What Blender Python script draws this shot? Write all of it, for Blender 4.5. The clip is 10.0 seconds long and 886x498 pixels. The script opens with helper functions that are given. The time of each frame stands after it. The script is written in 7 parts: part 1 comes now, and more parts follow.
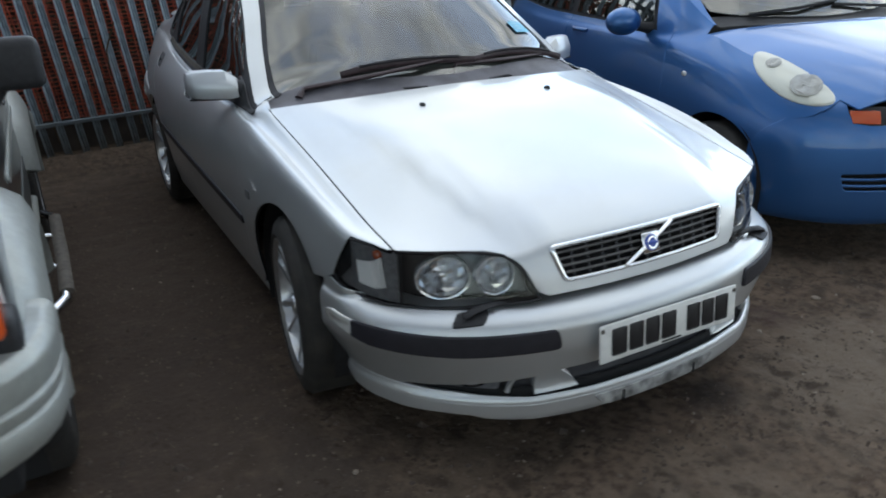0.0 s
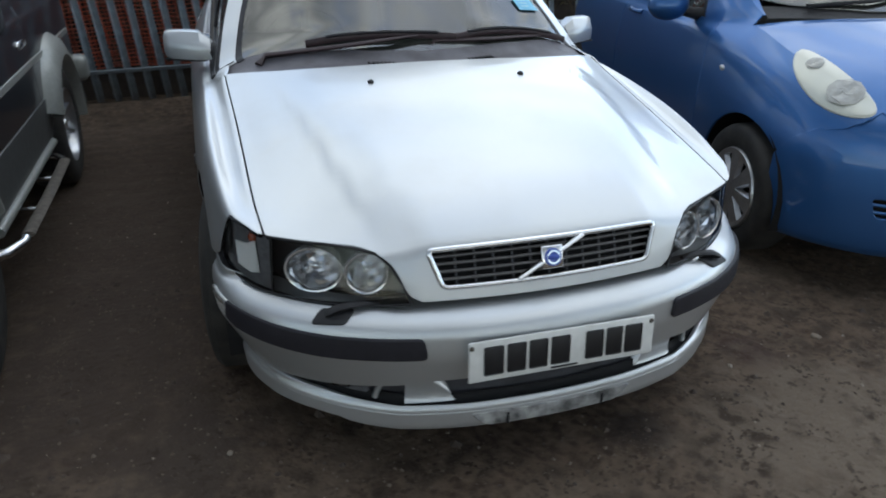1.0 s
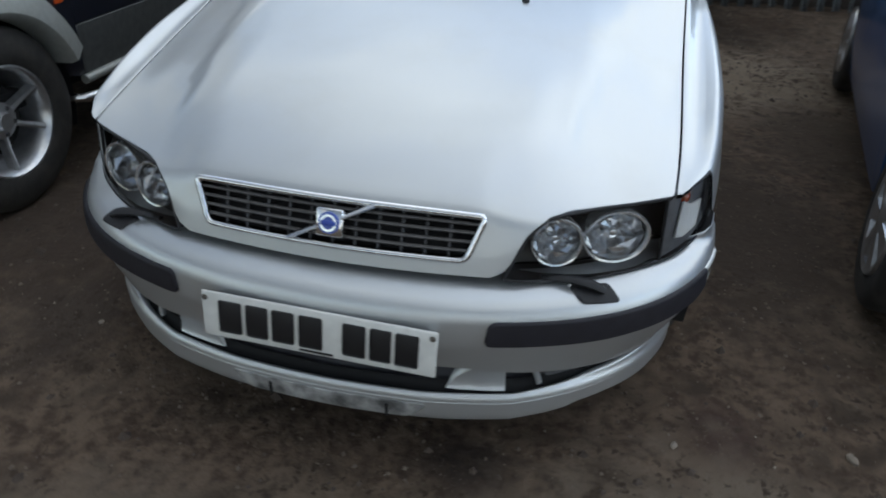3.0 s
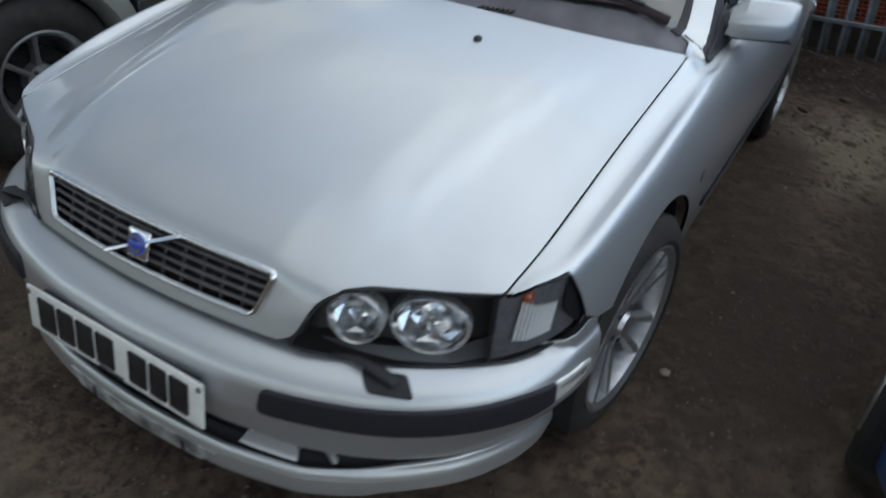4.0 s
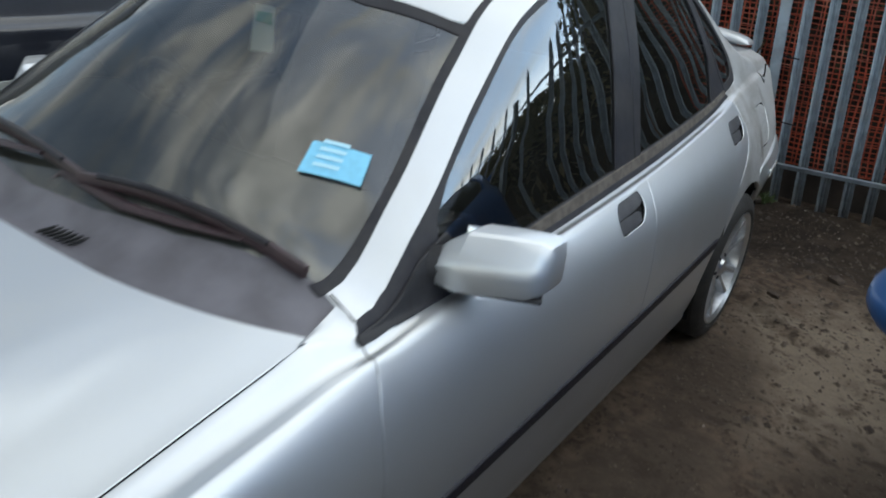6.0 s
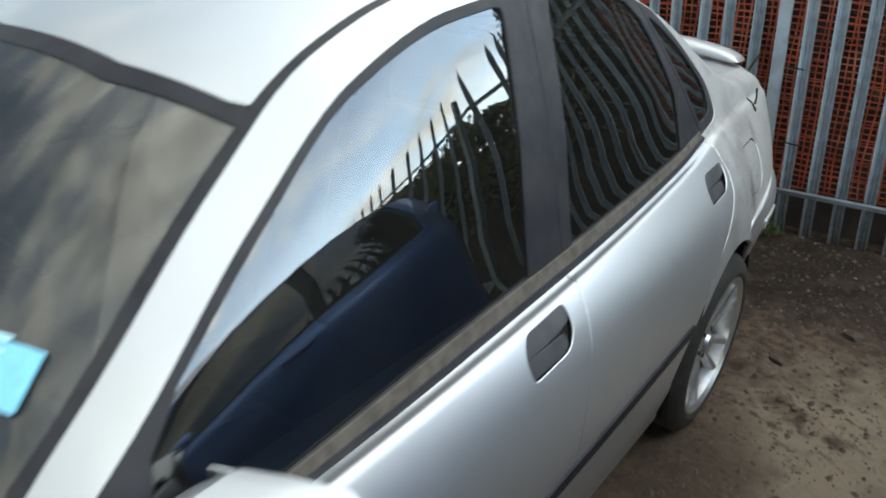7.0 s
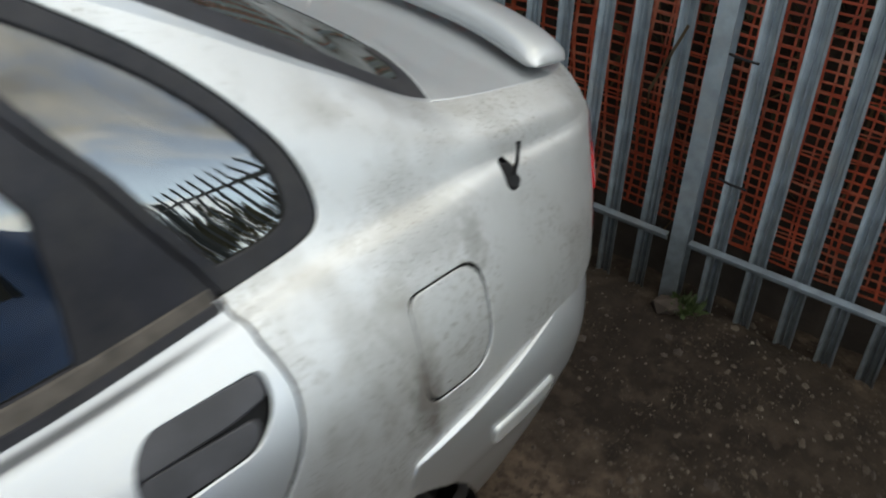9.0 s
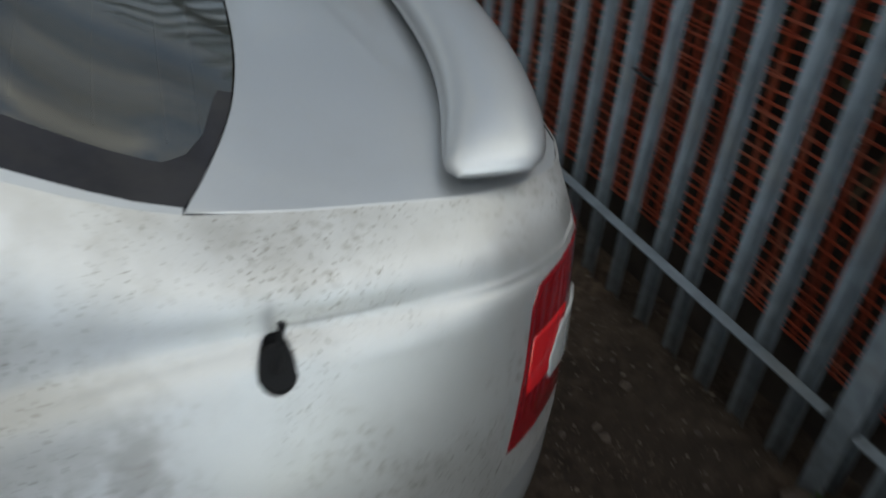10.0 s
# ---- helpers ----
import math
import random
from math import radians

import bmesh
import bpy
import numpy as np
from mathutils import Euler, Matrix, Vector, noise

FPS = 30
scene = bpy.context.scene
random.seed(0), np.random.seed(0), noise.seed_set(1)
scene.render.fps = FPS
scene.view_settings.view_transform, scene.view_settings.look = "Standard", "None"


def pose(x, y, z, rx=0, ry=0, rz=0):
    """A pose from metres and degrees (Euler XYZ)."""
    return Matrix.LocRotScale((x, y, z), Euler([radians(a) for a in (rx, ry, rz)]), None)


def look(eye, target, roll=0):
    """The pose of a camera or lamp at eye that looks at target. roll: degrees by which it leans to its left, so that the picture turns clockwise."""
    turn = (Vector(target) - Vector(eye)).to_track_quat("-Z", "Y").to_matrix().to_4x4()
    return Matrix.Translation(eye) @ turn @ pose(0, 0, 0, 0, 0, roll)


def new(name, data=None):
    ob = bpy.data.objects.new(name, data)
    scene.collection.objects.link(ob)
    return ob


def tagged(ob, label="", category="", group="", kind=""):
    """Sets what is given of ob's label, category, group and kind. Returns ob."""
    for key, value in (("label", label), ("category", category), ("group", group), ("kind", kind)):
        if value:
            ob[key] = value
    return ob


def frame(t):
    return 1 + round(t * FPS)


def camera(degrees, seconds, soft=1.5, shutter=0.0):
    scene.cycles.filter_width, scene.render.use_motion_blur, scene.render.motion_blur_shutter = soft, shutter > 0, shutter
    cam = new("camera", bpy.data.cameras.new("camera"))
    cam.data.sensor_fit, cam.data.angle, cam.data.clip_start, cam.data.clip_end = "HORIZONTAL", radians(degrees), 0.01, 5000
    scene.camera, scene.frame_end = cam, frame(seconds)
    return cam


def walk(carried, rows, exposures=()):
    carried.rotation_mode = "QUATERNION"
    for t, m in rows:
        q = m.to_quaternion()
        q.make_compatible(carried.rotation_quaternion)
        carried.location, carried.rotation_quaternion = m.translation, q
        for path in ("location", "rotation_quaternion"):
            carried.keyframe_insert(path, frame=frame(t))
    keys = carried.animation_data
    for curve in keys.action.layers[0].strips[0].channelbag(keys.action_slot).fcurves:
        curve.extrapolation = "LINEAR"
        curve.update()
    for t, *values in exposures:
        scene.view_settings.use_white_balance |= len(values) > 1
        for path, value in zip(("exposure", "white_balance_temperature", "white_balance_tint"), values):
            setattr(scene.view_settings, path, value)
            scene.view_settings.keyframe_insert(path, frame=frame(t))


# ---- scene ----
cam = camera(63.5, 10.0, soft=1.8, shutter=0.5)
PATH = [
    (0, (-1.409, -1.301, 1.376), (-0.527, 0.327, 0.619), -2.0),
    (0.5, (-1.098, -1.35, 1.37), (-0.33, 0.316, 0.573), 0.6),
    (1, (-0.781, -1.414, 1.383), (-0.212, 0.314, 0.551), 0.4),
    (1.5, (-0.453, -1.47, 1.401), (-0.094, 0.287, 0.515), 3.3),
    (2, (-0.155, -1.401, 1.392), (0.003, 0.36, 0.457), 3.8),
    (3.5, (0.813, -0.944, 1.329), (0.225, 0.634, 0.249), 3.4),
    (4, (1.076, -0.688, 1.409), (0.289, 0.807, 0.339), 5.8),
    (4.5, (1.271, -0.423, 1.44), (0.325, 0.98, 0.374), 4.5),
    (5, (1.379, -0.115, 1.432), (0.451, 1.38, 0.481), 8.3),
    (5.5, (1.448, 0.25, 1.467), (0.432, 1.754, 0.627), 6.3),
    (6, (1.405, 0.602, 1.494), (0.363, 2.082, 0.643), 5.2),
    (7.5, (1.279, 1.662, 1.555), (0.216, 3.082, 0.631), 1.2),
    (8, (1.284, 2.12, 1.541), (0.287, 3.508, 0.502), 0.4),
    (8.5, (1.314, 2.611, 1.513), (0.261, 3.938, 0.451), 4.5),
    (9, (1.276, 3.028, 1.479), (0.159, 4.282, 0.392), 6.2),
    (9.5, (1.246, 3.431, 1.467), (0.029, 4.517, 0.311), 5.1),
    (10, (1.126, 3.81, 1.472), (-0.334, 4.41, 0.244), 6.7),
]
EXPOSURES = [(0, -0.25, 6000, 4), (2, -0.45, 5980, 4), (4, -0.52, 6020, 4), (4.5, -0.7, 6020, 4), (5, -0.48, 6050, 4), (5.5, -0.25, 6100, 4), (6, 0.0, 6250, 3), (7.5, 0.68, 6600, 0), (8.2, 0.82, 6700, 0), (9, 0.05, 6900, 3), (10, -0.5, 6600, 3)]
walk(cam, [(t, look(eye, target, roll)) for t, eye, target, roll in PATH], EXPOSURES)

import functools
from mathutils import geometry

# ---- world and sun ----
world = bpy.data.worlds.new("sky")
scene.world = world
world.use_nodes = True
wn, wl = world.node_tree.nodes, world.node_tree.links
wn.clear()
sky = wn.new("ShaderNodeTexSky")
sky.sky_type, sky.sun_disc = "NISHITA", False
sky.sun_elevation, sky.sun_rotation = radians(60), radians(37)
sky.air_density, sky.dust_density, sky.ozone_density = 1.1, 0.4, 1.6
coord = wn.new("ShaderNodeTexCoord")
stretch = wn.new("ShaderNodeMapping")
stretch.inputs["Scale"].default_value = (1.0, 1.0, 2.2)
clouds = wn.new("ShaderNodeTexNoise")
clouds.inputs["Scale"].default_value, clouds.inputs["Detail"].default_value = 2.9, 9.0
clouds.inputs["Roughness"].default_value, clouds.inputs["Distortion"].default_value = 0.55, 0.4
cover = wn.new("ShaderNodeValToRGB")
cover.color_ramp.elements[0].position, cover.color_ramp.elements[1].position = 0.425, 0.575
cover.color_ramp.elements[0].color = (0.22, 0.22, 0.22, 1)
shade = wn.new("ShaderNodeTexNoise")
shade.inputs["Scale"].default_value, shade.inputs["Detail"].default_value = 4.1, 6.0
shades = wn.new("ShaderNodeValToRGB")
shades.color_ramp.elements[0].color, shades.color_ramp.elements[1].color = (3.2, 3.2, 3.2, 1), (9.2, 8.9, 8.4, 1)
shades.color_ramp.elements[0].position, shades.color_ramp.elements[1].position = 0.36, 0.62
mixed = wn.new("ShaderNodeMix")
mixed.data_type = "RGBA"
back = wn.new("ShaderNodeBackground")
back.inputs["Strength"].default_value = 0.15
wout = wn.new("ShaderNodeOutputWorld")
wl.new(coord.outputs["Generated"], stretch.inputs["Vector"])
wl.new(stretch.outputs["Vector"], clouds.inputs["Vector"])
wl.new(stretch.outputs["Vector"], shade.inputs["Vector"])
wl.new(clouds.outputs["Fac"], cover.inputs["Fac"])
wl.new(shade.outputs["Fac"], shades.inputs["Fac"])
wl.new(cover.outputs["Color"], mixed.inputs["Factor"])
wl.new(sky.outputs["Color"], mixed.inputs["A"])
wl.new(shades.outputs["Color"], mixed.inputs["B"])
# clouds glow towards the sun
sunward = wn.new("ShaderNodeVectorMath")
sunward.operation = "DOT_PRODUCT"
sunward.inputs[1].default_value = (0.461, 0.611, 0.643)
glow = wn.new("ShaderNodeMapRange")
glow.inputs["From Min"].default_value, glow.inputs["From Max"].default_value = -0.1, 0.95
glow.inputs["To Min"].default_value, glow.inputs["To Max"].default_value = 0.58, 2.15
lit = wn.new("ShaderNodeVectorMath")
lit.operation = "SCALE"
wl.new(coord.outputs["Generated"], sunward.inputs[0])
wl.new(sunward.outputs["Value"], glow.inputs["Value"])
wl.new(mixed.outputs["Result"], lit.inputs[0])
wl.new(glow.outputs["Result"], lit.inputs["Scale"])
# the haze brightens all round towards the horizon
height, haze, hazy = wn.new("ShaderNodeSeparateXYZ"), wn.new("ShaderNodeMapRange"), wn.new("ShaderNodeVectorMath")
haze.interpolation_type = "SMOOTHSTEP"
haze.inputs["From Min"].default_value, haze.inputs["From Max"].default_value = 0.0, 0.5
haze.inputs["To Min"].default_value, haze.inputs["To Max"].default_value = 3.4, 1.0
hazy.operation = "SCALE"
wl.new(coord.outputs["Generated"], height.inputs["Vector"])
wl.new(height.outputs["Z"], haze.inputs["Value"])
wl.new(lit.outputs["Vector"], hazy.inputs[0])
wl.new(haze.outputs["Result"], hazy.inputs["Scale"])
wl.new(hazy.outputs["Vector"], back.inputs["Color"])
wl.new(back.outputs["Background"], wout.inputs["Surface"])

sun_lamp = bpy.data.lights.new("sun", "SUN")
sun_lamp.energy, sun_lamp.angle, sun_lamp.color = 0.8, radians(110), (1.0, 0.95, 0.88)
sun = new("sun", sun_lamp)
sun.matrix_world = look((3.01, 3.99, 8.66), (0, 0, 0))
tagged(sun, kind="structure")


# ---- materials ----
def material(name, base, rough=0.5, metal=0.0, var=0.0, var_scale=30.0, var_colour=None, bump=0.0, bump_scale=200.0,
             coat=0.0, patch_scale=0.0, patch_colour=None, patch_low=0.5, patch_high=0.7, rough_var=0.0, random_tone=0.0, specular=0.5):
    """A surface with grain, a second colour in stains, and fine relief."""
    m = bpy.data.materials.new(name)
    m.use_nodes = True
    n, l = m.node_tree.nodes, m.node_tree.links
    b = n["Principled BSDF"]
    b.inputs["Base Color"].default_value = (*base, 1)
    b.inputs["Roughness"].default_value, b.inputs["Metallic"].default_value = rough, metal
    b.inputs["Coat Weight"].default_value, b.inputs["Coat Roughness"].default_value = coat, 0.05
    b.inputs["Specular IOR Level"].default_value = specular
    where = n.new("ShaderNodeTexCoord")
    colour = None
    if var:
        t = n.new("ShaderNodeTexNoise")
        t.inputs["Scale"].default_value, t.inputs["Detail"].default_value = var_scale, 6
        l.new(where.outputs["Object"], t.inputs["Vector"])
        r = n.new("ShaderNodeValToRGB")
        other = var_colour or tuple(c * (1 - var) for c in base)
        r.color_ramp.elements[0].color, r.color_ramp.elements[1].color = (*other, 1), (*base, 1)
        r.color_ramp.elements[0].position, r.color_ramp.elements[1].position = 0.35, 0.62
        l.new(t.outputs["Fac"], r.inputs["Fac"])
        colour = r.outputs["Color"]
        if rough_var:
            rr = n.new("ShaderNodeMapRange")
            rr.inputs["To Min"].default_value, rr.inputs["To Max"].default_value = rough - rough_var, rough + rough_var
            l.new(t.outputs["Fac"], rr.inputs["Value"])
            l.new(rr.outputs["Result"], b.inputs["Roughness"])
    if patch_scale:
        t = n.new("ShaderNodeTexNoise")
        t.inputs["Scale"].default_value, t.inputs["Detail"].default_value = patch_scale, 8
        t.inputs["Roughness"].default_value = 0.65
        l.new(where.outputs["Object"], t.inputs["Vector"])
        r = n.new("ShaderNodeValToRGB")
        r.color_ramp.elements[0].position, r.color_ramp.elements[1].position = patch_low, patch_high
        l.new(t.outputs["Fac"], r.inputs["Fac"])
        mix = n.new("ShaderNodeMix")
        mix.data_type = "RGBA"
        l.new(r.outputs["Color"], mix.inputs["Factor"])
        mix.inputs["A"].default_value, mix.inputs["B"].default_value = (*base, 1), (*patch_colour, 1)
        if colour:
            l.new(colour, mix.inputs["A"])
        colour = mix.outputs["Result"]
    if random_tone:
        info = n.new("ShaderNodeObjectInfo")
        hsv = n.new("ShaderNodeHueSaturation")
        mr = n.new("ShaderNodeMapRange")
        mr.inputs["To Min"].default_value, mr.inputs["To Max"].default_value = 1 - random_tone, 1 + random_tone
        l.new(info.outputs["Random"], mr.inputs["Value"])
        l.new(mr.outputs["Result"], hsv.inputs["Value"])
        hsv.inputs["Color"].default_value = (*base, 1)
        if colour:
            l.new(colour, hsv.inputs["Color"])
        colour = hsv.outputs["Color"]
    if colour:
        l.new(colour, b.inputs["Base Color"])
    if bump:
        t = n.new("ShaderNodeTexNoise")
        t.inputs["Scale"].default_value, t.inputs["Detail"].default_value = bump_scale, 6
        l.new(where.outputs["Object"], t.inputs["Vector"])
        bm_ = n.new("ShaderNodeBump")
        bm_.inputs["Strength"].default_value, bm_.inputs["Distance"].default_value = bump, 0.01
        l.new(t.outputs["Fac"], bm_.inputs["Height"])
        l.new(bm_.outputs["Normal"], b.inputs["Normal"])
    return m


def add_specks(m, colour, scale, low, high, where_scale=4.0, where_low=0.5, where_high=0.62):
    """Small dirt specks, gathered in patches, over a material's colour."""
    n, l = m.node_tree.nodes, m.node_tree.links
    b = n["Principled BSDF"]
    before = b.inputs["Base Color"].links[0].from_socket
    where = n.new("ShaderNodeTexCoord")
    fine, broad = n.new("ShaderNodeTexNoise"), n.new("ShaderNodeTexNoise")
    fine.inputs["Scale"].default_value, fine.inputs["Detail"].default_value = scale, 3
    broad.inputs["Scale"].default_value = where_scale
    r1, r2, mul, mix = n.new("ShaderNodeMapRange"), n.new("ShaderNodeMapRange"), n.new("ShaderNodeMath"), n.new("ShaderNodeMix")
    for r, lo, hi, src in ((r1, low, high, fine), (r2, where_low, where_high, broad)):
        r.inputs["From Min"].default_value, r.inputs["From Max"].default_value = lo, hi
        l.new(where.outputs["Object"], src.inputs["Vector"])
        l.new(src.outputs["Fac"], r.inputs["Value"])
    mul.operation, mix.data_type = "MULTIPLY", "RGBA"
    l.new(r1.outputs["Result"], mul.inputs[0])
    l.new(r2.outputs["Result"], mul.inputs[1])
    l.new(mul.outputs["Value"], mix.inputs["Factor"])
    l.new(before, mix.inputs["A"])
    mix.inputs["B"].default_value = (*colour, 1)
    l.new(mix.outputs["Result"], b.inputs["Base Color"])
    return m


def add_stain_or_shade(m, centre, radius, colour, grain, squash=(1, 1, 1), strength=1.0, ragged=0.5):
    """One stain, or patch of painted shade, of its own shape, ragged at the edge."""
    n, l = m.node_tree.nodes, m.node_tree.links
    b = n["Principled BSDF"]
    before = b.inputs["Base Color"].links[0].from_socket
    where, away, size = n.new("ShaderNodeTexCoord"), n.new("ShaderNodeVectorMath"), n.new("ShaderNodeVectorMath")
    scaled, rough = n.new("ShaderNodeVectorMath"), n.new("ShaderNodeTexNoise")
    away.operation, scaled.operation, size.operation = "SUBTRACT", "MULTIPLY", "LENGTH"
    away.inputs[1].default_value, scaled.inputs[1].default_value = centre, [q / radius for q in squash]
    rough.inputs["Scale"].default_value, rough.inputs["Detail"].default_value = grain, 5
    l.new(where.outputs["Object"], away.inputs[0])
    l.new(where.outputs["Object"], rough.inputs["Vector"])
    l.new(away.outputs["Vector"], scaled.inputs[0])
    l.new(scaled.outputs["Vector"], size.inputs[0])
    wobble, fade, mix = n.new("ShaderNodeMath"), n.new("ShaderNodeMapRange"), n.new("ShaderNodeMix")
    wobble.operation, mix.data_type = "MULTIPLY_ADD", "RGBA"
    l.new(rough.outputs["Fac"], wobble.inputs[0])
    wobble.inputs[1].default_value = -2.0 * ragged
    l.new(size.outputs["Value"], wobble.inputs[2])
    fade.inputs["From Min"].default_value, fade.inputs["From Max"].default_value = -0.15, 0.55 - ragged * 0.5
    fade.inputs["To Min"].default_value, fade.inputs["To Max"].default_value = strength, 0.0
    l.new(wobble.outputs["Value"], fade.inputs["Value"])
    l.new(fade.outputs["Result"], mix.inputs["Factor"])
    l.new(before, mix.inputs["A"])
    mix.inputs["B"].default_value = (*colour, 1)
    l.new(mix.outputs["Result"], b.inputs["Base Color"])
    return m


def glass(name, tint, ior=1.5, film=0.0):
    """Tinted sheet glass: see-through, with a mirror's gloss that grows towards grazing, and a film of dust."""
    m = bpy.data.materials.new(name)
    m.use_nodes = True
    n, l = m.node_tree.nodes, m.node_tree.links
    n.clear()
    clear, gloss, fres = n.new("ShaderNodeBsdfTransparent"), n.new("ShaderNodeBsdfGlossy"), n.new("ShaderNodeFresnel")
    clear.inputs["Color"].default_value = (*tint, 1)
    gloss.inputs["Roughness"].default_value, fres.inputs["IOR"].default_value = 0.0, ior
    mix, out = n.new("ShaderNodeMixShader"), n.new("ShaderNodeOutputMaterial")
    l.new(fres.outputs["Fac"], mix.inputs["Fac"])
    l.new(clear.outputs["BSDF"], mix.inputs[1])
    l.new(gloss.outputs["BSDF"], mix.inputs[2])
    if film:
        dust, over, cloudy = n.new("ShaderNodeBsdfDiffuse"), n.new("ShaderNodeMixShader"), n.new("ShaderNodeTexNoise")
        dust.inputs["Color"].default_value = (0.30, 0.31, 0.27, 1)
        where, amount = n.new("ShaderNodeTexCoord"), n.new("ShaderNodeMapRange")
        cloudy.inputs["Scale"].default_value, cloudy.inputs["Detail"].default_value = 7.0, 8
        amount.inputs["From Min"].default_value, amount.inputs["From Max"].default_value = 0.3, 0.7
        amount.inputs["To Min"].default_value, amount.inputs["To Max"].default_value = film * 0.6, film * 1.4
        l.new(where.outputs["Object"], cloudy.inputs["Vector"])
        l.new(cloudy.outputs["Fac"], amount.inputs["Value"])
        l.new(amount.outputs["Result"], over.inputs["Fac"])
        l.new(mix.outputs["Shader"], over.inputs[1])
        l.new(dust.outputs["BSDF"], over.inputs[2])
        mix = over
    l.new(mix.outputs["Shader"], out.inputs["Surface"])
    return m


SILVER = material("silver_paint", (0.56, 0.58, 0.60), 0.42, 0.78, var=0.06, var_scale=900, coat=0.7, rough_var=0.04,
                  patch_scale=3.0, patch_colour=(0.50, 0.505, 0.50), patch_low=0.5, patch_high=0.9)
DIRTY = material("dirty_silver_paint", (0.60, 0.605, 0.60), 0.46, 0.74, var=0.06, var_scale=900, coat=0.25, rough_var=0.05,
                 patch_scale=5.0, patch_colour=(0.42, 0.415, 0.40), patch_low=0.50, patch_high=0.85)
add_specks(DIRTY, (0.16, 0.14, 0.11), 210.0, 0.60, 0.70, 5.0, 0.46, 0.62)
add_specks(DIRTY, (0.28, 0.26, 0.23), 90.0, 0.52, 0.75, 7.0, 0.48, 0.66)
add_specks(DIRTY, (0.40, 0.39, 0.365), 14.0, 0.45, 0.80, 3.0, 0.42, 0.62)
add_stain_or_shade(DIRTY, (0.80, 3.565, 0.765), 0.055, (0.12, 0.085, 0.06), 40.0, (1.0, 1.2, 0.5), 0.6)
add_stain_or_shade(DIRTY, (0.715, 3.725, 0.925), 0.060, (0.17, 0.15, 0.12), 60.0, (1.0, 1.8, 0.8), 0.4)
add_stain_or_shade(DIRTY, (0.690, 3.640, 0.965), 0.13, (0.33, 0.32, 0.295), 60.0, (1.0, 0.8, 1.6), 0.45)
add_stain_or_shade(DIRTY, (0.760, 3.560, 0.860), 0.10, (0.30, 0.28, 0.24), 50.0, (1.0, 1.6, 0.7), 0.4)
BLUE = material("blue_paint", (0.040, 0.135, 0.37), 0.38, 0.60, var=0.12, var_scale=900, coat=0.8)
DARK_BLUE = material("dark_blue_paint", (0.008, 0.010, 0.018), 0.3, 0.2, var=0.2, var_scale=60, coat=0.7)
CREAM = material("silver_beige_paint", (0.31, 0.32, 0.30), 0.42, 0.35, var=0.1, var_scale=40, coat=0.3)
CLADDING = material("grey_lower_cladding", (0.075, 0.078, 0.078), 0.5, 0.25, var=0.25, var_scale=30)
PLASTIC = material("black_plastic", (0.022, 0.022, 0.025), 0.55, var=0.3, var_scale=60, bump=0.12, bump_scale=500, specular=0.35)
# near-black for turned-in panel edges, painting the shade inside the gaps
GAP_SHADE = material("panel_gap_shade", (0.008, 0.008, 0.009), 0.9, specular=0.1)
TRIM = material("window_frame_black", (0.018, 0.018, 0.024), 0.55, var=0.35, var_scale=25, specular=0.28, patch_scale=9, patch_colour=(0.036, 0.034, 0.034), patch_low=0.42, patch_high=0.75)
STRIP = material("charcoal_rubbing_strip", (0.019, 0.018, 0.024), 0.5, specular=0.3, var=0.25, var_scale=40, bump=0.1, bump_scale=600)
COWL = material("grey_cowl_plastic", (0.058, 0.058, 0.066), 0.5, var=0.35, var_scale=18, bump=0.1, bump_scale=400)
WIPER = material("maroon_black_wiper", (0.034, 0.018, 0.022), 0.5, var=0.3, var_scale=40)
SCUTTLE = material("bleached_scuttle_plastic", (0.125, 0.120, 0.138), 0.5, var=0.4, var_scale=9, var_colour=(0.075, 0.070, 0.080), bump=0.1, bump_scale=400)
RUBBER = material("tyre_rubber", (0.014, 0.0135, 0.013), 0.75, var=0.4, var_scale=18, var_colour=(0.030, 0.027, 0.024), bump=0.25, bump_scale=160)
GUM = material("dusty_rubber_seal", (0.11, 0.095, 0.08), 0.8, var=0.45, var_scale=35)
HOUSING = material("lamp_housing", (0.035, 0.035, 0.038), 0.3, coat=0.5)
# near-black, so gaps, holes and wheel wells carry their shade in the colour
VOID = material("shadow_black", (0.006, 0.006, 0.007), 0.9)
CHROME = material("chrome", (0.75, 0.76, 0.78), 0.12, 1.0)
BOWL = material("reflector_silver", (0.66, 0.67, 0.69), 0.11, 0.9)
RING = material("satin_chrome", (0.72, 0.73, 0.75), 0.14, 0.75)
ALLOY = material("alloy_wheel_silver", (0.55, 0.56, 0.58), 0.28, 0.85, var=0.15, var_scale=40, coat=0.4)
GLASS = glass("side_glass", (0.22, 0.245, 0.24), 2.2, 0.016)
REAR_GLASS = glass("dusty_rear_glass", (0.24, 0.26, 0.24), 2.2, 0.09)
SCREEN = glass("windscreen_glass", (0.42, 0.47, 0.44), 2.25, 0.055)
LENS = glass("lamp_lens", (0.96, 0.97, 0.98), 1.4)
CLOTH = material("dark_seat_cloth", (0.03, 0.03, 0.036), 0.9, var=0.3, var_scale=50, bump=0.2, bump_scale=500)
DASH = material("dashboard_grey", (0.045, 0.045, 0.05), 0.7, var=0.2, var_scale=40, bump=0.1, bump_scale=500)
SMOKE = material("clear_lamp_reflector", (0.17, 0.17, 0.18), 0.3, 0.4, var=0.3, var_scale=70)
PLATE = material("plate_white", (0.72, 0.72, 0.70), 0.35, var=0.15, var_scale=20)
INK = material("plate_black", (0.012, 0.012, 0.014), 0.4)
BADGE = material("badge_blue", (0.02, 0.06, 0.38), 0.3, coat=0.6)
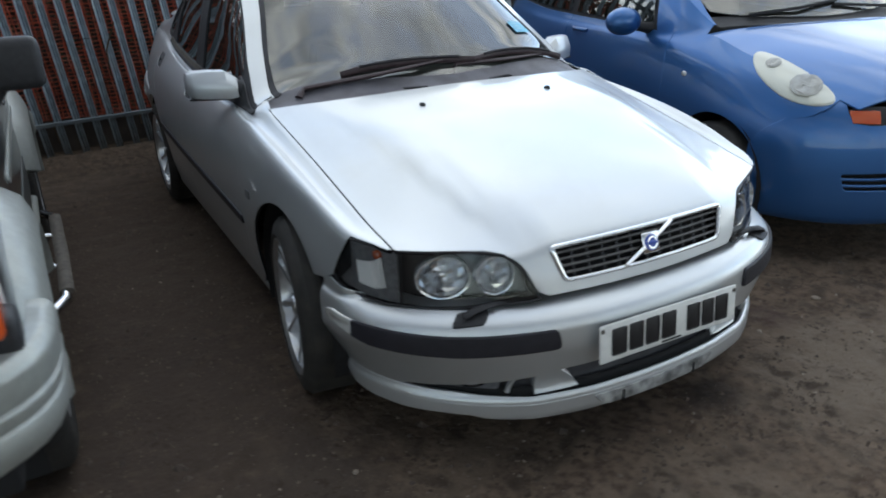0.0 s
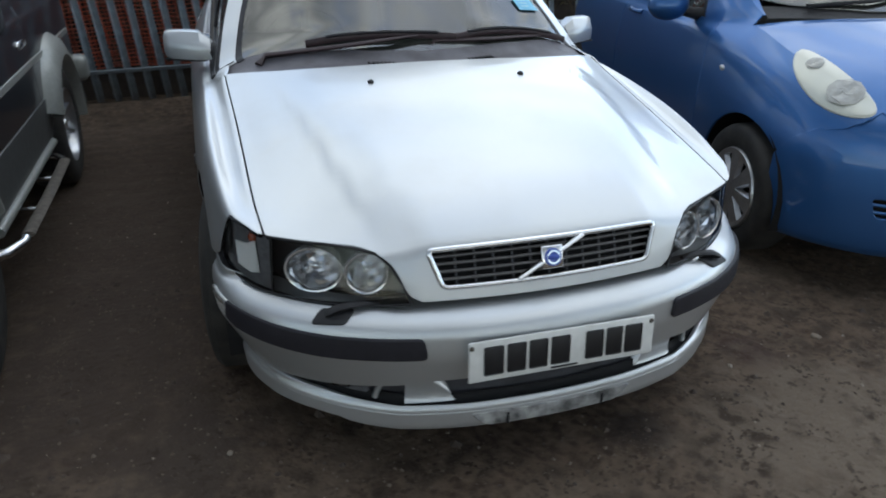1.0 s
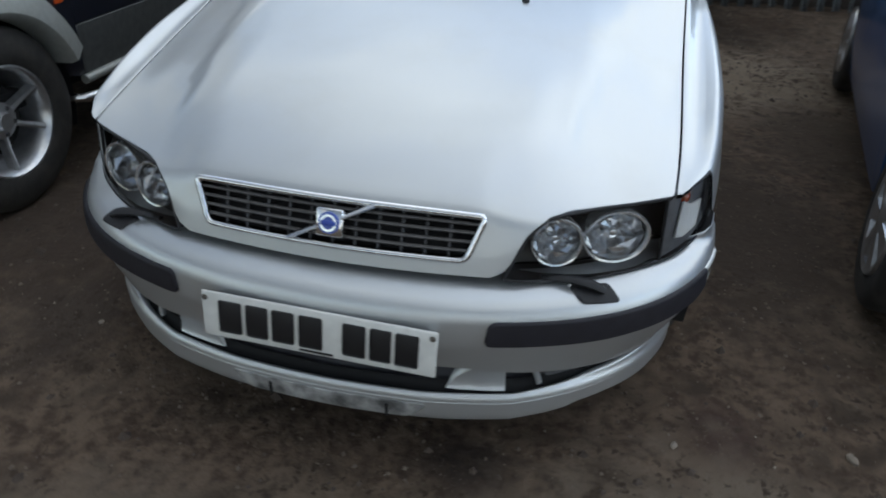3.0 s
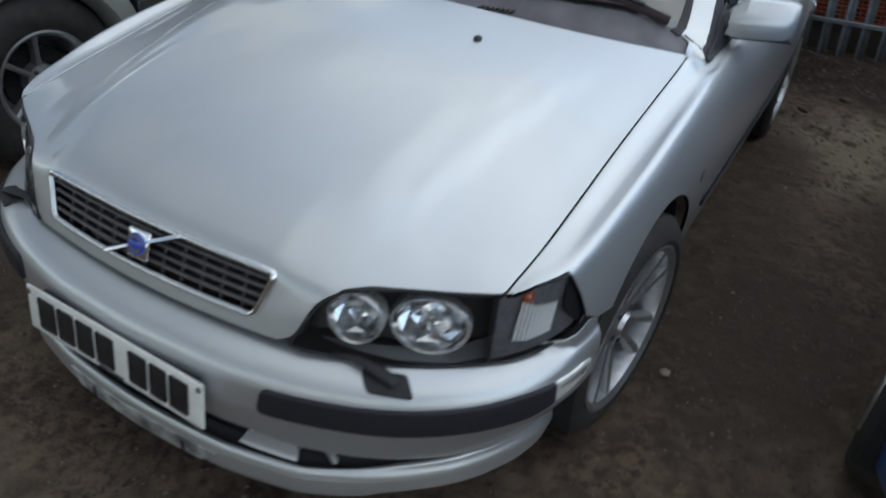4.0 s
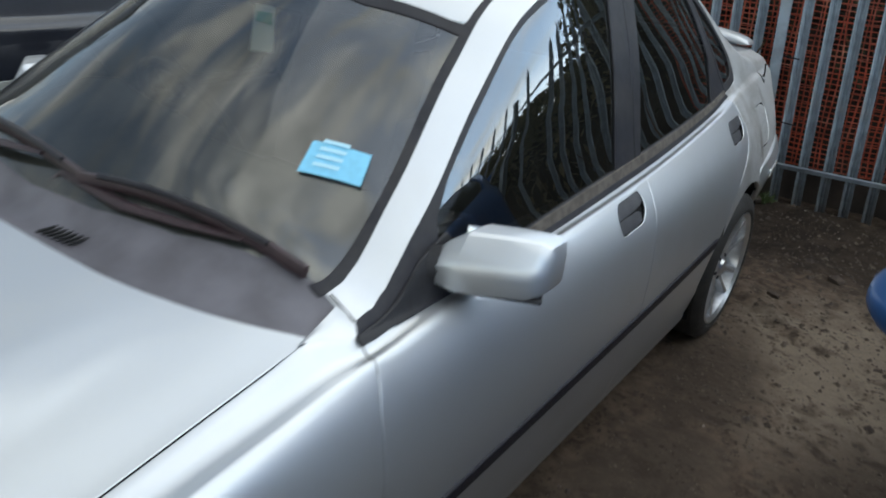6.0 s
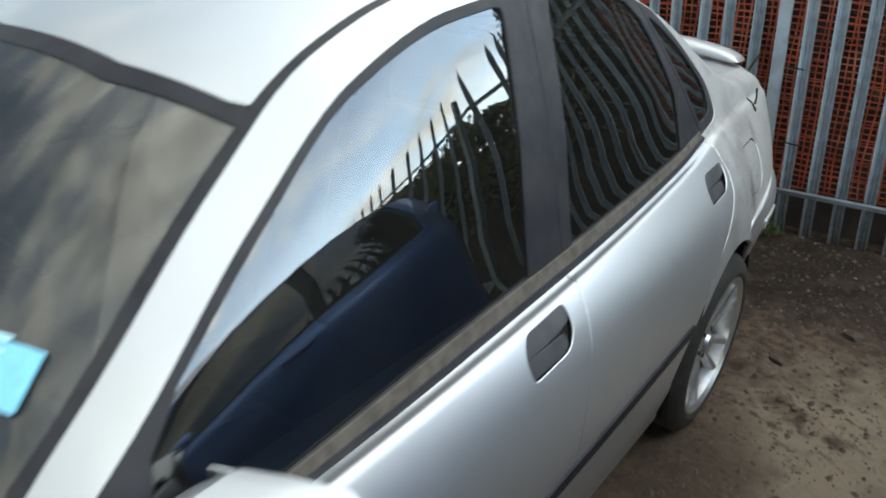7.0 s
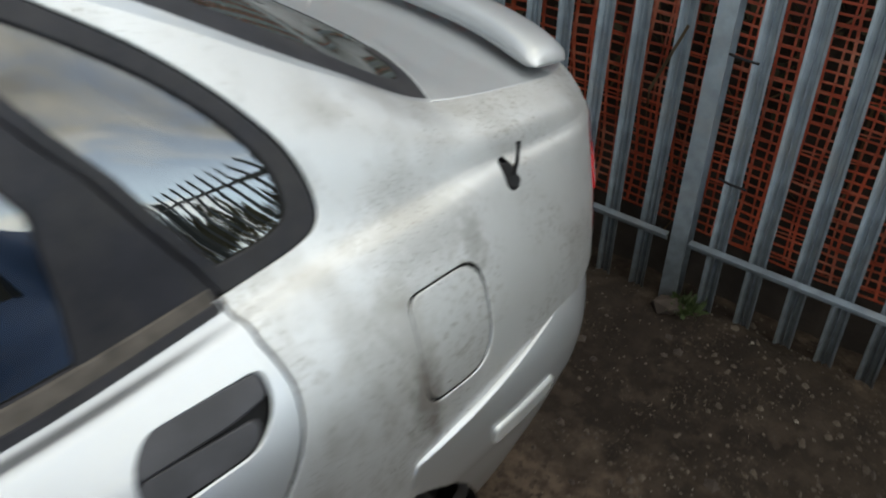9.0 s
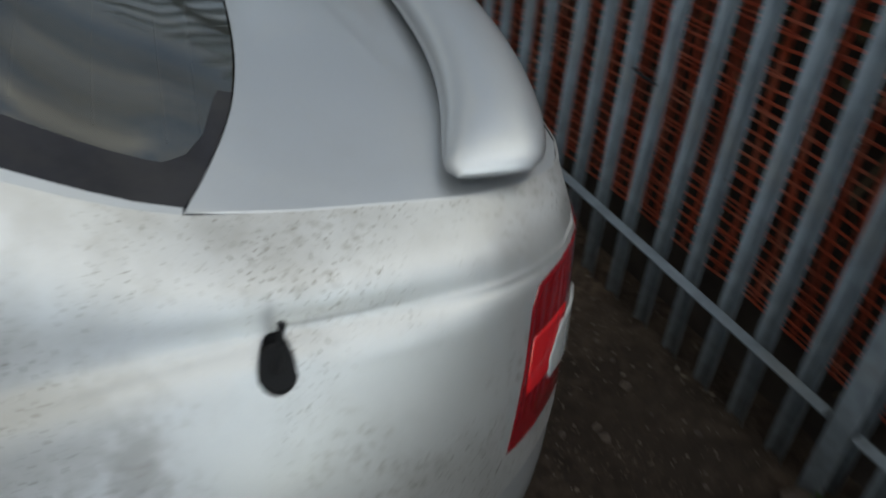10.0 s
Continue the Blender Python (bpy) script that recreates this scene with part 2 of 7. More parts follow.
AMBER = material("amber_lens", (0.50, 0.075, 0.012), 0.15, coat=1.0)
RED = material("red_lens", (0.23, 0.006, 0.012), 0.12, coat=1.0, var=0.35, var_scale=18)
BRIGHT_RED = material("bright_red_lens", (0.55, 0.012, 0.018), 0.12, coat=1.0)
CLEAR = material("ribbed_clear_lens", (0.62, 0.63, 0.62), 0.15, 0.3, coat=1.0)
STICKER = material("pale_blue_sticker", (0.22, 0.56, 0.78), 0.6, var=0.1, var_scale=60)
PAPER = material("white_paper", (0.72, 0.74, 0.72), 0.7)
GREEN = material("green_print", (0.18, 0.42, 0.30), 0.7)
GALV = material("galvanised_steel", (0.325, 0.385, 0.44), 0.5, 0.2, var=0.3, var_scale=14, patch_scale=5, patch_colour=(0.33, 0.35, 0.36), random_tone=0.12)
NET = material("orange_plastic_net", (0.50, 0.080, 0.034), 0.5, var=0.5, var_scale=6, patch_scale=9, patch_colour=(0.56, 0.22, 0.14), patch_low=0.5, patch_high=0.75)


# ---- building helpers ----
def mesh_of(name, verts, faces, normals=None, smooth=True):
    me = bpy.data.meshes.new(name)
    me.from_pydata([tuple(map(float, v)) for v in verts], [], faces)
    me.polygons.foreach_set("use_smooth", [smooth] * len(me.polygons))
    if normals is not None:
        me.normals_split_custom_set_from_vertices([tuple(map(float, v)) for v in normals])
    me.update()
    return me


def part(name, data, mat, parent=None, label=""):
    """Links a mesh or bmesh as one object under a thing or a part."""
    if isinstance(data, bmesh.types.BMesh):
        me = bpy.data.meshes.new(name)
        data.normal_update()
        data.to_mesh(me)
        data.free()
        data = me
    if mat is not None and not data.materials:
        data.materials.append(mat)
        if data.polygons and max(p.material_index for p in data.polygons) == 1:
            data.materials.append(GAP_SHADE)
    ob = new(name, data)
    if parent is not None:
        ob.parent = parent
    return tagged(ob, label)


def thing(name, label, category, group="", at=None):
    ob = new(name)
    if at is not None:
        ob.matrix_world = at
    return tagged(ob, label, category, group)


def shade_smooth(bm, angle=35):
    for f in bm.faces:
        f.smooth = True
    bm.normal_update()
    for e in bm.edges:
        if len(e.link_faces) == 2 and e.calc_face_angle(0) > radians(angle):
            e.smooth = False
    return bm


def box(size, at=(0, 0, 0), bevel=0.0, segs=2, m=None, bm=None):
    bm = bm or bmesh.new()
    made = bmesh.ops.create_cube(bm, size=1)["verts"]
    bmesh.ops.scale(bm, vec=size, verts=made)
    if bevel:
        edges = list({e for v in made for e in v.link_edges})
        made = list({v for f in bmesh.ops.bevel(bm, geom=edges, offset=bevel, segments=segs, profile=0.5, affect="EDGES")["faces"] for v in f.verts} | {v for v in made if v.is_valid})
    bmesh.ops.transform(bm, matrix=Matrix.Translation(at) @ (m or Matrix()), verts=made)
    return shade_smooth(bm, 50) if bevel else bm


def lathe(profile, steps=32, bm=None, m=None, closed=False):
    """Turns a profile of (radius, height) round z."""
    bm = bm or bmesh.new()
    m = m or Matrix()
    rings = []
    for k in range(steps):
        a = 2 * math.pi * k / steps
        rings.append([bm.verts.new(m @ Vector((r * math.cos(a), r * math.sin(a), h))) for r, h in profile])
    count = len(profile)
    for k in range(steps):
        one, two = rings[k], rings[(k + 1) % steps]
        for i in range(count if closed else count - 1):
            j = (i + 1) % count
            if profile[i][0] < 1e-6 and profile[j][0] < 1e-6:
                continue
            bm.faces.new((one[i], two[i], two[j], one[j]))
    bmesh.ops.remove_doubles(bm, verts=bm.verts, dist=1e-6)
    return shade_smooth(bm, 40)


def tube(points, radius, steps=8, bm=None, flat=1.0):
    """A round bar along a line of points; radius may vary from point to point."""
    bm = bm or bmesh.new()
    pts = [Vector(p) for p in points]
    rad = radius if isinstance(radius, (list, tuple)) else [radius] * len(pts)
    rings = []
    for i, p in enumerate(pts):
        d = (pts[min(i + 1, len(pts) - 1)] - pts[max(i - 1, 0)]).normalized()
        side = d.cross(Vector((0, 0, 1)))
        side = side.normalized() if side.length > 1e-3 else Vector((1, 0, 0))
        up = side.cross(d)
        rings.append([bm.verts.new(p + rad[i] * (math.cos(a) * side + flat * math.sin(a) * up)) for a in (2 * math.pi * k / steps for k in range(steps))])
    for a, b in zip(rings, rings[1:]):
        for k in range(steps):
            bm.faces.new((a[k], a[(k + 1) % steps], b[(k + 1) % steps], b[k]))
    bm.faces.new(rings[0][::-1])
    bm.faces.new(rings[-1])
    bmesh.ops.recalc_face_normals(bm, faces=bm.faces)
    return shade_smooth(bm, 60)


class Curve:
    """A smooth line through keys (t, a, b, ...) that does not overshoot."""

    def __init__(self, *keys):
        k = np.array(sorted(keys), float)
        self.t, self.v = k[:, 0], k[:, 1:]
        h = np.diff(self.t)[:, None]
        d = np.diff(self.v, axis=0) / h
        m = np.zeros_like(self.v)
        m[0], m[-1] = d[0], d[-1]
        for i in range(1, len(k) - 1):
            w1, w2 = 2 * h[i] + h[i - 1], h[i] + 2 * h[i - 1]
            same = d[i - 1] * d[i] > 0
            m[i] = np.where(same, (w1 + w2) / (w1 / np.where(same, d[i - 1], 1) + w2 / np.where(same, d[i], 1)), 0)
        self.m = m

    def __call__(self, t):
        t = np.clip(np.asarray(t, float), self.t[0], self.t[-1])
        i = np.clip(np.searchsorted(self.t, t, side="right") - 1, 0, len(self.t) - 2)
        h = (self.t[i + 1] - self.t[i])
        s = ((t - self.t[i]) / h)[..., None]
        h = h[..., None]
        return ((1 + 2 * s) * (1 - s) ** 2 * self.v[i] + s * (1 - s) ** 2 * h * self.m[i]
                + s * s * (3 - 2 * s) * self.v[i + 1] + s * s * (s - 1) * h * self.m[i + 1])


def dense(outline, step, closed=True):
    pts, n = [], len(outline)
    for i in range(n if closed else n - 1):
        a, b = np.array(outline[i], float), np.array(outline[(i + 1) % n], float)
        k = max(1, int(math.ceil(np.max(np.abs(b - a) / step))))
        pts += [a + (b - a) * j / k for j in range(k)]
    if not closed:
        pts.append(np.array(outline[-1], float))
    return np.array(pts)


def inside(points, outline):
    x, y = points[:, 0], points[:, 1]
    hit = np.zeros(len(points), bool)
    a, b = outline, np.roll(outline, -1, 0)
    for (x0, y0), (x1, y1) in zip(a, b):
        cross = ((y0 > y) != (y1 > y)) & (x < (x1 - x0) * (y - y0) / ((y1 - y0) or 1e-12) + x0)
        hit ^= cross
    return hit


def rounded(corners, radius, steps=5):
    """A closed outline with its corners rounded; radius one for all or one each."""
    out, n = [], len(corners)
    for i, c in enumerate(corners):
        c = np.array(c, float)
        p, q = np.array(corners[i - 1], float), np.array(corners[(i + 1) % n], float)
        r = radius[i] if isinstance(radius, (list, tuple)) else radius
        u, v = p - c, q - c
        lu, lv = np.linalg.norm(u), np.linalg.norm(v)
        r = min(r, 0.45 * lu, 0.45 * lv)
        if r < 1e-5:
            out.append(c)
            continue
        a, b = c + u / lu * r, c + v / lv * r
        out += [(1 - t) ** 2 * a + 2 * t * (1 - t) * c + t * t * b for t in np.linspace(0, 1, steps)]
    return out


def patch(outline, surface, step, holes=(), rim=0.012, lift=0.0, sign=1.0, soft=0.0025, seal=False):
    """A panel: the part of a curved surface within an outline, with rounded, turned-in edges.
    surface(a, b) gives rows of x, y, z; step: cell sizes in a and b; sign -1 mirrors it to the other side. seal: paints
    the gap's shade onto the deep edges."""
    step = np.array(step, float)
    rings = [dense(outline, step)] + [dense(h, step) for h in holes]
    lo, hi = rings[0].min(0), rings[0].max(0)
    ga, gb = np.meshgrid(np.arange(lo[0] + step[0] / 2, hi[0], step[0]), np.arange(lo[1] + step[1] / 2, hi[1], step[1]))
    grid = np.stack([ga.ravel(), gb.ravel()], 1)
    keep = inside(grid, rings[0])
    for h in rings[1:]:
        keep &= ~inside(grid, h)
    edge = np.concatenate(rings)
    if len(grid):
        near = np.array([np.min(np.max(np.abs(edge - g) / step, axis=1)) for g in grid]) if len(grid) else np.array([])
        keep &= near > 0.45
    pts = np.concatenate([edge, grid[keep]])
    edges, at = [], 0
    for r in rings:
        edges += [(at + i, at + (i + 1) % len(r)) for i in range(len(r))]
        at += len(r)
    v2, _, f2, *_ = geometry.delaunay_2d_cdt([Vector(p / step) for p in pts], edges, [], 0, 1e-5)
    v2 = np.array([tuple(v) for v in v2]) * step
    f2 = [tuple(f) for f in f2]
    mid = np.array([v2[list(f)].mean(0) for f in f2])
    ok = inside(mid, rings[0])
    for h in rings[1:]:
        ok &= ~inside(mid, h)
    f2 = [f for f, k in zip(f2, ok) if k]
    e = step * 0.2

    def place(p):
        s = surface(p[:, 0], p[:, 1])
        return s * np.array([sign, 1, 1])

    def normal(p):
        da = place(p + [e[0], 0]) - place(p - [e[0], 0])
        db = place(p + [0, e[1]]) - place(p - [0, e[1]])
        nn = np.cross(da, db) * sign
        return nn / (np.linalg.norm(nn, axis=1, keepdims=True) + 1e-12)

    n = normal(v2)
    P = place(v2) + n * lift
    a, b, c = P[[f[0] for f in f2]], P[[f[1] for f in f2]], P[[f[2] for f in f2]]
    turn = np.einsum("ij,ij->i", np.cross(b - a, c - a), n[[f[0] for f in f2]])
    faces = [f if t > 0 else f[::-1] for f, t in zip(f2, turn)]
    verts, norms, deep = list(P), list(n), []
    if rim > 0:
        for r in rings:
            nr = normal(r)
            pr = place(r) + nr * lift
            tang = np.roll(pr, -1, 0) - np.roll(pr, 1, 0)
            out = np.cross(tang, nr)
            out /= np.linalg.norm(out, axis=1, keepdims=True) + 1e-12
            area = 0.5 * np.sum(r[:, 0] * np.roll(r[:, 1], -1) - np.roll(r[:, 0], -1) * r[:, 1])
            flip = 1.0 if area * sign > 0 else -1.0
            if r is not rings[0]:
                flip = -flip
            out *= flip
            base = len(verts)
            k = len(r)
            bend = out * 0.7 + nr * 0.7
            verts += list(pr) + list(pr + out * soft - nr * soft) + list(pr + out * soft - nr * rim)
            norms += list(nr) + list(bend) + list(out)
            for ring in range(2):
                if ring:
                    deep += range(len(faces), len(faces) + k)
                for i in range(k):
                    j = (i + 1) % k
                    q = (base + ring * k + i, base + ring * k + j, base + (ring + 1) * k + j, base + (ring + 1) * k + i)
                    v0, v1, v3 = verts[q[0]], verts[q[1]], verts[q[3]]
                    faces.append(q if np.dot(np.cross(v1 - v0, v3 - v0), bend[i]) > 0 else q[::-1])
    me = mesh_of("panel", verts, faces, norms)
    if seal:
        for i in deep:
            me.polygons[i].material_index = 1
    return me


# ---- the silver saloon: surfaces ----
# Bonnet lines from the windscreen (v 1) to the nose, by x: y and z at v = 0, 0.08, 0.16, 0.4, 0.7, 1.
NOSE_V = (0.0, 0.08, 0.16, 0.40, 0.70, 1.0)


def even(*keys):
    """A curve that is the same on both sides of zero, with no kink in the middle."""
    return Curve(*[(-k[0], *k[1:]) for k in keys if k[0] > 0], *keys)


NOSE = [
    even((0, 0.050, 0.512), (0.34, 0.076, 0.515), (0.364, 0.082, 0.519), (0.45, 0.125, 0.56), (0.58, 0.20, 0.60), (0.74, 0.30, 0.62)),
    even((0, 0.076, 0.600), (0.34, 0.100, 0.598), (0.45, 0.128, 0.610), (0.58, 0.195, 0.628), (0.74, 0.295, 0.645)),
    even((0, 0.112, 0.672), (0.30, 0.128, 0.668), (0.36, 0.136, 0.656), (0.45, 0.155, 0.646), (0.58, 0.215, 0.650), (0.69, 0.285, 0.662), (0.74, 0.32, 0.664)),
    even((0, 0.36, 0.778), (0.36, 0.365, 0.768), (0.44, 0.37, 0.748), (0.58, 0.41, 0.722), (0.70, 0.47, 0.712), (0.74, 0.49, 0.710)),
    even((0, 0.735, 0.872), (0.44, 0.735, 0.854), (0.52, 0.75, 0.838), (0.62, 0.78, 0.815), (0.705, 0.82, 0.797), (0.74, 0.83, 0.795)),
    even((0, 1.088, 0.928), (0.35, 1.108, 0.920), (0.55, 1.158, 0.908), (0.64, 1.198, 0.900), (0.722, 1.25, 0.888), (0.74, 1.26, 0.886)),
]


def nose(x, v):
    ctl = np.stack([c(np.abs(x)) for c in NOSE], 1)
    k = np.array(NOSE_V)
    v = np.clip(v, 0, 1)
    i = np.clip(np.searchsorted(k, v, side="right") - 1, 0, len(k) - 2)
    rows, h = np.arange(len(i)), k[i + 1] - k[i]
    f = ((v - k[i]) / h)[:, None]
    slope = np.zeros_like(ctl)
    slope[:, 1:-1] = (ctl[:, 2:] - ctl[:, :-2]) / (k[2:] - k[:-2])[None, :, None]
    slope[:, 0] = (ctl[:, 1] - ctl[:, 0]) / (k[1] - k[0])
    slope[:, -1] = (ctl[:, -1] - ctl[:, -2]) / (k[-1] - k[-2])
    h = h[:, None]
    q = ((1 + 2 * f) * (1 - f) ** 2 * ctl[rows, i] + f * (1 - f) ** 2 * h * slope[rows, i]
         + f * f * (3 - 2 * f) * ctl[rows, i + 1] + f * f * (f - 1) * h * slope[rows, i + 1])
    # two soft ridges run from the grille's corners out to the windscreen
    across = np.clip((0.385 + 0.20 * v + 0.025 - np.abs(x)) / 0.05, 0, 1)
    fade = np.clip((v - 0.17) / 0.16, 0, 1) * np.clip((0.97 - v) / 0.20, 0, 1)
    q[:, 1] += 0.009 * fade * (across * across * (3 - 2 * across) - 0.5)
    return np.stack([x, q[:, 0], q[:, 1]], 1)


BONNET_EDGE = Curve((0.16, 0.688), (0.40, 0.699), (0.70, 0.704), (1.0, 0.716))
edge_rows = [nose(BONNET_EDGE(v)[..., 0], np.atleast_1d(v))[0] for v in map(np.atleast_1d, np.linspace(0.17, 1.0, 14))]
rim_keys = [(float(y), float(x) + 0.0095, float(z)) for x, y, z in edge_rows]


# The side, from the sill (0) over the shoulder (4) and the waist (5) to the roof rail (7); keys are y, x, z.
SIDE = [
    Curve((0.25, 0.74, 0.19), (0.50, 0.79, 0.19), (0.82, 0.805, 0.19), (1.3, 0.80, 0.19), (3.0, 0.80, 0.19), (3.9, 0.765, 0.20), (4.12, 0.70, 0.22), (4.25, 0.58, 0.24), (4.31, 0.30, 0.24)),
    Curve((0.25, 0.77, 0.35), (0.50, 0.82, 0.35), (0.82, 0.838, 0.35), (1.3, 0.835, 0.36), (3.0, 0.835, 0.36), (3.5, 0.832, 0.36), (3.9, 0.80, 0.37), (4.12, 0.735, 0.38), (4.25, 0.60, 0.40), (4.31, 0.32, 0.40)),
    Curve((0.25, 0.765, 0.50), (0.42, 0.80, 0.52), (0.60, 0.83, 0.53), (0.82, 0.845, 0.54), (1.3, 0.855, 0.56), (2.4, 0.858, 0.58), (3.1, 0.850, 0.59), (3.5, 0.845, 0.59), (3.9, 0.800, 0.60), (4.08, 0.745, 0.61), (4.20, 0.665, 0.62), (4.27, 0.57, 0.62), (4.31, 0.32, 0.62)),
    Curve((0.25, 0.74, 0.60), (0.42, 0.788, 0.62), (0.60, 0.815, 0.66), (0.82, 0.830, 0.70), (1.3, 0.840, 0.74), (2.4, 0.836, 0.765), (3.1, 0.818, 0.79), (3.5, 0.795, 0.80), (3.9, 0.755, 0.81), (4.08, 0.712, 0.81), (4.20, 0.640, 0.82), (4.27, 0.55, 0.82), (4.31, 0.31, 0.82)),
    Curve((0.25, 0.705, 0.655), (0.42, 0.770, 0.690), (0.60, 0.788, 0.742), (0.82, 0.798, 0.788), (1.1, 0.800, 0.828), (1.3, 0.798, 0.846), (2.4, 0.772, 0.874), (3.1, 0.738, 0.916), (3.5, 0.708, 0.948), (3.85, 0.674, 0.972), (4.08, 0.652, 0.972), (4.20, 0.60, 0.968), (4.27, 0.52, 0.975), (4.31, 0.30, 0.97)),
    Curve(*rim_keys, (1.335, 0.755, 0.868), (2.4, 0.724, 0.893), (3.1, 0.694, 0.938), (3.5, 0.665, 0.991), (3.85, 0.650, 1.002), (4.08, 0.632, 1.000), (4.20, 0.584, 0.996), (4.27, 0.50, 0.995), (4.31, 0.28, 0.99)),
    Curve(*[(y, x - 0.04, z + 0.003) for y, x, z in rim_keys], (1.335, 0.745, 0.880), (1.52, 0.728, 0.945), (1.77, 0.692, 1.045), (2.0, 0.664, 1.118), (2.25, 0.650, 1.150), (2.6, 0.640, 1.162), (3.0, 0.628, 1.155), (3.3, 0.612, 1.132), (3.6, 0.602, 1.09), (3.8, 0.615, 1.040), (4.08, 0.600, 1.028), (4.20, 0.553, 1.020), (4.27, 0.48, 1.02), (4.31, 0.26, 1.01)),
    Curve(*[(y, x - 0.07, z + 0.005) for y, x, z in rim_keys], (1.335, 0.735, 0.890), (1.516, 0.704, 0.993), (1.768, 0.632, 1.172), (2.0, 0.580, 1.314), (2.25, 0.556, 1.390), (2.55, 0.542, 1.412), (2.9, 0.532, 1.388), (3.1, 0.530, 1.340), (3.3, 0.535, 1.270), (3.6, 0.546, 1.14), (3.8, 0.545, 1.064), (4.08, 0.540, 1.048), (4.20, 0.51, 1.042), (4.27, 0.45, 1.035), (4.31, 0.25, 1.03)),
]


def tucked(y):
    """The tail, drawn in a little towards the rear axle."""
    return np.where(np.asarray(y, float) > 3.85, 3.85 + (np.asarray(y, float) - 3.85) * 0.90, y)


def lofted(curves):
    """The surface through a set of long curves: rows of x, y, z by y and by the curve's number."""
    def surface(y, s):
        ctl = np.stack([c(y) for c in curves], 1)
        last = len(curves) - 1
        s = np.clip(s, 0, last)
        i = np.clip(np.floor(s).astype(int), 0, last - 1)
        f = (s - i)[:, None]
        rows = np.arange(len(i))
        p1, p2 = ctl[rows, i], ctl[rows, i + 1]
        p0, p3 = ctl[rows, np.maximum(i - 1, 0)], ctl[rows, np.minimum(i + 2, last)]
        m1, m2 = (p2 - p0) / 2, (p3 - p1) / 2
        q = (1 + 2 * f) * (1 - f) ** 2 * p1 + f * (1 - f) ** 2 * m1 + f * f * (3 - 2 * f) * p2 + f * f * (f - 1) * m2
        return np.stack([q[:, 0], np.asarray(y, float), q[:, 1]], 1)
    return surface


smooth_side = lofted(SIDE)


def side(y, s):
    """The saloon's left side: the loft, with the wing's hollow beside the bonnet."""
    p = smooth_side(y, s)
    t = np.clip(np.asarray(s, float) - 4.0, 0, 1)
    fade = np.clip((np.asarray(y, float) - 0.36) / 0.25, 0, 1) * np.clip((1.50 - np.asarray(y, float)) / 0.25, 0, 1)
    p[:, 2] -= 0.021 * fade * np.sin(np.pi * t) ** 2
    # the hollow above the rear shoulder
    t = np.clip(np.minimum((np.asarray(s, float) - 4.05) / 0.32, (5.85 - np.asarray(s, float)) / 1.48), 0, 1)
    fade = np.clip((np.asarray(y, float) - 3.50) / 0.20, 0, 1) * np.clip((4.30 - np.asarray(y, float)) / 0.30, 0, 1)
    p[:, :1] -= (0.014 * fade * t * t * (3 - 2 * t))[:, None]
    p[:, 1] = tucked(p[:, 1])
    return p


def level(y, z, surface=None):
    """The side's second coordinate at a height."""
    lo, hi = 0.0, 7.0
    surface = surface or side
    for _ in range(22):
        mid = (lo + hi) / 2
        if surface(np.array([y]), np.array([mid]))[0, 2] < z:
            lo = mid
        else:
            hi = mid
    return lo


def yz(*points, step=0.03, surface=None):
    """An outline given by y and z, turned into the side's coordinates."""
    return [(float(y), level(y, z, surface)) for y, z in dense(points, (step, step), closed=False)]


def eased(points, rounds=2):
    """An open line with its corners cut smooth, ends kept."""
    pts = [np.array(p, float) for p in points]
    for _ in range(rounds):
        cut = [pts[0]]
        for a, b in zip(pts, pts[1:]):
            cut += [a * 0.75 + b * 0.25, a * 0.25 + b * 0.75]
        pts = cut + [pts[-1]]
    return [(float(a), float(b)) for a, b in pts]


HUB_F, HUB_R = 0.850, 3.385


def arch(hub, first, last, radius=0.350, z=0.31, steps=22, surface=None):
    """A wheel arch's edge between two angles, in the side's coordinates."""
    pts = [(hub + radius * math.cos(radians(first + (last - first) * k / steps)), z + radius * math.sin(radians(first + (last - first) * k / steps))) for k in range(steps + 1)]
    return [(y, level(y, max(zz, 0.19), surface)) for y, zz in pts]


# Roof, windscreen and rear window: the middle line, falling to the rails.
CROWN = Curve((1.10, 0.89), (1.19, 0.955), (1.35, 1.065), (1.5, 1.165), (1.75, 1.315), (1.93, 1.400), (2.2, 1.466), (2.55, 1.486), (2.9, 1.468), (3.2, 1.402), (3.5, 1.268), (3.8, 1.105), (3.90, 1.075), (4.08, 1.066), (4.20, 1.058), (4.31, 1.04))


def top(w, y):
    rail = side(y, np.full(len(y), 7.0))
    c = CROWN(y)[:, 0]
    return np.stack([w * rail[:, 0], tucked(y), c - (c - rail[:, 2]) * np.abs(w) ** 2.4], 1)


def ring_line(points):
    """A plan line as a curve by length, symmetrical; returns place and outward way at a signed length."""
    pts = np.array(points, float)
    full = np.concatenate([pts[::-1] * [-1, 1], pts[1:]])
    d = np.r_[0, np.cumsum(np.linalg.norm(np.diff(full, axis=0), axis=1))]
    mid = d[len(pts) - 1]
    c = Curve(*[(a - mid, *p) for a, p in zip(d, full)])

    def at(u):
        p, q = c(np.asarray(u) - 0.004), c(np.asarray(u) + 0.004)
        t = q - p
        t /= np.linalg.norm(t, axis=-1, keepdims=True) + 1e-12
        return c(u), np.stack([t[..., 1], -t[..., 0]], -1)
    return at, d[-1] - mid


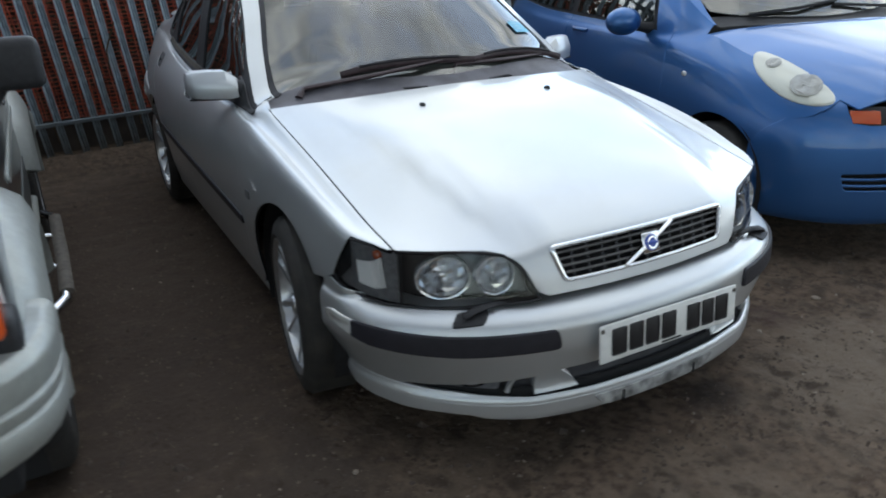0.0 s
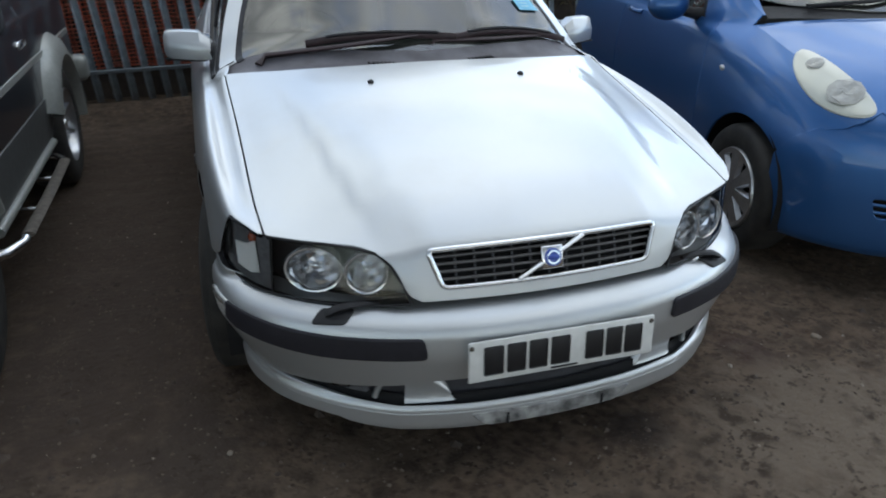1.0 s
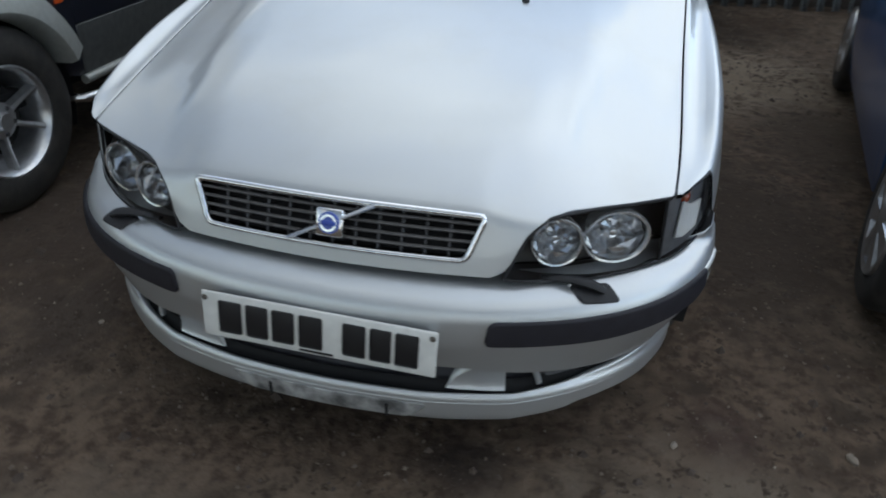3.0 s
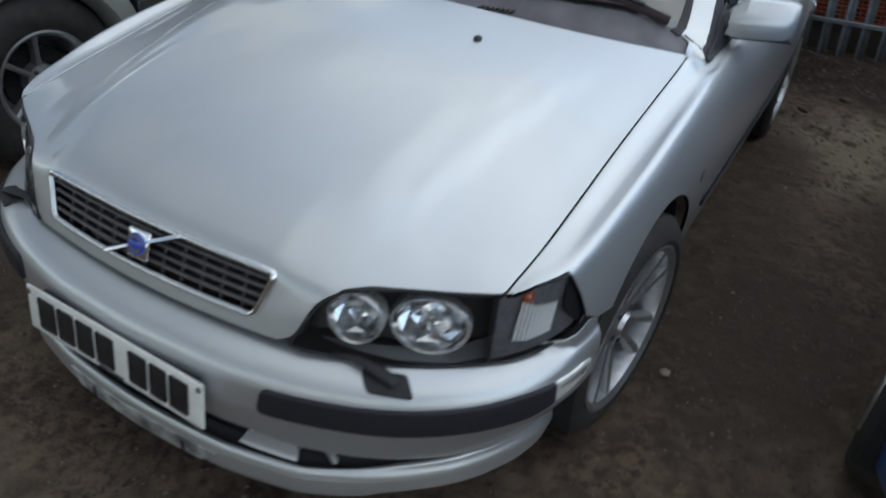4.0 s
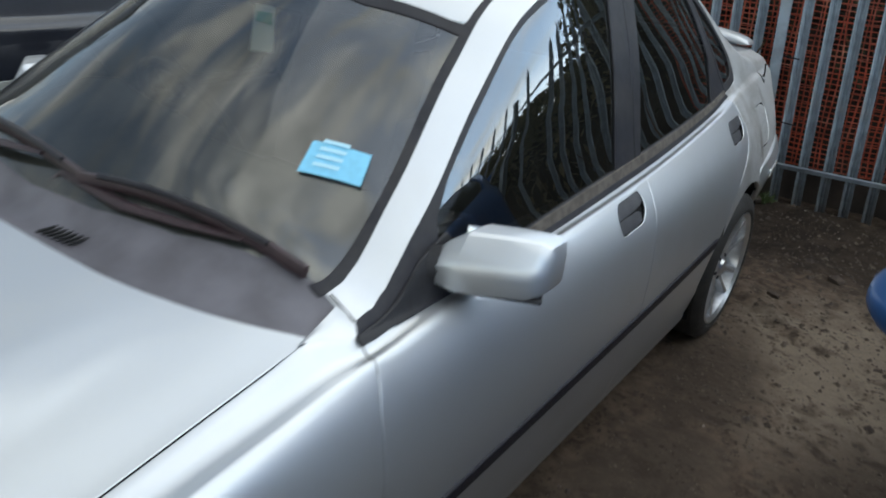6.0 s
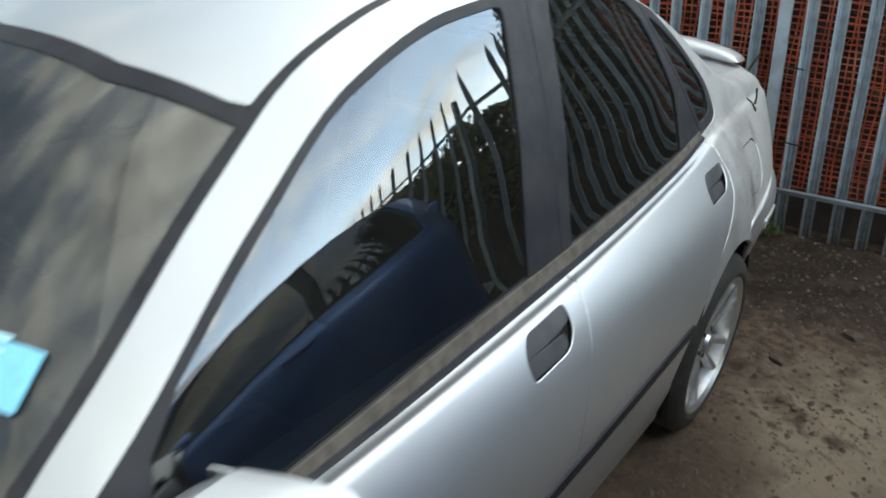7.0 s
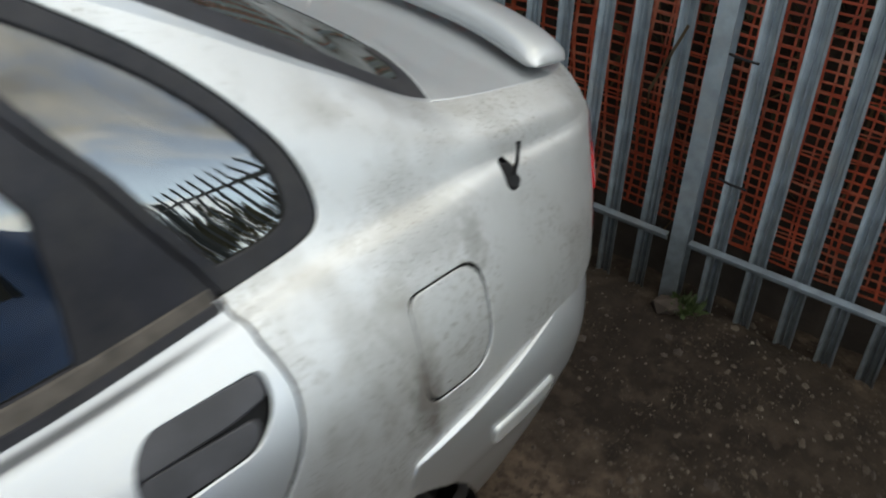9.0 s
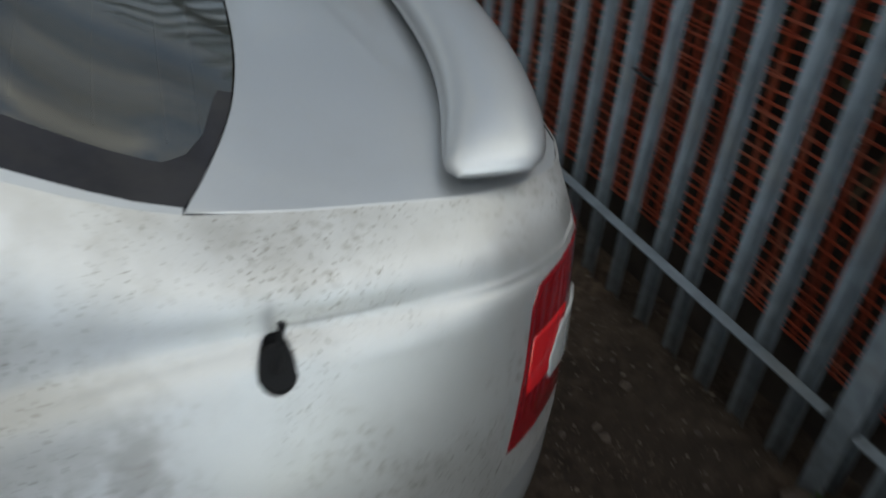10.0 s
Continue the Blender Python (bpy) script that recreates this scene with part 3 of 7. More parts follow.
FRONT_LINE, FRONT_END = ring_line([(0, -0.022), (0.2, -0.012), (0.36, 0.018), (0.52, 0.075), (0.65, 0.155), (0.74, 0.245), (0.797, 0.34), (0.828, 0.44), (0.838, 0.54)])
FRONT_PROFILE = Curve((0.150, -0.040), (0.165, -0.018), (0.19, -0.010), (0.232, -0.010), (0.245, -0.014), (0.255, -0.022), (0.265, -0.025), (0.275, -0.024), (0.31, -0.016), (0.36, -0.006), (0.40, 0.0), (0.45, -0.003), (0.475, -0.012), (0.493, -0.032), (0.503, -0.058), (0.508, -0.085), (0.512, -0.125))


def front(u, z):
    p, n = FRONT_LINE(u)
    lean = FRONT_PROFILE(z)
    side_on = np.clip((p[:, 1:2] - 0.27) / 0.15, 0, 1)
    lean = np.where(np.asarray(z)[:, None] > 0.45, lean * (1 - 0.85 * side_on * side_on * (3 - 2 * side_on)), lean)
    low = np.clip((0.40 - np.asarray(z, float)[:, None]) / 0.16, 0, 1)
    corner = np.clip((np.abs(p[:, :1]) - 0.42) / 0.36, 0, 1)
    p = p + n * (lean - 0.048 * low * corner)
    return np.stack([p[:, 0], p[:, 1], z], 1)


def u_of(line, end, x=None, y=None):
    us = np.linspace(0, end, 400)
    p = line(us)[0]
    return float(us[np.argmin(np.abs(p[:, 0] - x) if x is not None else np.abs(p[:, 1] - y))])


LAMP_LINE, LAMP_END = ring_line([(0, 0.060), (0.364, 0.084), (0.45, 0.118), (0.55, 0.170), (0.64, 0.235), (0.72, 0.312), (0.772, 0.39), (0.800, 0.46), (0.81, 0.52)])


def lamp_face(u, z):
    p, n = LAMP_LINE(u)
    out = np.clip((np.abs(np.asarray(u, float)) - 0.58) / 0.20, 0, 1)
    lean = np.where(z > 0.52, -0.26 * (1 - 0.78 * out * out * (3 - 2 * out)) * (z - 0.52), 0)
    p = p + n * lean[..., None]
    return np.stack([p[:, 0], p[:, 1], z], 1)


REAR_LINE, REAR_END = ring_line([(0, 4.39), (0.3, 4.37), (0.5, 4.305), (0.63, 4.215), (0.725, 4.09), (0.780, 3.98), (0.812, 3.82), (0.826, 3.68), (0.832, 3.58), (0.836, 3.44)])
REAR_PROFILE = Curve((0.20, -0.11), (0.30, -0.075), (0.40, -0.045), (0.50, -0.018), (0.57, -0.003), (0.61, 0.006), (0.66, 0.008), (0.70, 0.001), (0.735, -0.016), (0.755, -0.040), (0.762, -0.085))


def rear(u, z):
    p, n = REAR_LINE(-np.asarray(u, float))
    bulge = REAR_PROFILE(z)
    bulge = np.where(bulge > 0, bulge * np.clip((p[:, 1:2] - 3.45) / 0.3, 0.2, 1), bulge)
    p = p - n * bulge
    return np.stack([p[:, 0], tucked(p[:, 1]), z], 1)


# ---- the silver saloon: body ----
saloon = thing("saloon_car", "silver metallic four-door saloon with alloy wheels and dirty rear flank", "car")


def both(name, outline, surface, step, mat, parent, holes=(), label="", **more):
    made = []
    for sg in (1, -1):
        made.append(part(name, patch(outline, surface, step, holes, sign=sg, **more), mat, parent, label))
    return made


CELL = (0.032, 0.16)


def s_line(y0, s0, y1, s1, n=8):
    return [(y0 + (y1 - y0) * k / n, s0 + (s1 - s0) * k / n) for k in range(n + 1)]


# inner shell, near-black: the shade seen in the gaps is painted on it
shell_outline = (yz((0.50, 0.50), (0.40, 0.60)) + s_line(0.42, 4.0, 0.42, 5.0) + s_line(0.44, 5.0, 1.30, 5.0, 20) + s_line(1.36, 5.0, 3.78, 5.0, 30) + s_line(3.8, 6.9, 4.18, 6.9)
                 + yz((4.15, 0.90), (4.1, 0.62), (3.75, 0.62)) + arch(HUB_R, 62, 175, 0.36)[:] + yz((3.02, 0.21), (1.2, 0.21)) + arch(HUB_F, -5, 148, 0.36))
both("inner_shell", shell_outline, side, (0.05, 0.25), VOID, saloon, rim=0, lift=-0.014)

# front wings
wing = (arch(HUB_F, 142, 3) + yz((1.212, 0.28), (1.285, 0.22), (1.283, 0.45), (1.283, 0.65), (1.292, 0.78), (1.312, 0.848))
        + [(1.318, 4.72), (1.318, 5.0), (1.30, 5.0)] + [(float(y), 5.0) for y in np.linspace(1.25, 0.45, 26)] + [(0.40, 5.0), (0.36, 5.0), (0.32, 5.0), (0.296, 4.98), (0.318, 4.5), (0.36, 4.22), (0.405, 4.02)]
        + yz((0.418, 0.665), (0.445, 0.62), (0.470, 0.56), (0.515, 0.535)))
both("front_wing", wing, side, CELL, SILVER, saloon, seal=True)

# doors
front_door = (yz((1.291, 0.225), (2.345, 0.225), (2.352, 0.45), (2.362, 0.60), (2.385, 0.72), (2.425, 0.84)) + [(2.448, 4.35), (2.458, 4.7), (2.460, 5.0)] + s_line(2.46, 5.0, 1.330, 5.0, 30)
              + [(1.325, 4.70)] + yz((1.318, 0.845), (1.298, 0.78), (1.289, 0.65), (1.289, 0.45)))
handle_hole = lambda y, z: [(float(a), level(float(a), float(b))) for a, b in rounded([(y - 0.086, z - 0.040), (y + 0.050, z - 0.034), (y + 0.086, z - 0.002), (y + 0.086, z + 0.040), (y - 0.060, z + 0.034), (y - 0.086, z + 0.006)], 0.032)]
FH, RH = (2.287, 0.832), (3.262, 0.872)
fd = both("front_door", front_door, side, CELL, SILVER, saloon, holes=[handle_hole(*FH)], seal=True)
rear_door = (yz((2.351, 0.225), (2.99, 0.225)) + yz((3.02, 0.33)) + arch(HUB_R, 172, 128, 0.385) + yz(*eased([(3.22, 0.70), (3.309, 0.762), (3.362, 0.82), (3.374, 0.87), (3.364, 0.905), (3.352, 0.930)])) + [(3.333, 5.0)]
             + s_line(3.333, 5.0, 2.468, 5.0, 24) + [(2.466, 4.7), (2.455, 4.35)] + yz((2.432, 0.84), (2.392, 0.72), (2.369, 0.60), (2.359, 0.45)))
rd = both("rear_door", rear_door, side, CELL, SILVER, saloon, holes=[handle_hole(*RH)], seal=True)

# rear quarters with the roof's rear pillars
quarter = (arch(HUB_R, 68, 140) + yz(*eased([(3.14, 0.645), (3.228, 0.694), (3.317, 0.756), (3.370, 0.816), (3.382, 0.87), (3.372, 0.907), (3.360, 0.932)])) + [(3.341, 5.0)] + eased([(3.36, 5.0), (3.44, 5.02), (3.483, 5.11), (3.498, 5.32), (3.491, 5.65), (3.466, 6.02), (3.421, 6.38), (3.355, 6.67), (3.28, 6.85), (3.19, 7.0)])
           + s_line(3.20, 7.0, 3.775, 7.0, 16) + s_line(3.79, 6.96, 4.28, 6.96, 14) + [(4.298, 6.5), (4.303, 5.5)] + yz((4.303, 0.988), (4.235, 0.985), (4.166, 0.976), (4.156, 0.955), (4.144, 0.89), (4.125, 0.82), (4.118, 0.796), (4.20, 0.794), (4.298, 0.794), (4.298, 0.748), (4.20, 0.746), (4.07, 0.738), (4.0, 0.732), (3.85, 0.715), (3.70, 0.695), (3.54, 0.668)))
flap_at = lambda grow: [(float(a), level(float(a), float(b))) for a, b in rounded([(3.572 - grow, 0.898 + grow), (3.566 - grow, 0.755 - grow), (3.715 + grow, 0.755 - grow), (3.726 + grow, 0.904 + grow)], [0.02, 0.03, 0.07, 0.05], 7)]
aerial_hole = [(3.850 + 0.0205 * math.cos(a), level(3.85, 0.975 + 0.0215 * math.sin(a) * (1.15 if math.sin(a) < 0 else 1.0))) for a in np.linspace(0, 2 * math.pi, 18, endpoint=False)]
part("rear_quarter", patch(quarter, side, CELL, [flap_at(0.0035), aerial_hole], seal=True), DIRTY, saloon, "silver rear flank with mud specks and scuffs")
part("rear_quarter", patch(quarter, side, CELL, [], sign=-1), SILVER, saloon)
part("fuel_flap", patch(flap_at(-0.0035), side, (0.02, 0.1), lift=-0.0015, seal=True), DIRTY, saloon, "dusty round-cornered fuel flap")
ah = side(np.array([3.85]), np.array([level(3.85, 0.975)]))[0]
ah_n = Vector(np.cross(side(np.array([3.86]), np.array([level(3.85, 0.975)]))[0] - ah, side(np.array([3.85]), np.array([level(3.85, 0.985)]))[0] - ah)).normalized()
bm = lathe([(0.0, -0.003), (0.020, -0.003), (0.024, -0.008), (0.024, -0.02), (0.0, -0.02)], 16, m=Matrix.Translation(ah) @ ah_n.to_track_quat("Z", "Y").to_matrix().to_4x4())
part("aerial_hole_cup", bm, VOID, saloon, "open black hole left by the missing aerial")
part("aerial_stump", tube([ah + [0.004, -0.002, 0.002], ah + [0.004, 0.001, 0.022], ah + [0.0, 0.004, 0.042], ah + [-0.003, 0.006, 0.054]], [0.0045, 0.0032, 0.003, 0.0045], 8), VOID, saloon, "bent black aerial stump")

# roof sides, roof, screens
pillar_in = Curve((1.30, 0.922), (1.4, 0.918), (1.5, 0.912), (1.8, 0.893), (1.97, 0.880), (3.10, 0.895), (3.35, 0.945), (3.60, 0.970), (3.79, 0.985))
rail_strip = [(float(pillar_in(y)[0]), float(y)) for y in np.linspace(1.325, 3.785, 64)] + [(1.0, float(y)) for y in np.linspace(3.785, 1.325, 64)]
both("roof_side", rail_strip[::-1], top, (0.05, 0.04), SILVER, saloon, rim=0.004)
for sg in (1, -1):
    seam = [top(np.array([sg * w]), np.array([1.329]))[0] + [0, 0, 0.0005] for w in np.linspace(0.925, 1.0, 6)]
    part("pillar_seam", tube(seam, 0.0022, 6), VOID, saloon)
gutter = [(0.852, y) for y in np.linspace(1.87, 3.12, 34)] + [(0.878, y) for y in np.linspace(3.12, 1.87, 34)]
both("roof_moulding", gutter[::-1], top, (0.03, 0.04), TRIM, saloon, rim=0.006)
roof = [(-0.85, 1.880), (-0.8, 1.862), (-0.5, 1.815), (0, 1.795), (0.5, 1.815), (0.8, 1.862), (0.85, 1.880), (0.85, 3.10), (0.8, 3.125), (0.5, 3.16), (0, 3.175), (-0.5, 3.16), (-0.8, 3.125), (-0.85, 3.10)]
part("roof", patch(roof, top, (0.07, 0.045)), SILVER, saloon)
screen = [(-0.90, 1.33), (-0.6, 1.240), (-0.3, 1.20), (0, 1.185), (0.3, 1.20), (0.6, 1.240), (0.90, 1.33), (0.885, 1.5), (0.862, 1.86), (0.8, 1.852), (0.5, 1.806), (0, 1.786), (-0.5, 1.806), (-0.8, 1.852), (-0.862, 1.86), (-0.885, 1.5)]
windscreen = part("windscreen", patch(screen, top, (0.07, 0.045), rim=0.004, lift=-0.004), SCREEN, saloon, "tinted laminated windscreen")
windscreen.visible_shadow = False
for sg in (1, -1):
    edge = [(0.888, y) for y in np.linspace(1.315, 1.50, 5)] + [(0.876, 1.6), (0.853, 1.87)] + [(float(pillar_in(y)[0]) - 0.002, float(y)) for y in np.linspace(1.88, 1.315, 14)]
    part("screen_seal", patch(edge[::-1], top, (0.03, 0.04), sign=sg, rim=0.004, lift=-0.001), TRIM, saloon)
header = [(-0.86, 1.845), (-0.5, 1.782), (0, 1.762), (0.5, 1.782), (0.86, 1.845), (0.86, 1.872), (0.8, 1.858), (0.5, 1.812), (0, 1.792), (-0.5, 1.812), (-0.8, 1.858), (-0.86, 1.872)]
part("screen_header_band", patch(header, top, (0.07, 0.02), rim=0.002, lift=-0.001), TRIM, saloon)
glass_end = lambda w: 3.868 - 0.088 * abs(w) ** 3
back_glass = [(-0.90, 3.12), (-0.5, 3.172), (0, 3.187), (0.5, 3.172), (0.90, 3.12), (0.94, 3.4)] + [(float(w), glass_end(w)) for w in np.linspace(0.965, -0.965, 33)] + [(-0.94, 3.4)]
rear_screen = part("rear_window", patch(back_glass, top, (0.07, 0.04), rim=0.004, lift=-0.004), REAR_GLASS, saloon, "tinted heated rear window")
rear_screen.visible_shadow = False
for sg in (1, -1):
    band = [(0.87, 3.13), (0.85, 3.35), (0.85, 3.60), (0.87, 3.72), (0.875, 3.77), (0.84, 3.795), (0.77, 3.815), (0.60, 3.835), (0.60, glass_end(0.60))] + [(float(w), glass_end(w)) for w in np.linspace(0.65, 0.985, 12)] + [(float(pillar_in(y)[0]) - 0.002, float(y)) for y in np.linspace(3.74, 3.13, 14)]
    part("rear_window_seal", patch(band[::-1], top, (0.03, 0.02), sign=sg, rim=0.004, lift=0.0), TRIM, saloon)
for k in range(9):
    y = 3.25 + 0.065 * k
    line = [top(np.array([w]), np.array([y + 0.01 * w * w]))[0] - [0, 0, 0.006] for w in np.linspace(-0.80, 0.80, 13)]
    part("heating_wire", tube(line, 0.0012, 4), GUM, rear_screen)

# side windows: dark frames with openings, and the panes behind them
def frame_with_pane(outer, hole, name):
    for sg in (1, -1):
        f = part(name, patch(outer, side, (0.04, 0.2), [hole], sign=sg, rim=0.006, lift=0.001), TRIM, saloon)
        g = part("pane", patch([tuple(p) for p in hole], side, (0.06, 0.3), sign=sg, rim=0.0, lift=-0.006), GLASS, f, "tinted side glass")
        g.visible_shadow = False


fo = s_line(1.320, 5.04, 2.462, 5.04, 20) + s_line(2.463, 5.2, 2.495, 6.96, 8) + s_line(2.47, 6.97, 1.332, 6.97, 30)
fh = s_line(1.58, 5.14, 2.338, 5.14, 16) + s_line(2.345, 5.3, 2.412, 6.72, 8) + [(2.412, 6.80), (2.406, 6.845)] + s_line(2.385, 6.868, 2.0, 6.868, 12) + s_line(1.92, 6.86, 1.62, 6.74, 8) + [(1.565, 6.45), (1.555, 6.1), (1.56, 5.5)]
frame_with_pane(fo, fh, "front_window_frame")
ro = s_line(2.470, 5.04, 3.333, 5.04, 18) + [(3.332, 5.1), (3.31, 5.35), (3.235, 5.95), (3.14, 6.5), (3.05, 6.96)] + s_line(3.03, 6.97, 2.502, 6.97, 10) + s_line(2.500, 6.8, 2.470, 5.2, 8)
rh = s_line(2.508, 5.14, 3.178, 5.14, 14) + [(3.184, 5.4), (3.182, 5.85), (3.125, 6.35), (3.055, 6.70), (2.97, 6.85)] + s_line(2.93, 6.87, 2.585, 6.87, 8) + s_line(2.572, 6.7, 2.512, 5.3, 8)
frame_with_pane(ro, rh, "rear_window_frame")
qo = eased([(3.343, 5.05), (3.42, 5.06), (3.475, 5.14), (3.488, 5.35), (3.480, 5.65), (3.455, 6.0), (3.41, 6.35), (3.345, 6.63), (3.26, 6.82), (3.17, 6.96)]) + [(3.06, 6.96), (3.15, 6.5), (3.245, 5.95), (3.32, 5.35)]
qh = eased([(3.345, 5.24), (3.40, 5.24), (3.440, 5.29), (3.454, 5.45), (3.446, 5.75), (3.415, 6.08), (3.37, 6.36), (3.31, 6.56), (3.23, 6.72), (3.15, 6.80), (3.115, 6.78)]) + [(3.17, 6.5), (3.265, 5.92), (3.328, 5.4)]
frame_with_pane(qo, qh, "quarter_window_frame")
belt = s_line(1.46, 4.97, 3.325, 4.97, 40) + s_line(3.325, 5.13, 1.46, 5.13, 40)
both("waist_seal", belt, side, (0.05, 0.08), GUM, saloon, rim=0.008, lift=0.006, label="dusty rubber window seal")
belt2 = s_line(1.40, 4.86, 3.33, 4.90, 40) + s_line(3.33, 4.99, 1.40, 4.97, 40)
both("waist_moulding", belt2, side, (0.05, 0.08), TRIM, saloon, rim=0.010, lift=0.009)
# lower mouldings and sills
mould = yz((1.30, 0.470), (2.345, 0.496), (3.02, 0.517)) + yz((3.03, 0.545), (2.345, 0.524), (1.30, 0.498))
both("side_moulding", mould, side, (0.06, 0.12), STRIP, saloon, rim=0.008, lift=0.008)
sill = yz((1.215, 0.195), (3.03, 0.195), (3.03, 0.218), (1.215, 0.218))
both("sill", sill, side, (0.08, 0.1), SILVER, saloon, rim=0.03)

# door handles
for door_set, (y, z) in ((fd, FH), (rd, RH)):
    for sg, door in zip((1, -1), door_set):
        hole = handle_hole(y, z)
        body = part("door_handle", patch(hole, side, (0.03, 0.1), sign=sg, rim=0.0, lift=-0.016), PLASTIC, door, "dusty dark grey door handle")
        lever = [(float(a), level(float(a), float(b))) for a, b in rounded([(y - 0.078, z + 0.002), (y + 0.03, z + 0.006), (y + 0.078, z + 0.014), (y + 0.078, z + 0.034), (y - 0.055, z + 0.034), (y - 0.078, z + 0.012)], 0.014)]
        part("lever", patch(lever, side, (0.03, 0.1), sign=sg, rim=0.012, lift=-0.001, soft=0.004), COWL, body)
        lower = [(float(a), level(float(a), float(b))) for a, b in rounded([(y - 0.08, z - 0.034), (y + 0.052, z - 0.034), (y + 0.062, z - 0.006), (y - 0.08, z - 0.004)], 0.012)]
        part("recess_plate", patch(lower, side, (0.03, 0.1), sign=sg, rim=0.006, lift=-0.008, soft=0.003), COWL, body)

# bonnet with its opening for the grille
v_edge = Curve((0.345, 0.012), (0.372, 0.025), (0.40, 0.090), (0.44, 0.156), (0.49, 0.184), (0.56, 0.188), (0.69, 0.172))
xs = np.r_[np.linspace(0.366, 0.50, 12), np.linspace(0.53, 0.688, 7)]
half = [(float(x), float(v_edge(x)[0])) for x in xs]
edge_x = BONNET_EDGE
right_edge = [(float(edge_x(v)[0]), float(v)) for v in np.linspace(0.2, 1.0, 22)]
bonnet = [(x, 0.012) for x in np.linspace(-0.34, 0.34, 20)] + half + right_edge + [(x, 1.0) for x in np.linspace(0.68, -0.68, 28)] + [(-x, v) for x, v in right_edge[::-1]] + [(-x, v) for x, v in half[::-1]]
grille_hole = rounded([(-0.288, 0.040), (0.288, 0.040), (0.316, 0.122), (0.312, 0.132), (-0.312, 0.132), (-0.316, 0.122)], [0.016, 0.016, 0.006, 0.006, 0.006, 0.006])
grille_hole = [tuple(p) for p in grille_hole]
bonnet_ob = part("bonnet", patch(bonnet, nose, (0.03, 0.022), [grille_hole], seal=True), SILVER, saloon, "smooth silver bonnet reflecting the sky")
part("bonnet_lining", patch([(x, 0.022) for x in (-0.34, 0.34)] + [(x, v + 0.012) for x, v in half] + [(0.70, 0.95), (-0.70, 0.95)] + [(-x, v + 0.012) for x, v in half[::-1]], nose, (0.06, 0.05), [grille_hole], rim=0, lift=-0.02), VOID, saloon)

# the wings' rear corners, up to the foot of the pillars
for sg in (1, -1):
    rim_pts = [side(np.array([y]), np.array([5.0]))[0] for y in (1.235, 1.262, 1.29, 1.318)]
    in_pts = [nose(np.array([0.712]), np.array([0.985]))[0] + [0.004, 0, 0.001], np.array([0.708, 1.262, 0.8915]), np.array([0.702, 1.292, 0.897]), top(np.array([0.955]), np.array([1.326]))[0]]
    in_pts.insert(3, top(np.array([0.955]), np.array([1.322]))[0])
    out_pts = rim_pts + [top(np.array([1.0]), np.array([1.330]))[0]]
    corner = bmesh.new()
    rows = [[corner.verts.new((sg * (a + (b - a) * f)[0], (a + (b - a) * f)[1], (a + (b - a) * f)[2] + 0.003 * math.sin(math.pi * f))) for f in (0, 0.25, 0.5, 0.75, 1)] for a, b in zip(out_pts, in_pts)]
    for p, q in zip(rows, rows[1:]):
        for i in range(4):
            corner.faces.new((p[i], q[i], q[i + 1], p[i + 1]))
    bmesh.ops.recalc_face_normals(corner, faces=corner.faces)
    if sum(f.normal.z for f in corner.faces) < 0:
        bmesh.ops.reverse_faces(corner, faces=corner.faces)
    part("wing_corner", shade_smooth(corner), SILVER, saloon)

# scuttle below the windscreen
def scuttle(a, b):
    low, high = nose(a * 0.722, np.full(len(a), 1.0)), top(a * 0.95, 1.185 + 0.155 * np.abs(a) ** 1.6)
    f = b[:, None]
    p = low * (1 - f) + high * f
    p[:, 2] -= 0.022 * np.sin(np.pi * np.clip(b, 0, 1)) * (1 - 0.5 * np.abs(a)) + 0.004
    return p


scuttle_ob = part("scuttle_panel", patch([(x, 0.0) for x in np.linspace(-1, 1, 30)] + [(x, 1.04) for x in np.linspace(1, -1, 30)], scuttle, (0.05, 0.12), rim=0.02), SCUTTLE, saloon, "weathered grey plastic scuttle")
for x in (-0.26, 0.30):
    for k in range(7):
        c = scuttle(np.array([x + 0.022 * (k - 3)]), np.array([0.45]))[0]
        part("inlet_slot", box((0.006, 0.05, 0.004), (c[0], c[1], c[2] + 0.002)), VOID, scuttle_ob)

# bonnet washers
for sg in (1, -1):
    bm = bmesh.new()
    bmesh.ops.create_uvsphere(bm, u_segments=10, v_segments=6, radius=0.011)
    bmesh.ops.scale(bm, vec=(1.0, 1.3, 0.75), verts=bm.verts)
    p = nose(np.array([0.268]), np.array([0.850]))[0]
    bmesh.ops.translate(bm, vec=(sg * p[0], p[1], p[2] + 0.002), verts=bm.verts)
    part("washer_jet", shade_smooth(bm), PLASTIC, bonnet_ob)

# grille
def on_nose(x, v, lift=0.0):
    p, q, r = (nose(np.array([x + dx]), np.array([v + dv]))[0] for dx, dv in ((0, 0), (0.002, 0), (0, 0.002)))
    n = np.cross(q - p, r - p)
    n /= np.linalg.norm(n)
    return Vector(p + n * lift), Vector(n)


SLAT = material("dusty_grille_slat", (0.10, 0.095, 0.095), 0.5, var=0.3, var_scale=60)
grille = part("grille", patch([tuple(p) for p in grille_hole], nose, (0.03, 0.03), rim=0, lift=-0.035), VOID, saloon, "black grille with chrome surround")
ring = [on_nose(float(p[0]), float(p[1]), 0.0015)[0] for p in dense(grille_hole, (0.03, 0.03))]
part("surround", tube(ring + ring[:1], 0.0075, 8), CHROME, grille, "polished surround")
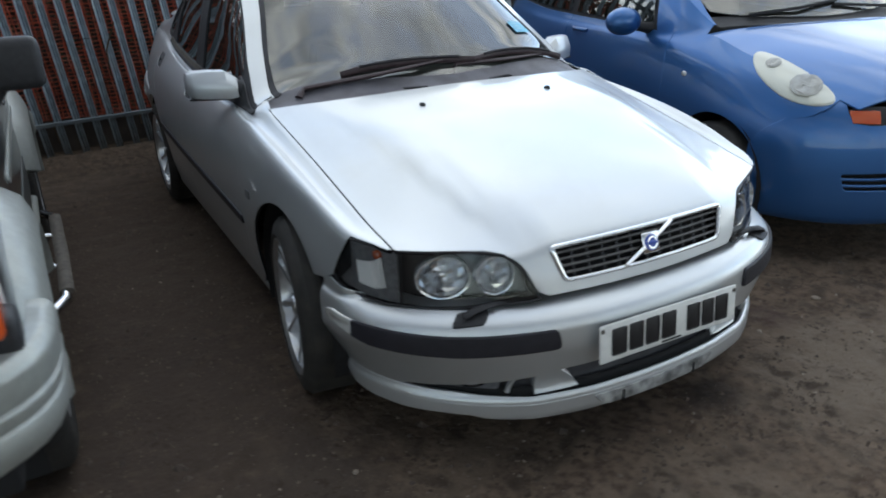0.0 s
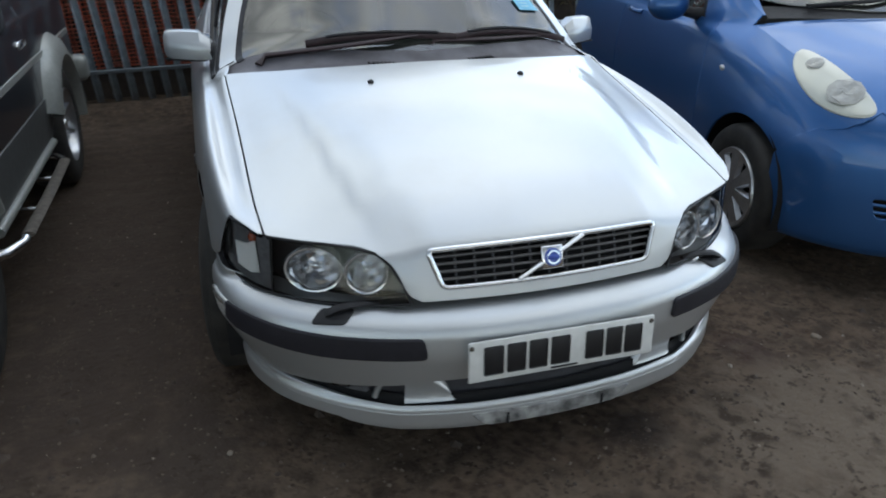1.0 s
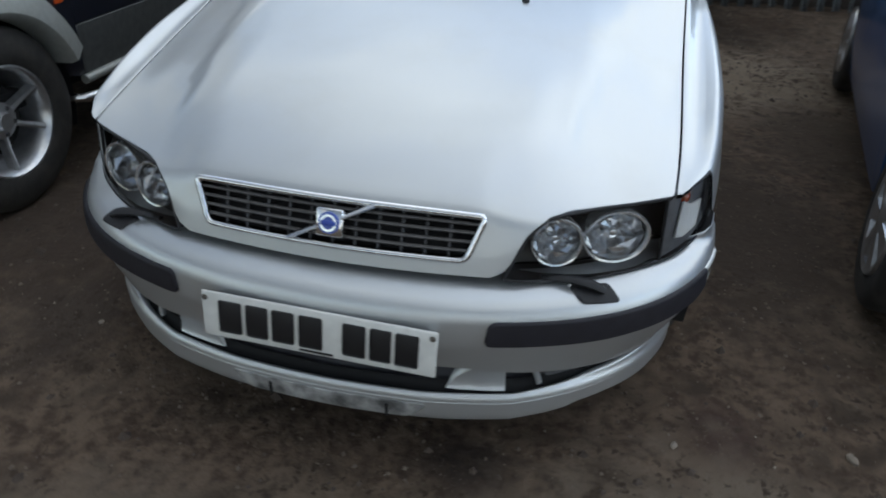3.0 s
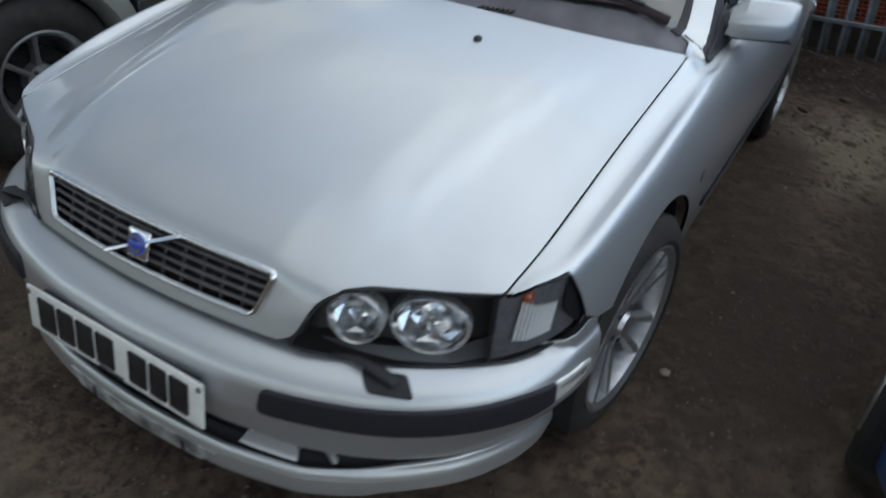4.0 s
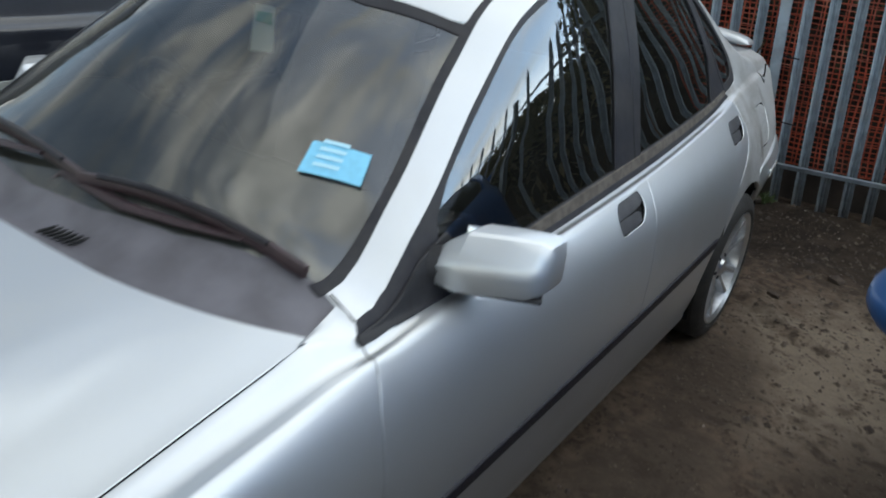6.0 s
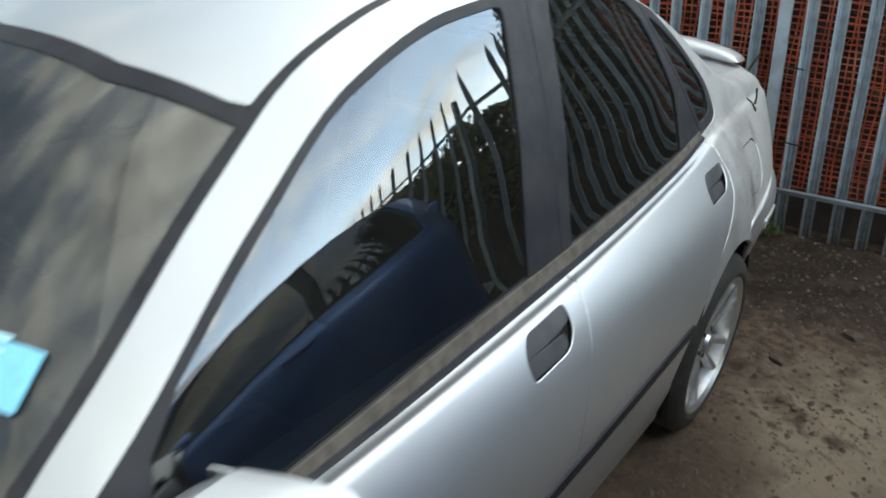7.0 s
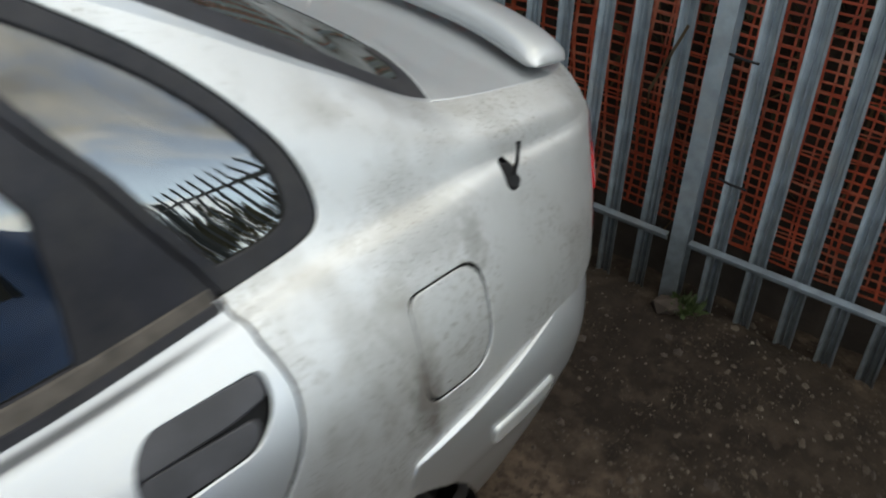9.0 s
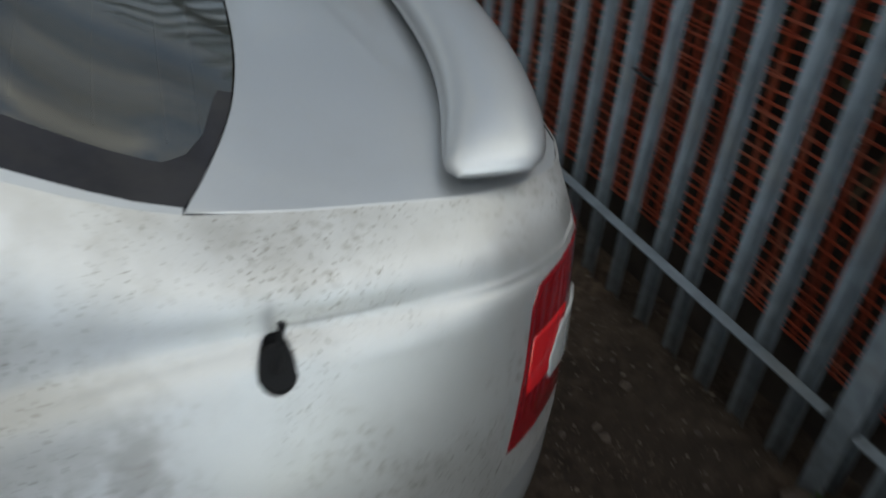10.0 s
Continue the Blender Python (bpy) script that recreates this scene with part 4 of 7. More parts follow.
for k in range(1, 5):
    v = 0.040 + 0.092 * k / 5
    half_w = 0.288 + 0.026 * k / 5
    part("slat", tube([on_nose(x, v, -0.006)[0] for x in np.linspace(-half_w, half_w, 14)], 0.0046, 6, flat=0.8), SLAT, grille)
for k in range(1, 12):
    x = -0.30 + 0.05 * k
    part("upright", tube([on_nose(x, v, -0.012)[0] for v in np.linspace(0.042, 0.131, 5)], 0.0034, 6), COWL, grille)
bar = [on_nose(-0.092 + 0.184 * f, 0.045 + 0.084 * f, 0.006)[0] for f in np.linspace(0, 1, 8)]
part("diagonal_bar", tube(bar, 0.0105, 8, flat=0.5), CHROME, grille, "brushed diagonal bar")
c, n = on_nose(0.0, 0.085, 0.010)
face = Matrix.Translation(c) @ n.to_track_quat("Z", "Y").to_matrix().to_4x4()
emblem = part("emblem", box((0.060, 0.060, 0.010), (0, 0, 0), 0.004, 2), CHROME, grille, "square chrome emblem")
emblem.matrix_local = face
part("emblem_plate", lathe([(0, 0.0095), (0.0225, 0.0095), (0.0235, 0.006), (0.0235, 0.003)], 24), BADGE, emblem, "blue disc")
part("emblem_ring", lathe([(0.0185, 0.006), (0.0185, 0.0112), (0.0135, 0.0112), (0.0135, 0.006)], 24, closed=True), CHROME, emblem)
part("emblem_bar", box((0.034, 0.010, 0.004), (0, 0, 0.0105), 0.001, 1), BADGE, emblem)

# front bumper, in two mouldings with the air intake between
fu = functools.partial(u_of, FRONT_LINE, FRONT_END)
bumper_half = [(0.0, 0.5115), (fu(x=0.36), 0.5115), (fu(x=0.5), 0.5115), (fu(x=0.72), 0.5115), (fu(y=0.30), 0.515), (fu(y=0.37), 0.523), (fu(y=0.42), 0.537), (fu(y=0.468), 0.549), (fu(y=0.515), 0.530)]
low_half = [(fu(y=0.518), 0.44), (fu(y=0.506), 0.36), (fu(y=0.502), 0.263), (fu(y=0.40), 0.262), (fu(y=0.29), 0.261), (fu(y=0.255), 0.262), (fu(x=0.715), 0.274), (fu(x=0.64), 0.285), (fu(x=0.56), 0.296), (fu(x=0.46), 0.308), (fu(x=0.38), 0.318), (fu(x=0.32), 0.326), (fu(x=0.2), 0.332), (0.0, 0.334)]
outline = bumper_half + low_half
outline = outline + [(-u, z) for u, z in outline[::-1] if u > 1e-4]
fog = lambda sg: [tuple(p) for p in rounded([(sg * fu(x=0.505), 0.262), (sg * fu(x=0.655), 0.264), (sg * fu(x=0.645), 0.294), (sg * fu(x=0.510), 0.310)][::int(sg)], 0.010)]
bumper = part("front_bumper", patch(outline, front, (0.03, 0.012), rim=0.02, seal=True), SILVER, saloon, "silver bumper with charcoal strips and a scuffed lip")
part("intake_back", patch([(-fu(y=0.30), 0.245), (fu(y=0.30), 0.245), (fu(y=0.30), 0.345), (-fu(y=0.30), 0.345)], front, (0.05, 0.02), rim=0, lift=-0.045), COWL, bumper)
mirrored = lambda half_line: half_line + [(-u, z) for u, z in half_line[::-1] if u > 1e-4]
bead = mirrored([(0.0, 0.229), (fu(x=0.42), 0.229), (fu(x=0.62), 0.231), (fu(y=0.25), 0.229), (fu(y=0.36), 0.227), (fu(y=0.490), 0.228), (fu(y=0.500), 0.258), (fu(y=0.36), 0.257), (fu(y=0.25), 0.257), (fu(x=0.62), 0.256), (fu(x=0.42), 0.247), (0.0, 0.246)])
part("bumper_lip", patch(bead, front, (0.03, 0.008), rim=0.016, lift=0.0, soft=0.003), SILVER, bumper, "scuffed lower lip")
chin = mirrored([(0.0, 0.174), (fu(x=0.3), 0.175), (fu(x=0.50), 0.181), (fu(x=0.545), 0.186), (fu(x=0.575), 0.194), (fu(x=0.64), 0.196), (fu(y=0.25), 0.192), (fu(y=0.36), 0.194), (fu(y=0.45), 0.204), (fu(y=0.486), 0.224), (fu(y=0.36), 0.2235), (fu(y=0.25), 0.2255), (fu(x=0.62), 0.2265), (fu(x=0.42), 0.2235), (0.0, 0.2235)])
part("chin", patch(chin, front, (0.03, 0.008), rim=0.014, lift=-0.001), SILVER, bumper, "scraped chin below the lip")
part("chin_back", patch(mirrored([(0.0, 0.200), (fu(y=0.46), 0.210), (fu(y=0.48), 0.268), (0.0, 0.262)]), front, (0.05, 0.02), rim=0, lift=-0.026), VOID, bumper)
scuff = [tuple(p) for p in rounded([(-fu(x=0.19), 0.177), (fu(x=0.19), 0.177), (fu(x=0.235), 0.216), (-fu(x=0.235), 0.216)], 0.012)]
part("lip_insert", patch(scuff, front, (0.03, 0.01), rim=0.01, lift=0.003), material("scuffed_paint", (0.42, 0.42, 0.42), 0.55, 0.3, var=0.6, var_scale=22, var_colour=(0.10, 0.10, 0.10), bump=0.25, bump_scale=60), bumper, "scraped lower insert")
splitter = mirrored([(0.0, 0.160), (fu(x=0.56), 0.166), (fu(y=0.27), 0.178), (fu(y=0.44), 0.186), (fu(y=0.44), 0.208), (fu(y=0.27), 0.200), (fu(x=0.56), 0.196), (0.0, 0.190)])
part("splitter", patch(splitter, front, (0.04, 0.01), rim=0.02, lift=-0.022), PLASTIC, bumper, "black plastic edge below the chin")
for x in (-0.135, 0.145):
    q = front(np.array([fu(x=abs(x)) * (1 if x > 0 else -1)]), np.array([0.190]))[0]
    part("insert_slit", box((0.006, 0.006, 0.034), (q[0], q[1] - 0.003, 0.193)), VOID, bumper)
for sg in (1, -1):
    f = part("fog_lamp", patch(fog(sg), front, (0.03, 0.012), rim=0.008, lift=-0.024), SMOKE, bumper, "clear fog lamp")
    q = front(np.array([sg * fu(x=0.575)]), np.array([0.285]))[0]
    _, nn = FRONT_LINE(sg * fu(x=0.575))
    m = Matrix.Translation((q[0] - nn[0] * 0.020, q[1] - nn[1] * 0.020, 0.285)) @ Vector((nn[0], nn[1], 0.2)).to_track_quat("Z", "Y").to_matrix().to_4x4() @ Matrix.Diagonal((1.5, 0.62, 1, 1))
    part("reflector", lathe([(0, -0.008), (0.014, -0.006), (0.022, 0.002), (0.025, -0.002)], 20, m=m), CHROME, f)
    post_line = [front(np.array([sg * fu(x=xx)]), np.array([zz]))[0] - [0, -0.014, 0] for xx, zz in ((0.478, 0.258), (0.470, 0.285), (0.455, 0.318))]
    part("intake_post", tube(post_line, 0.008, 8), SILVER, bumper)
    vane = [tuple(q) for q in ([(sg * fu(x=0.275), 0.256), (sg * fu(x=0.405), 0.254), (sg * fu(x=0.400), 0.324), (sg * fu(x=0.355), 0.326)][::sg])]
    part("intake_vane", patch(vane, front, (0.03, 0.02), rim=0.03, lift=-0.013), SILVER, bumper)
    strip = rounded([(fu(x=0.352), 0.404), (fu(x=0.60), 0.402), (fu(y=0.30), 0.408), (fu(y=0.355), 0.418), (fu(y=0.355), 0.458), (fu(x=0.62), 0.452), (fu(x=0.36), 0.452)], [0.012, 0.01, 0.01, 0.003, 0.003, 0.01, 0.012])
    part("rubbing_strip", patch([tuple(q) for q in strip], front, (0.03, 0.012), sign=sg, rim=0.014, lift=0.010, soft=0.005), STRIP, bumper, "dark rubbing strip")
    marker = rounded([(fu(y=0.360), 0.419), (fu(y=0.47), 0.440), (fu(y=0.468), 0.458), (fu(y=0.44), 0.467), (fu(y=0.360), 0.459)], 0.004)
    part("side_marker", patch([tuple(q) for q in marker], front, (0.03, 0.012), sign=sg, rim=0.010, lift=0.007, soft=0.003), CLEAR, bumper, "clear side marker")
    # lamp washer on its pad
    pad = rounded([(fu(x=0.545), 0.484), (fu(x=0.615), 0.478), (fu(x=0.605), 0.500), (fu(x=0.53), 0.503)], 0.006)
    pad_ob = part("lamp_washer", patch([tuple(q) for q in pad], front, (0.02, 0.01), sign=sg, rim=0.01, lift=0.006, soft=0.003), PLASTIC, bumper, "black lamp washer")
    arm = [front(np.array([sg * fu(x=xx)]), np.array([zz]))[0] + [0, 0, up] for xx, zz, up in ((0.590, 0.490, 0.012), (0.565, 0.496, 0.020), (0.535, 0.502, 0.018), (0.500, 0.506, 0.012), (0.470, 0.507, 0.010))]
    part("nozzle_arm", tube(arm, [0.012, 0.014, 0.012, 0.009, 0.008], 8, flat=0.7), PLASTIC, pad_ob)

# number plate, with bars for its characters
plate = part("number_plate", box((0.520, 0.006, 0.111), (0, 0, 0), 0.004, 2), PLATE, bumper, "white number plate with black bars")
plate.matrix_local = pose(0, -0.036, 0.398, -5, 0.8, 0)
part("backing", box((0.46, 0.02, 0.085), (0, 0.012, 0)), PLASTIC, plate)
for x, wide in ((-0.1945, 0.052), (-0.1335, 0.050), (-0.074, 0.050), (-0.0125, 0.052), (0.0835, 0.050), (0.141, 0.046), (0.1975, 0.050)):
    part("character_bar", box((wide, 0.002, 0.078), (x, -0.0035, 0.0), 0.004, 2), INK, plate)
part("maker_bar", box((0.075, 0.002, 0.005), (0.0, -0.0035, -0.0475)), INK, plate)
for sx in (-0.252, 0.25):
    part("screw_cap", lathe([(0, 0.003), (0.006, 0.0022), (0.007, 0)], 10, m=Matrix.Translation((sx, -0.003, 0.04)) @ Matrix.Rotation(radians(90), 4, "X")), GUM, plate)

# headlamps
lu = functools.partial(u_of, LAMP_LINE, LAMP_END)
lens_line = [(lu(x=0.368), 0.522), (lu(x=0.45), 0.513), (lu(x=0.55), 0.507), (lu(x=0.64), 0.505), (lu(x=0.72), 0.508), (lu(x=0.775), 0.523), (lu(y=0.45), 0.540), (lu(y=0.475), 0.565), (lu(y=0.460), 0.60), (lu(y=0.432), 0.652), (lu(y=0.420), 0.669), (lu(y=0.402), 0.677),
             (lu(y=0.36), 0.673), (lu(x=0.725), 0.667), (lu(x=0.69), 0.660), (lu(x=0.62), 0.655), (lu(x=0.55), 0.653), (lu(x=0.49), 0.649), (lu(x=0.455), 0.642), (lu(x=0.42), 0.613), (lu(x=0.39), 0.568)]


def facets(profile, steps, m, uneven):
    """A bowl of flat mirrors, each a little out of true."""
    bm = bmesh.new()
    dice = random.Random(5)
    rings = [[bm.verts.new(m @ Vector((r * math.cos(a), r * math.sin(a), h + dice.uniform(-uneven, uneven)))) for a in (2 * math.pi * (k + 0.5 * (i % 2)) / steps for k in range(steps))] for i, (r, h) in enumerate(profile)]
    for one, two in zip(rings, rings[1:]):
        for k in range(steps):
            bm.faces.new((one[k], one[(k + 1) % steps], two[(k + 1) % steps], two[k]))
    bm.faces.new(rings[0])
    bmesh.ops.recalc_face_normals(bm, faces=bm.faces)
    return bm


RIB = material("ribbed_reflector", (0.90, 0.90, 0.90), 0.4)
SMOKED = material("indicator_backing", (0.15, 0.15, 0.16), 0.35, 0.0, var=0.3, var_scale=70)
BULB = material("amber_bulb", (0.36, 0.08, 0.03), 0.25, coat=0.8)


def on_lamp(u, z, lift=0.0):
    p = lamp_face(np.array([u]), np.array([z]))[0]
    _, n2 = LAMP_LINE(np.array([u]))
    n = Vector((n2[0, 0], n2[0, 1], 0.1)).normalized()
    return Vector(p) + n * lift, n


for sg in (1, -1):
    lamp = part("headlamp", patch(lens_line, lamp_face, (0.03, 0.02), sign=sg, rim=0.0, lift=-0.078), HOUSING, saloon, "clear headlamp with dark housing and twin reflectors")
    edge_ring = [Vector(on_lamp(u, z, -0.002)[0]) for u, z in dense(lens_line, (0.03, 0.02))]
    edge_ring = [Vector((sg * p.x, p.y, p.z)) for p in edge_ring]
    skirt, inner_ring = bmesh.new(), []
    for p, (u, z) in zip(edge_ring, dense(lens_line, (0.03, 0.02))):
        q = on_lamp(u, z, -0.082)[0]
        inner_ring.append((skirt.verts.new(p), skirt.verts.new((sg * q.x, q.y, q.z))))
    for (p, q), (p2, q2) in zip(inner_ring, inner_ring[1:] + inner_ring[:1]):
        skirt.faces.new((p, p2, q2, q))
    part("housing_wall", skirt, HOUSING, lamp)
    part("gasket", tube(edge_ring + edge_ring[:1], 0.0038, 6), PLASTIC, lamp)
    cover = part("lens", patch(lens_line, lamp_face, (0.03, 0.02), sign=sg, rim=0.0, lift=0.0), LENS, lamp, "clear plastic lens")
    cover.visible_shadow = False
    for x, z, rx, rz in ((0.476, 0.588, 0.056, 0.056), (0.600, 0.584, 0.078, 0.062)):
        c, n = on_lamp(lu(x=x), z, -0.012)
        n = (n + Vector((0, -0.7, 0.05))).normalized()
        c, n = Vector((sg * c.x, c.y, c.z)), Vector((sg * n.x, n.y, n.z))
        m = Matrix.Translation(c) @ n.to_track_quat("Z", "Y").to_matrix().to_4x4() @ Matrix.Diagonal((rx, rz, 1, 1))
        bowl = part("reflector", facets([(0.10, -0.050), (0.34, -0.046), (0.58, -0.034), (0.78, -0.016), (0.86, -0.004)], 11, m, 0.011), BOWL, lamp, "faceted bright reflector bowl")
        part("bezel", lathe([(0.86, -0.006), (0.89, 0.004), (0.95, 0.005), (1.0, -0.004), (1.0, -0.03), (0.95, -0.030)], 32, m=m, closed=True), RING, lamp, "chrome ring")
        part("bulb", lathe([(0, -0.018), (0.11, -0.020), (0.15, -0.028), (0.15, -0.050)], 14, m=m), RING, bowl)
    divider = [on_lamp(lu(x=0.688), z, -0.004)[0] for z in np.linspace(0.507, 0.658, 6)]
    part("divider", tube([(sg * p.x, p.y, p.z) for p in divider], 0.004, 6), PLASTIC, lamp)
    ind = rounded([(lu(x=0.694), 0.508), (lu(x=0.752), 0.516), (lu(y=0.445), 0.541), (lu(y=0.470), 0.568), (lu(y=0.420), 0.666), (lu(y=0.37), 0.670), (lu(x=0.696), 0.657)], 0.006)
    indicator = part("indicator", patch([tuple(q) for q in ind], lamp_face, (0.015, 0.012), sign=sg, rim=0.0, lift=-0.012), SMOKED, lamp, "clear indicator with a ribbed reflector")
    for k in range(9):
        u0 = lu(x=0.722) + 0.0098 * k
        ribs = [on_lamp(u0 + 0.012 * f, 0.545 + 0.002 * abs(k - 3) + 0.085 * f, -0.007)[0] for f in np.linspace(0, 1 - 0.03 * k, 4)]
        part("rib", tube([(sg * p.x, p.y, p.z) for p in ribs], 0.0037, 6), RIB, indicator)
    c, n = on_lamp(lu(x=0.735), 0.642, -0.012)
    c, n = Vector((sg * c.x, c.y, c.z)), Vector((sg * n.x, n.y, n.z))
    m = Matrix.Translation(c) @ n.to_track_quat("Z", "Y").to_matrix().to_4x4()
    part("bulb", lathe([(0, 0.009), (0.008, 0.008), (0.014, 0.003), (0.016, -0.004), (0.012, -0.012)], 14, m=m), BULB, indicator, "amber indicator bulb")

# side repeaters
for sg in (1, -1):
    rep = [(float(a), level(float(a), float(b))) for a, b in rounded([(1.150, 0.602), (1.192, 0.602), (1.192, 0.628), (1.150, 0.628)], 0.01)]
    part("side_repeater", patch(rep, side, (0.01, 0.03), sign=sg, rim=0.006, lift=0.004, soft=0.004), SMOKE, saloon)

# boot lid and spoiler
lid = [(float(w), glass_end(w) + 0.006) for w in np.linspace(-0.99, 0.99, 31)] + [(0.995, 3.9), (0.995, 4.24), (0.96, 4.272), (0.7, 4.292), (0, 4.295), (-0.7, 4.292), (-0.96, 4.272), (-0.995, 4.24), (-0.995, 3.9)]
boot = part("boot_lid", patch(lid, top, (0.06, 0.03), seal=True), SILVER, saloon, "silver boot lid with a raised spoiler")


def spoiler(a, b):
    """a: across, -1 to 1; b: round the section, from the front edge over the top."""
    bend = np.abs(a) ** 3.0
    x = 0.532 * a
    y0 = 4.150 - 0.095 * bend
    wide = 0.125 + 0.030 * bend
    ang = 2 * np.pi * b
    end = np.clip(1.0 - np.abs(a) ** 18, 0.03, 1) ** 0.5
    ca, sa = np.cos(ang), np.sin(ang)
    y = y0 + wide * 0.5 - wide * 0.5 * np.sign(ca) * np.abs(ca) ** 0.8 * (0.55 + 0.45 * end)
    lift = np.where(sa > 0, 0.030 - 0.008 * bend, 0.018)
    z = 1.082 - 0.014 * bend + lift * sa * end + 0.014 * (0.5 - 0.5 * ca) * (1 - bend)
    return np.stack([x, tucked(y), z], 1)


aa, bb = np.meshgrid(np.linspace(-1, 1, 61), np.arange(24) / 24, indexing="ij")
pts = spoiler(aa.ravel(), bb.ravel())
faces = [(i * 24 + j, (i + 1) * 24 + j, (i + 1) * 24 + (j + 1) % 24, i * 24 + (j + 1) % 24) for i in range(60) for j in range(24)]
faces += [tuple(range(24)), tuple(range(60 * 24 + 23, 60 * 24 - 1, -1))]
bm = bmesh.new()
bm.from_mesh(mesh_of("spoiler", pts, faces))
bmesh.ops.recalc_face_normals(bm, faces=bm.faces)
part("spoiler", shade_smooth(bm, 60), SILVER, boot)
# tail lamps
tail = yz((4.129, 0.82), (4.148, 0.89), (4.160, 0.950), (4.176, 0.971), (4.235, 0.981), (4.30, 0.984), (4.302, 0.90), (4.296, 0.799), (4.20, 0.798), (4.123, 0.799))
for sg in (1, -1):
    t = part("tail_lamp", patch(tail, side, (0.015, 0.06), sign=sg, rim=0.01, lift=0.001, soft=0.004), RED, saloon, "red tail lamp with a clear section")
    part("lit_section", patch(yz((4.150, 0.862), (4.215, 0.862), (4.225, 0.918), (4.160, 0.918)), side, (0.02, 0.08), sign=sg, rim=0.003, lift=0.004), BRIGHT_RED, t, "brighter red middle section")
    part("clear_section", patch(yz((4.192, 0.852), (4.262, 0.852), (4.262, 0.905), (4.215, 0.905), (4.192, 0.875)), side, (0.02, 0.08), sign=sg, rim=0.004, lift=0.006), CLEAR, t)

# rear panel and bumper
part("rear_panel", box((0.80, 0.04, 0.44), (0, 4.235, 0.80), 0.01), SILVER, saloon)
ru = functools.partial(u_of, REAR_LINE, REAR_END)
r_out = [(ru(y=3.505), 0.640), (ru(y=3.525), 0.686), (ru(y=3.70), 0.714), (ru(y=3.85), 0.737), (ru(y=4.0), 0.753), (ru(x=0.6), 0.757), (ru(x=0.5), 0.757), (0, 0.757)]
r_low = [(0.0, 0.21), (ru(x=0.6), 0.21), (ru(y=3.80), 0.22), (ru(y=3.742), 0.30), (ru(y=3.728), 0.40), (ru(y=3.684), 0.50), (ru(y=3.62), 0.573), (ru(y=3.565), 0.612)]
r_all = r_out + [(-u, z) for u, z in r_out[:-1][::-1]] + [(-u, z) for u, z in r_low[1:][::-1]] + r_low
rear_bumper = part("rear_bumper", patch(r_all, lambda u, z: rear(u, z), (0.035, 0.02), rim=0.02), SILVER, saloon, "silver rear bumper")
for sg in (1, -1):
    refl = rounded([(ru(y=3.695), 0.612), (ru(y=3.855), 0.616), (ru(y=3.857), 0.646), (ru(y=3.695), 0.642)], 0.008)
    part("rear_marker", patch([tuple(q) for q in refl], rear, (0.03, 0.012), sign=sg, rim=0.010, lift=0.008, soft=0.003), CLEAR, rear_bumper, "clear rear side marker")

# door mirrors
def mirror_shell(sg):
    """A box-like shell with a flat chamfered upper face."""
    bm = bmesh.new()
    rings = []
    for dx, y, z, wy, wz in ((0.0, 1.600, 0.908, 0.034, 0.030), (0.010, 1.600, 0.910, 0.044, 0.038), (0.048, 1.613, 0.921, 0.054, 0.053), (0.10, 1.640, 0.922, 0.054, 0.053), (0.158, 1.670, 0.922, 0.050, 0.051), (0.174, 1.680, 0.921, 0.042, 0.043), (0.181, 1.685, 0.920, 0.026, 0.028)):
        ring = []
        for j in range(24):
            a = 2 * math.pi * j / 24
            ca, sa = math.cos(a), math.sin(a)
            sq = 1 / (abs(ca) ** 11 + abs(sa) ** 11) ** (1 / 11)
            fwd = wy * ca * sq
            up = wz * sa * sq
            if fwd < 0:
                fwd *= 1.0 - 0.62 * max(0, (up / wz - 0.05) / 0.95)
            ring.append(bm.verts.new((sg * (0.742 + dx), y - 0.045 + fwd, z + 0.024 + up)))
        rings.append(ring)
    for a, b in zip(rings, rings[1:]):
        for j in range(24):
            bm.faces.new((a[j], a[(j + 1) % 24], b[(j + 1) % 24], b[j]))
    bm.faces.new(rings[0])
    bm.faces.new(rings[-1])
    bmesh.ops.recalc_face_normals(bm, faces=bm.faces)
    return shade_smooth(bm, 30)


for sg in (1, -1):
    shell = part("door_mirror", mirror_shell(sg), SILVER, saloon, "silver door mirror on a black foot")
    part("mirror_foot", tube([(sg * 0.69, 1.50, 0.905), (sg * 0.715, 1.52, 0.915), (sg * 0.735, 1.54, 0.924), (sg * 0.762, 1.558, 0.930)], [0.030, 0.036, 0.036, 0.032], 12), PLASTIC, shell)
    cap = [(1.316, 4.80), (1.40, 4.90), (1.58, 4.97), (1.60, 5.3), (1.575, 6.0), (1.49, 6.1), (1.38, 5.6), (1.340, 5.4), (1.318, 5.1)]
    part("mirror_triangle", patch(cap, side, (0.03, 0.1), sign=sg, rim=0.008, lift=0.008), PLASTIC, shell)
    part("mirror_base_rim", box((0.165, 0.092, 0.008), (sg * 0.830, 1.599, 0.893), 0.003, 2, m=Matrix.Rotation(radians(27 * sg), 4, "Z")), PLASTIC, shell)
    part("mirror_glass", box((0.165, 0.004, 0.078), (sg * 0.822, 1.643, 0.945), 0.002, 1, m=Matrix.Rotation(radians(27 * sg), 4, "Z")), CHROME, shell)

# wipers
def over_screen(w, y, lift):
    p = top(np.array([w]), np.array([y]))[0]
    return (p[0], p[1], p[2] + lift)


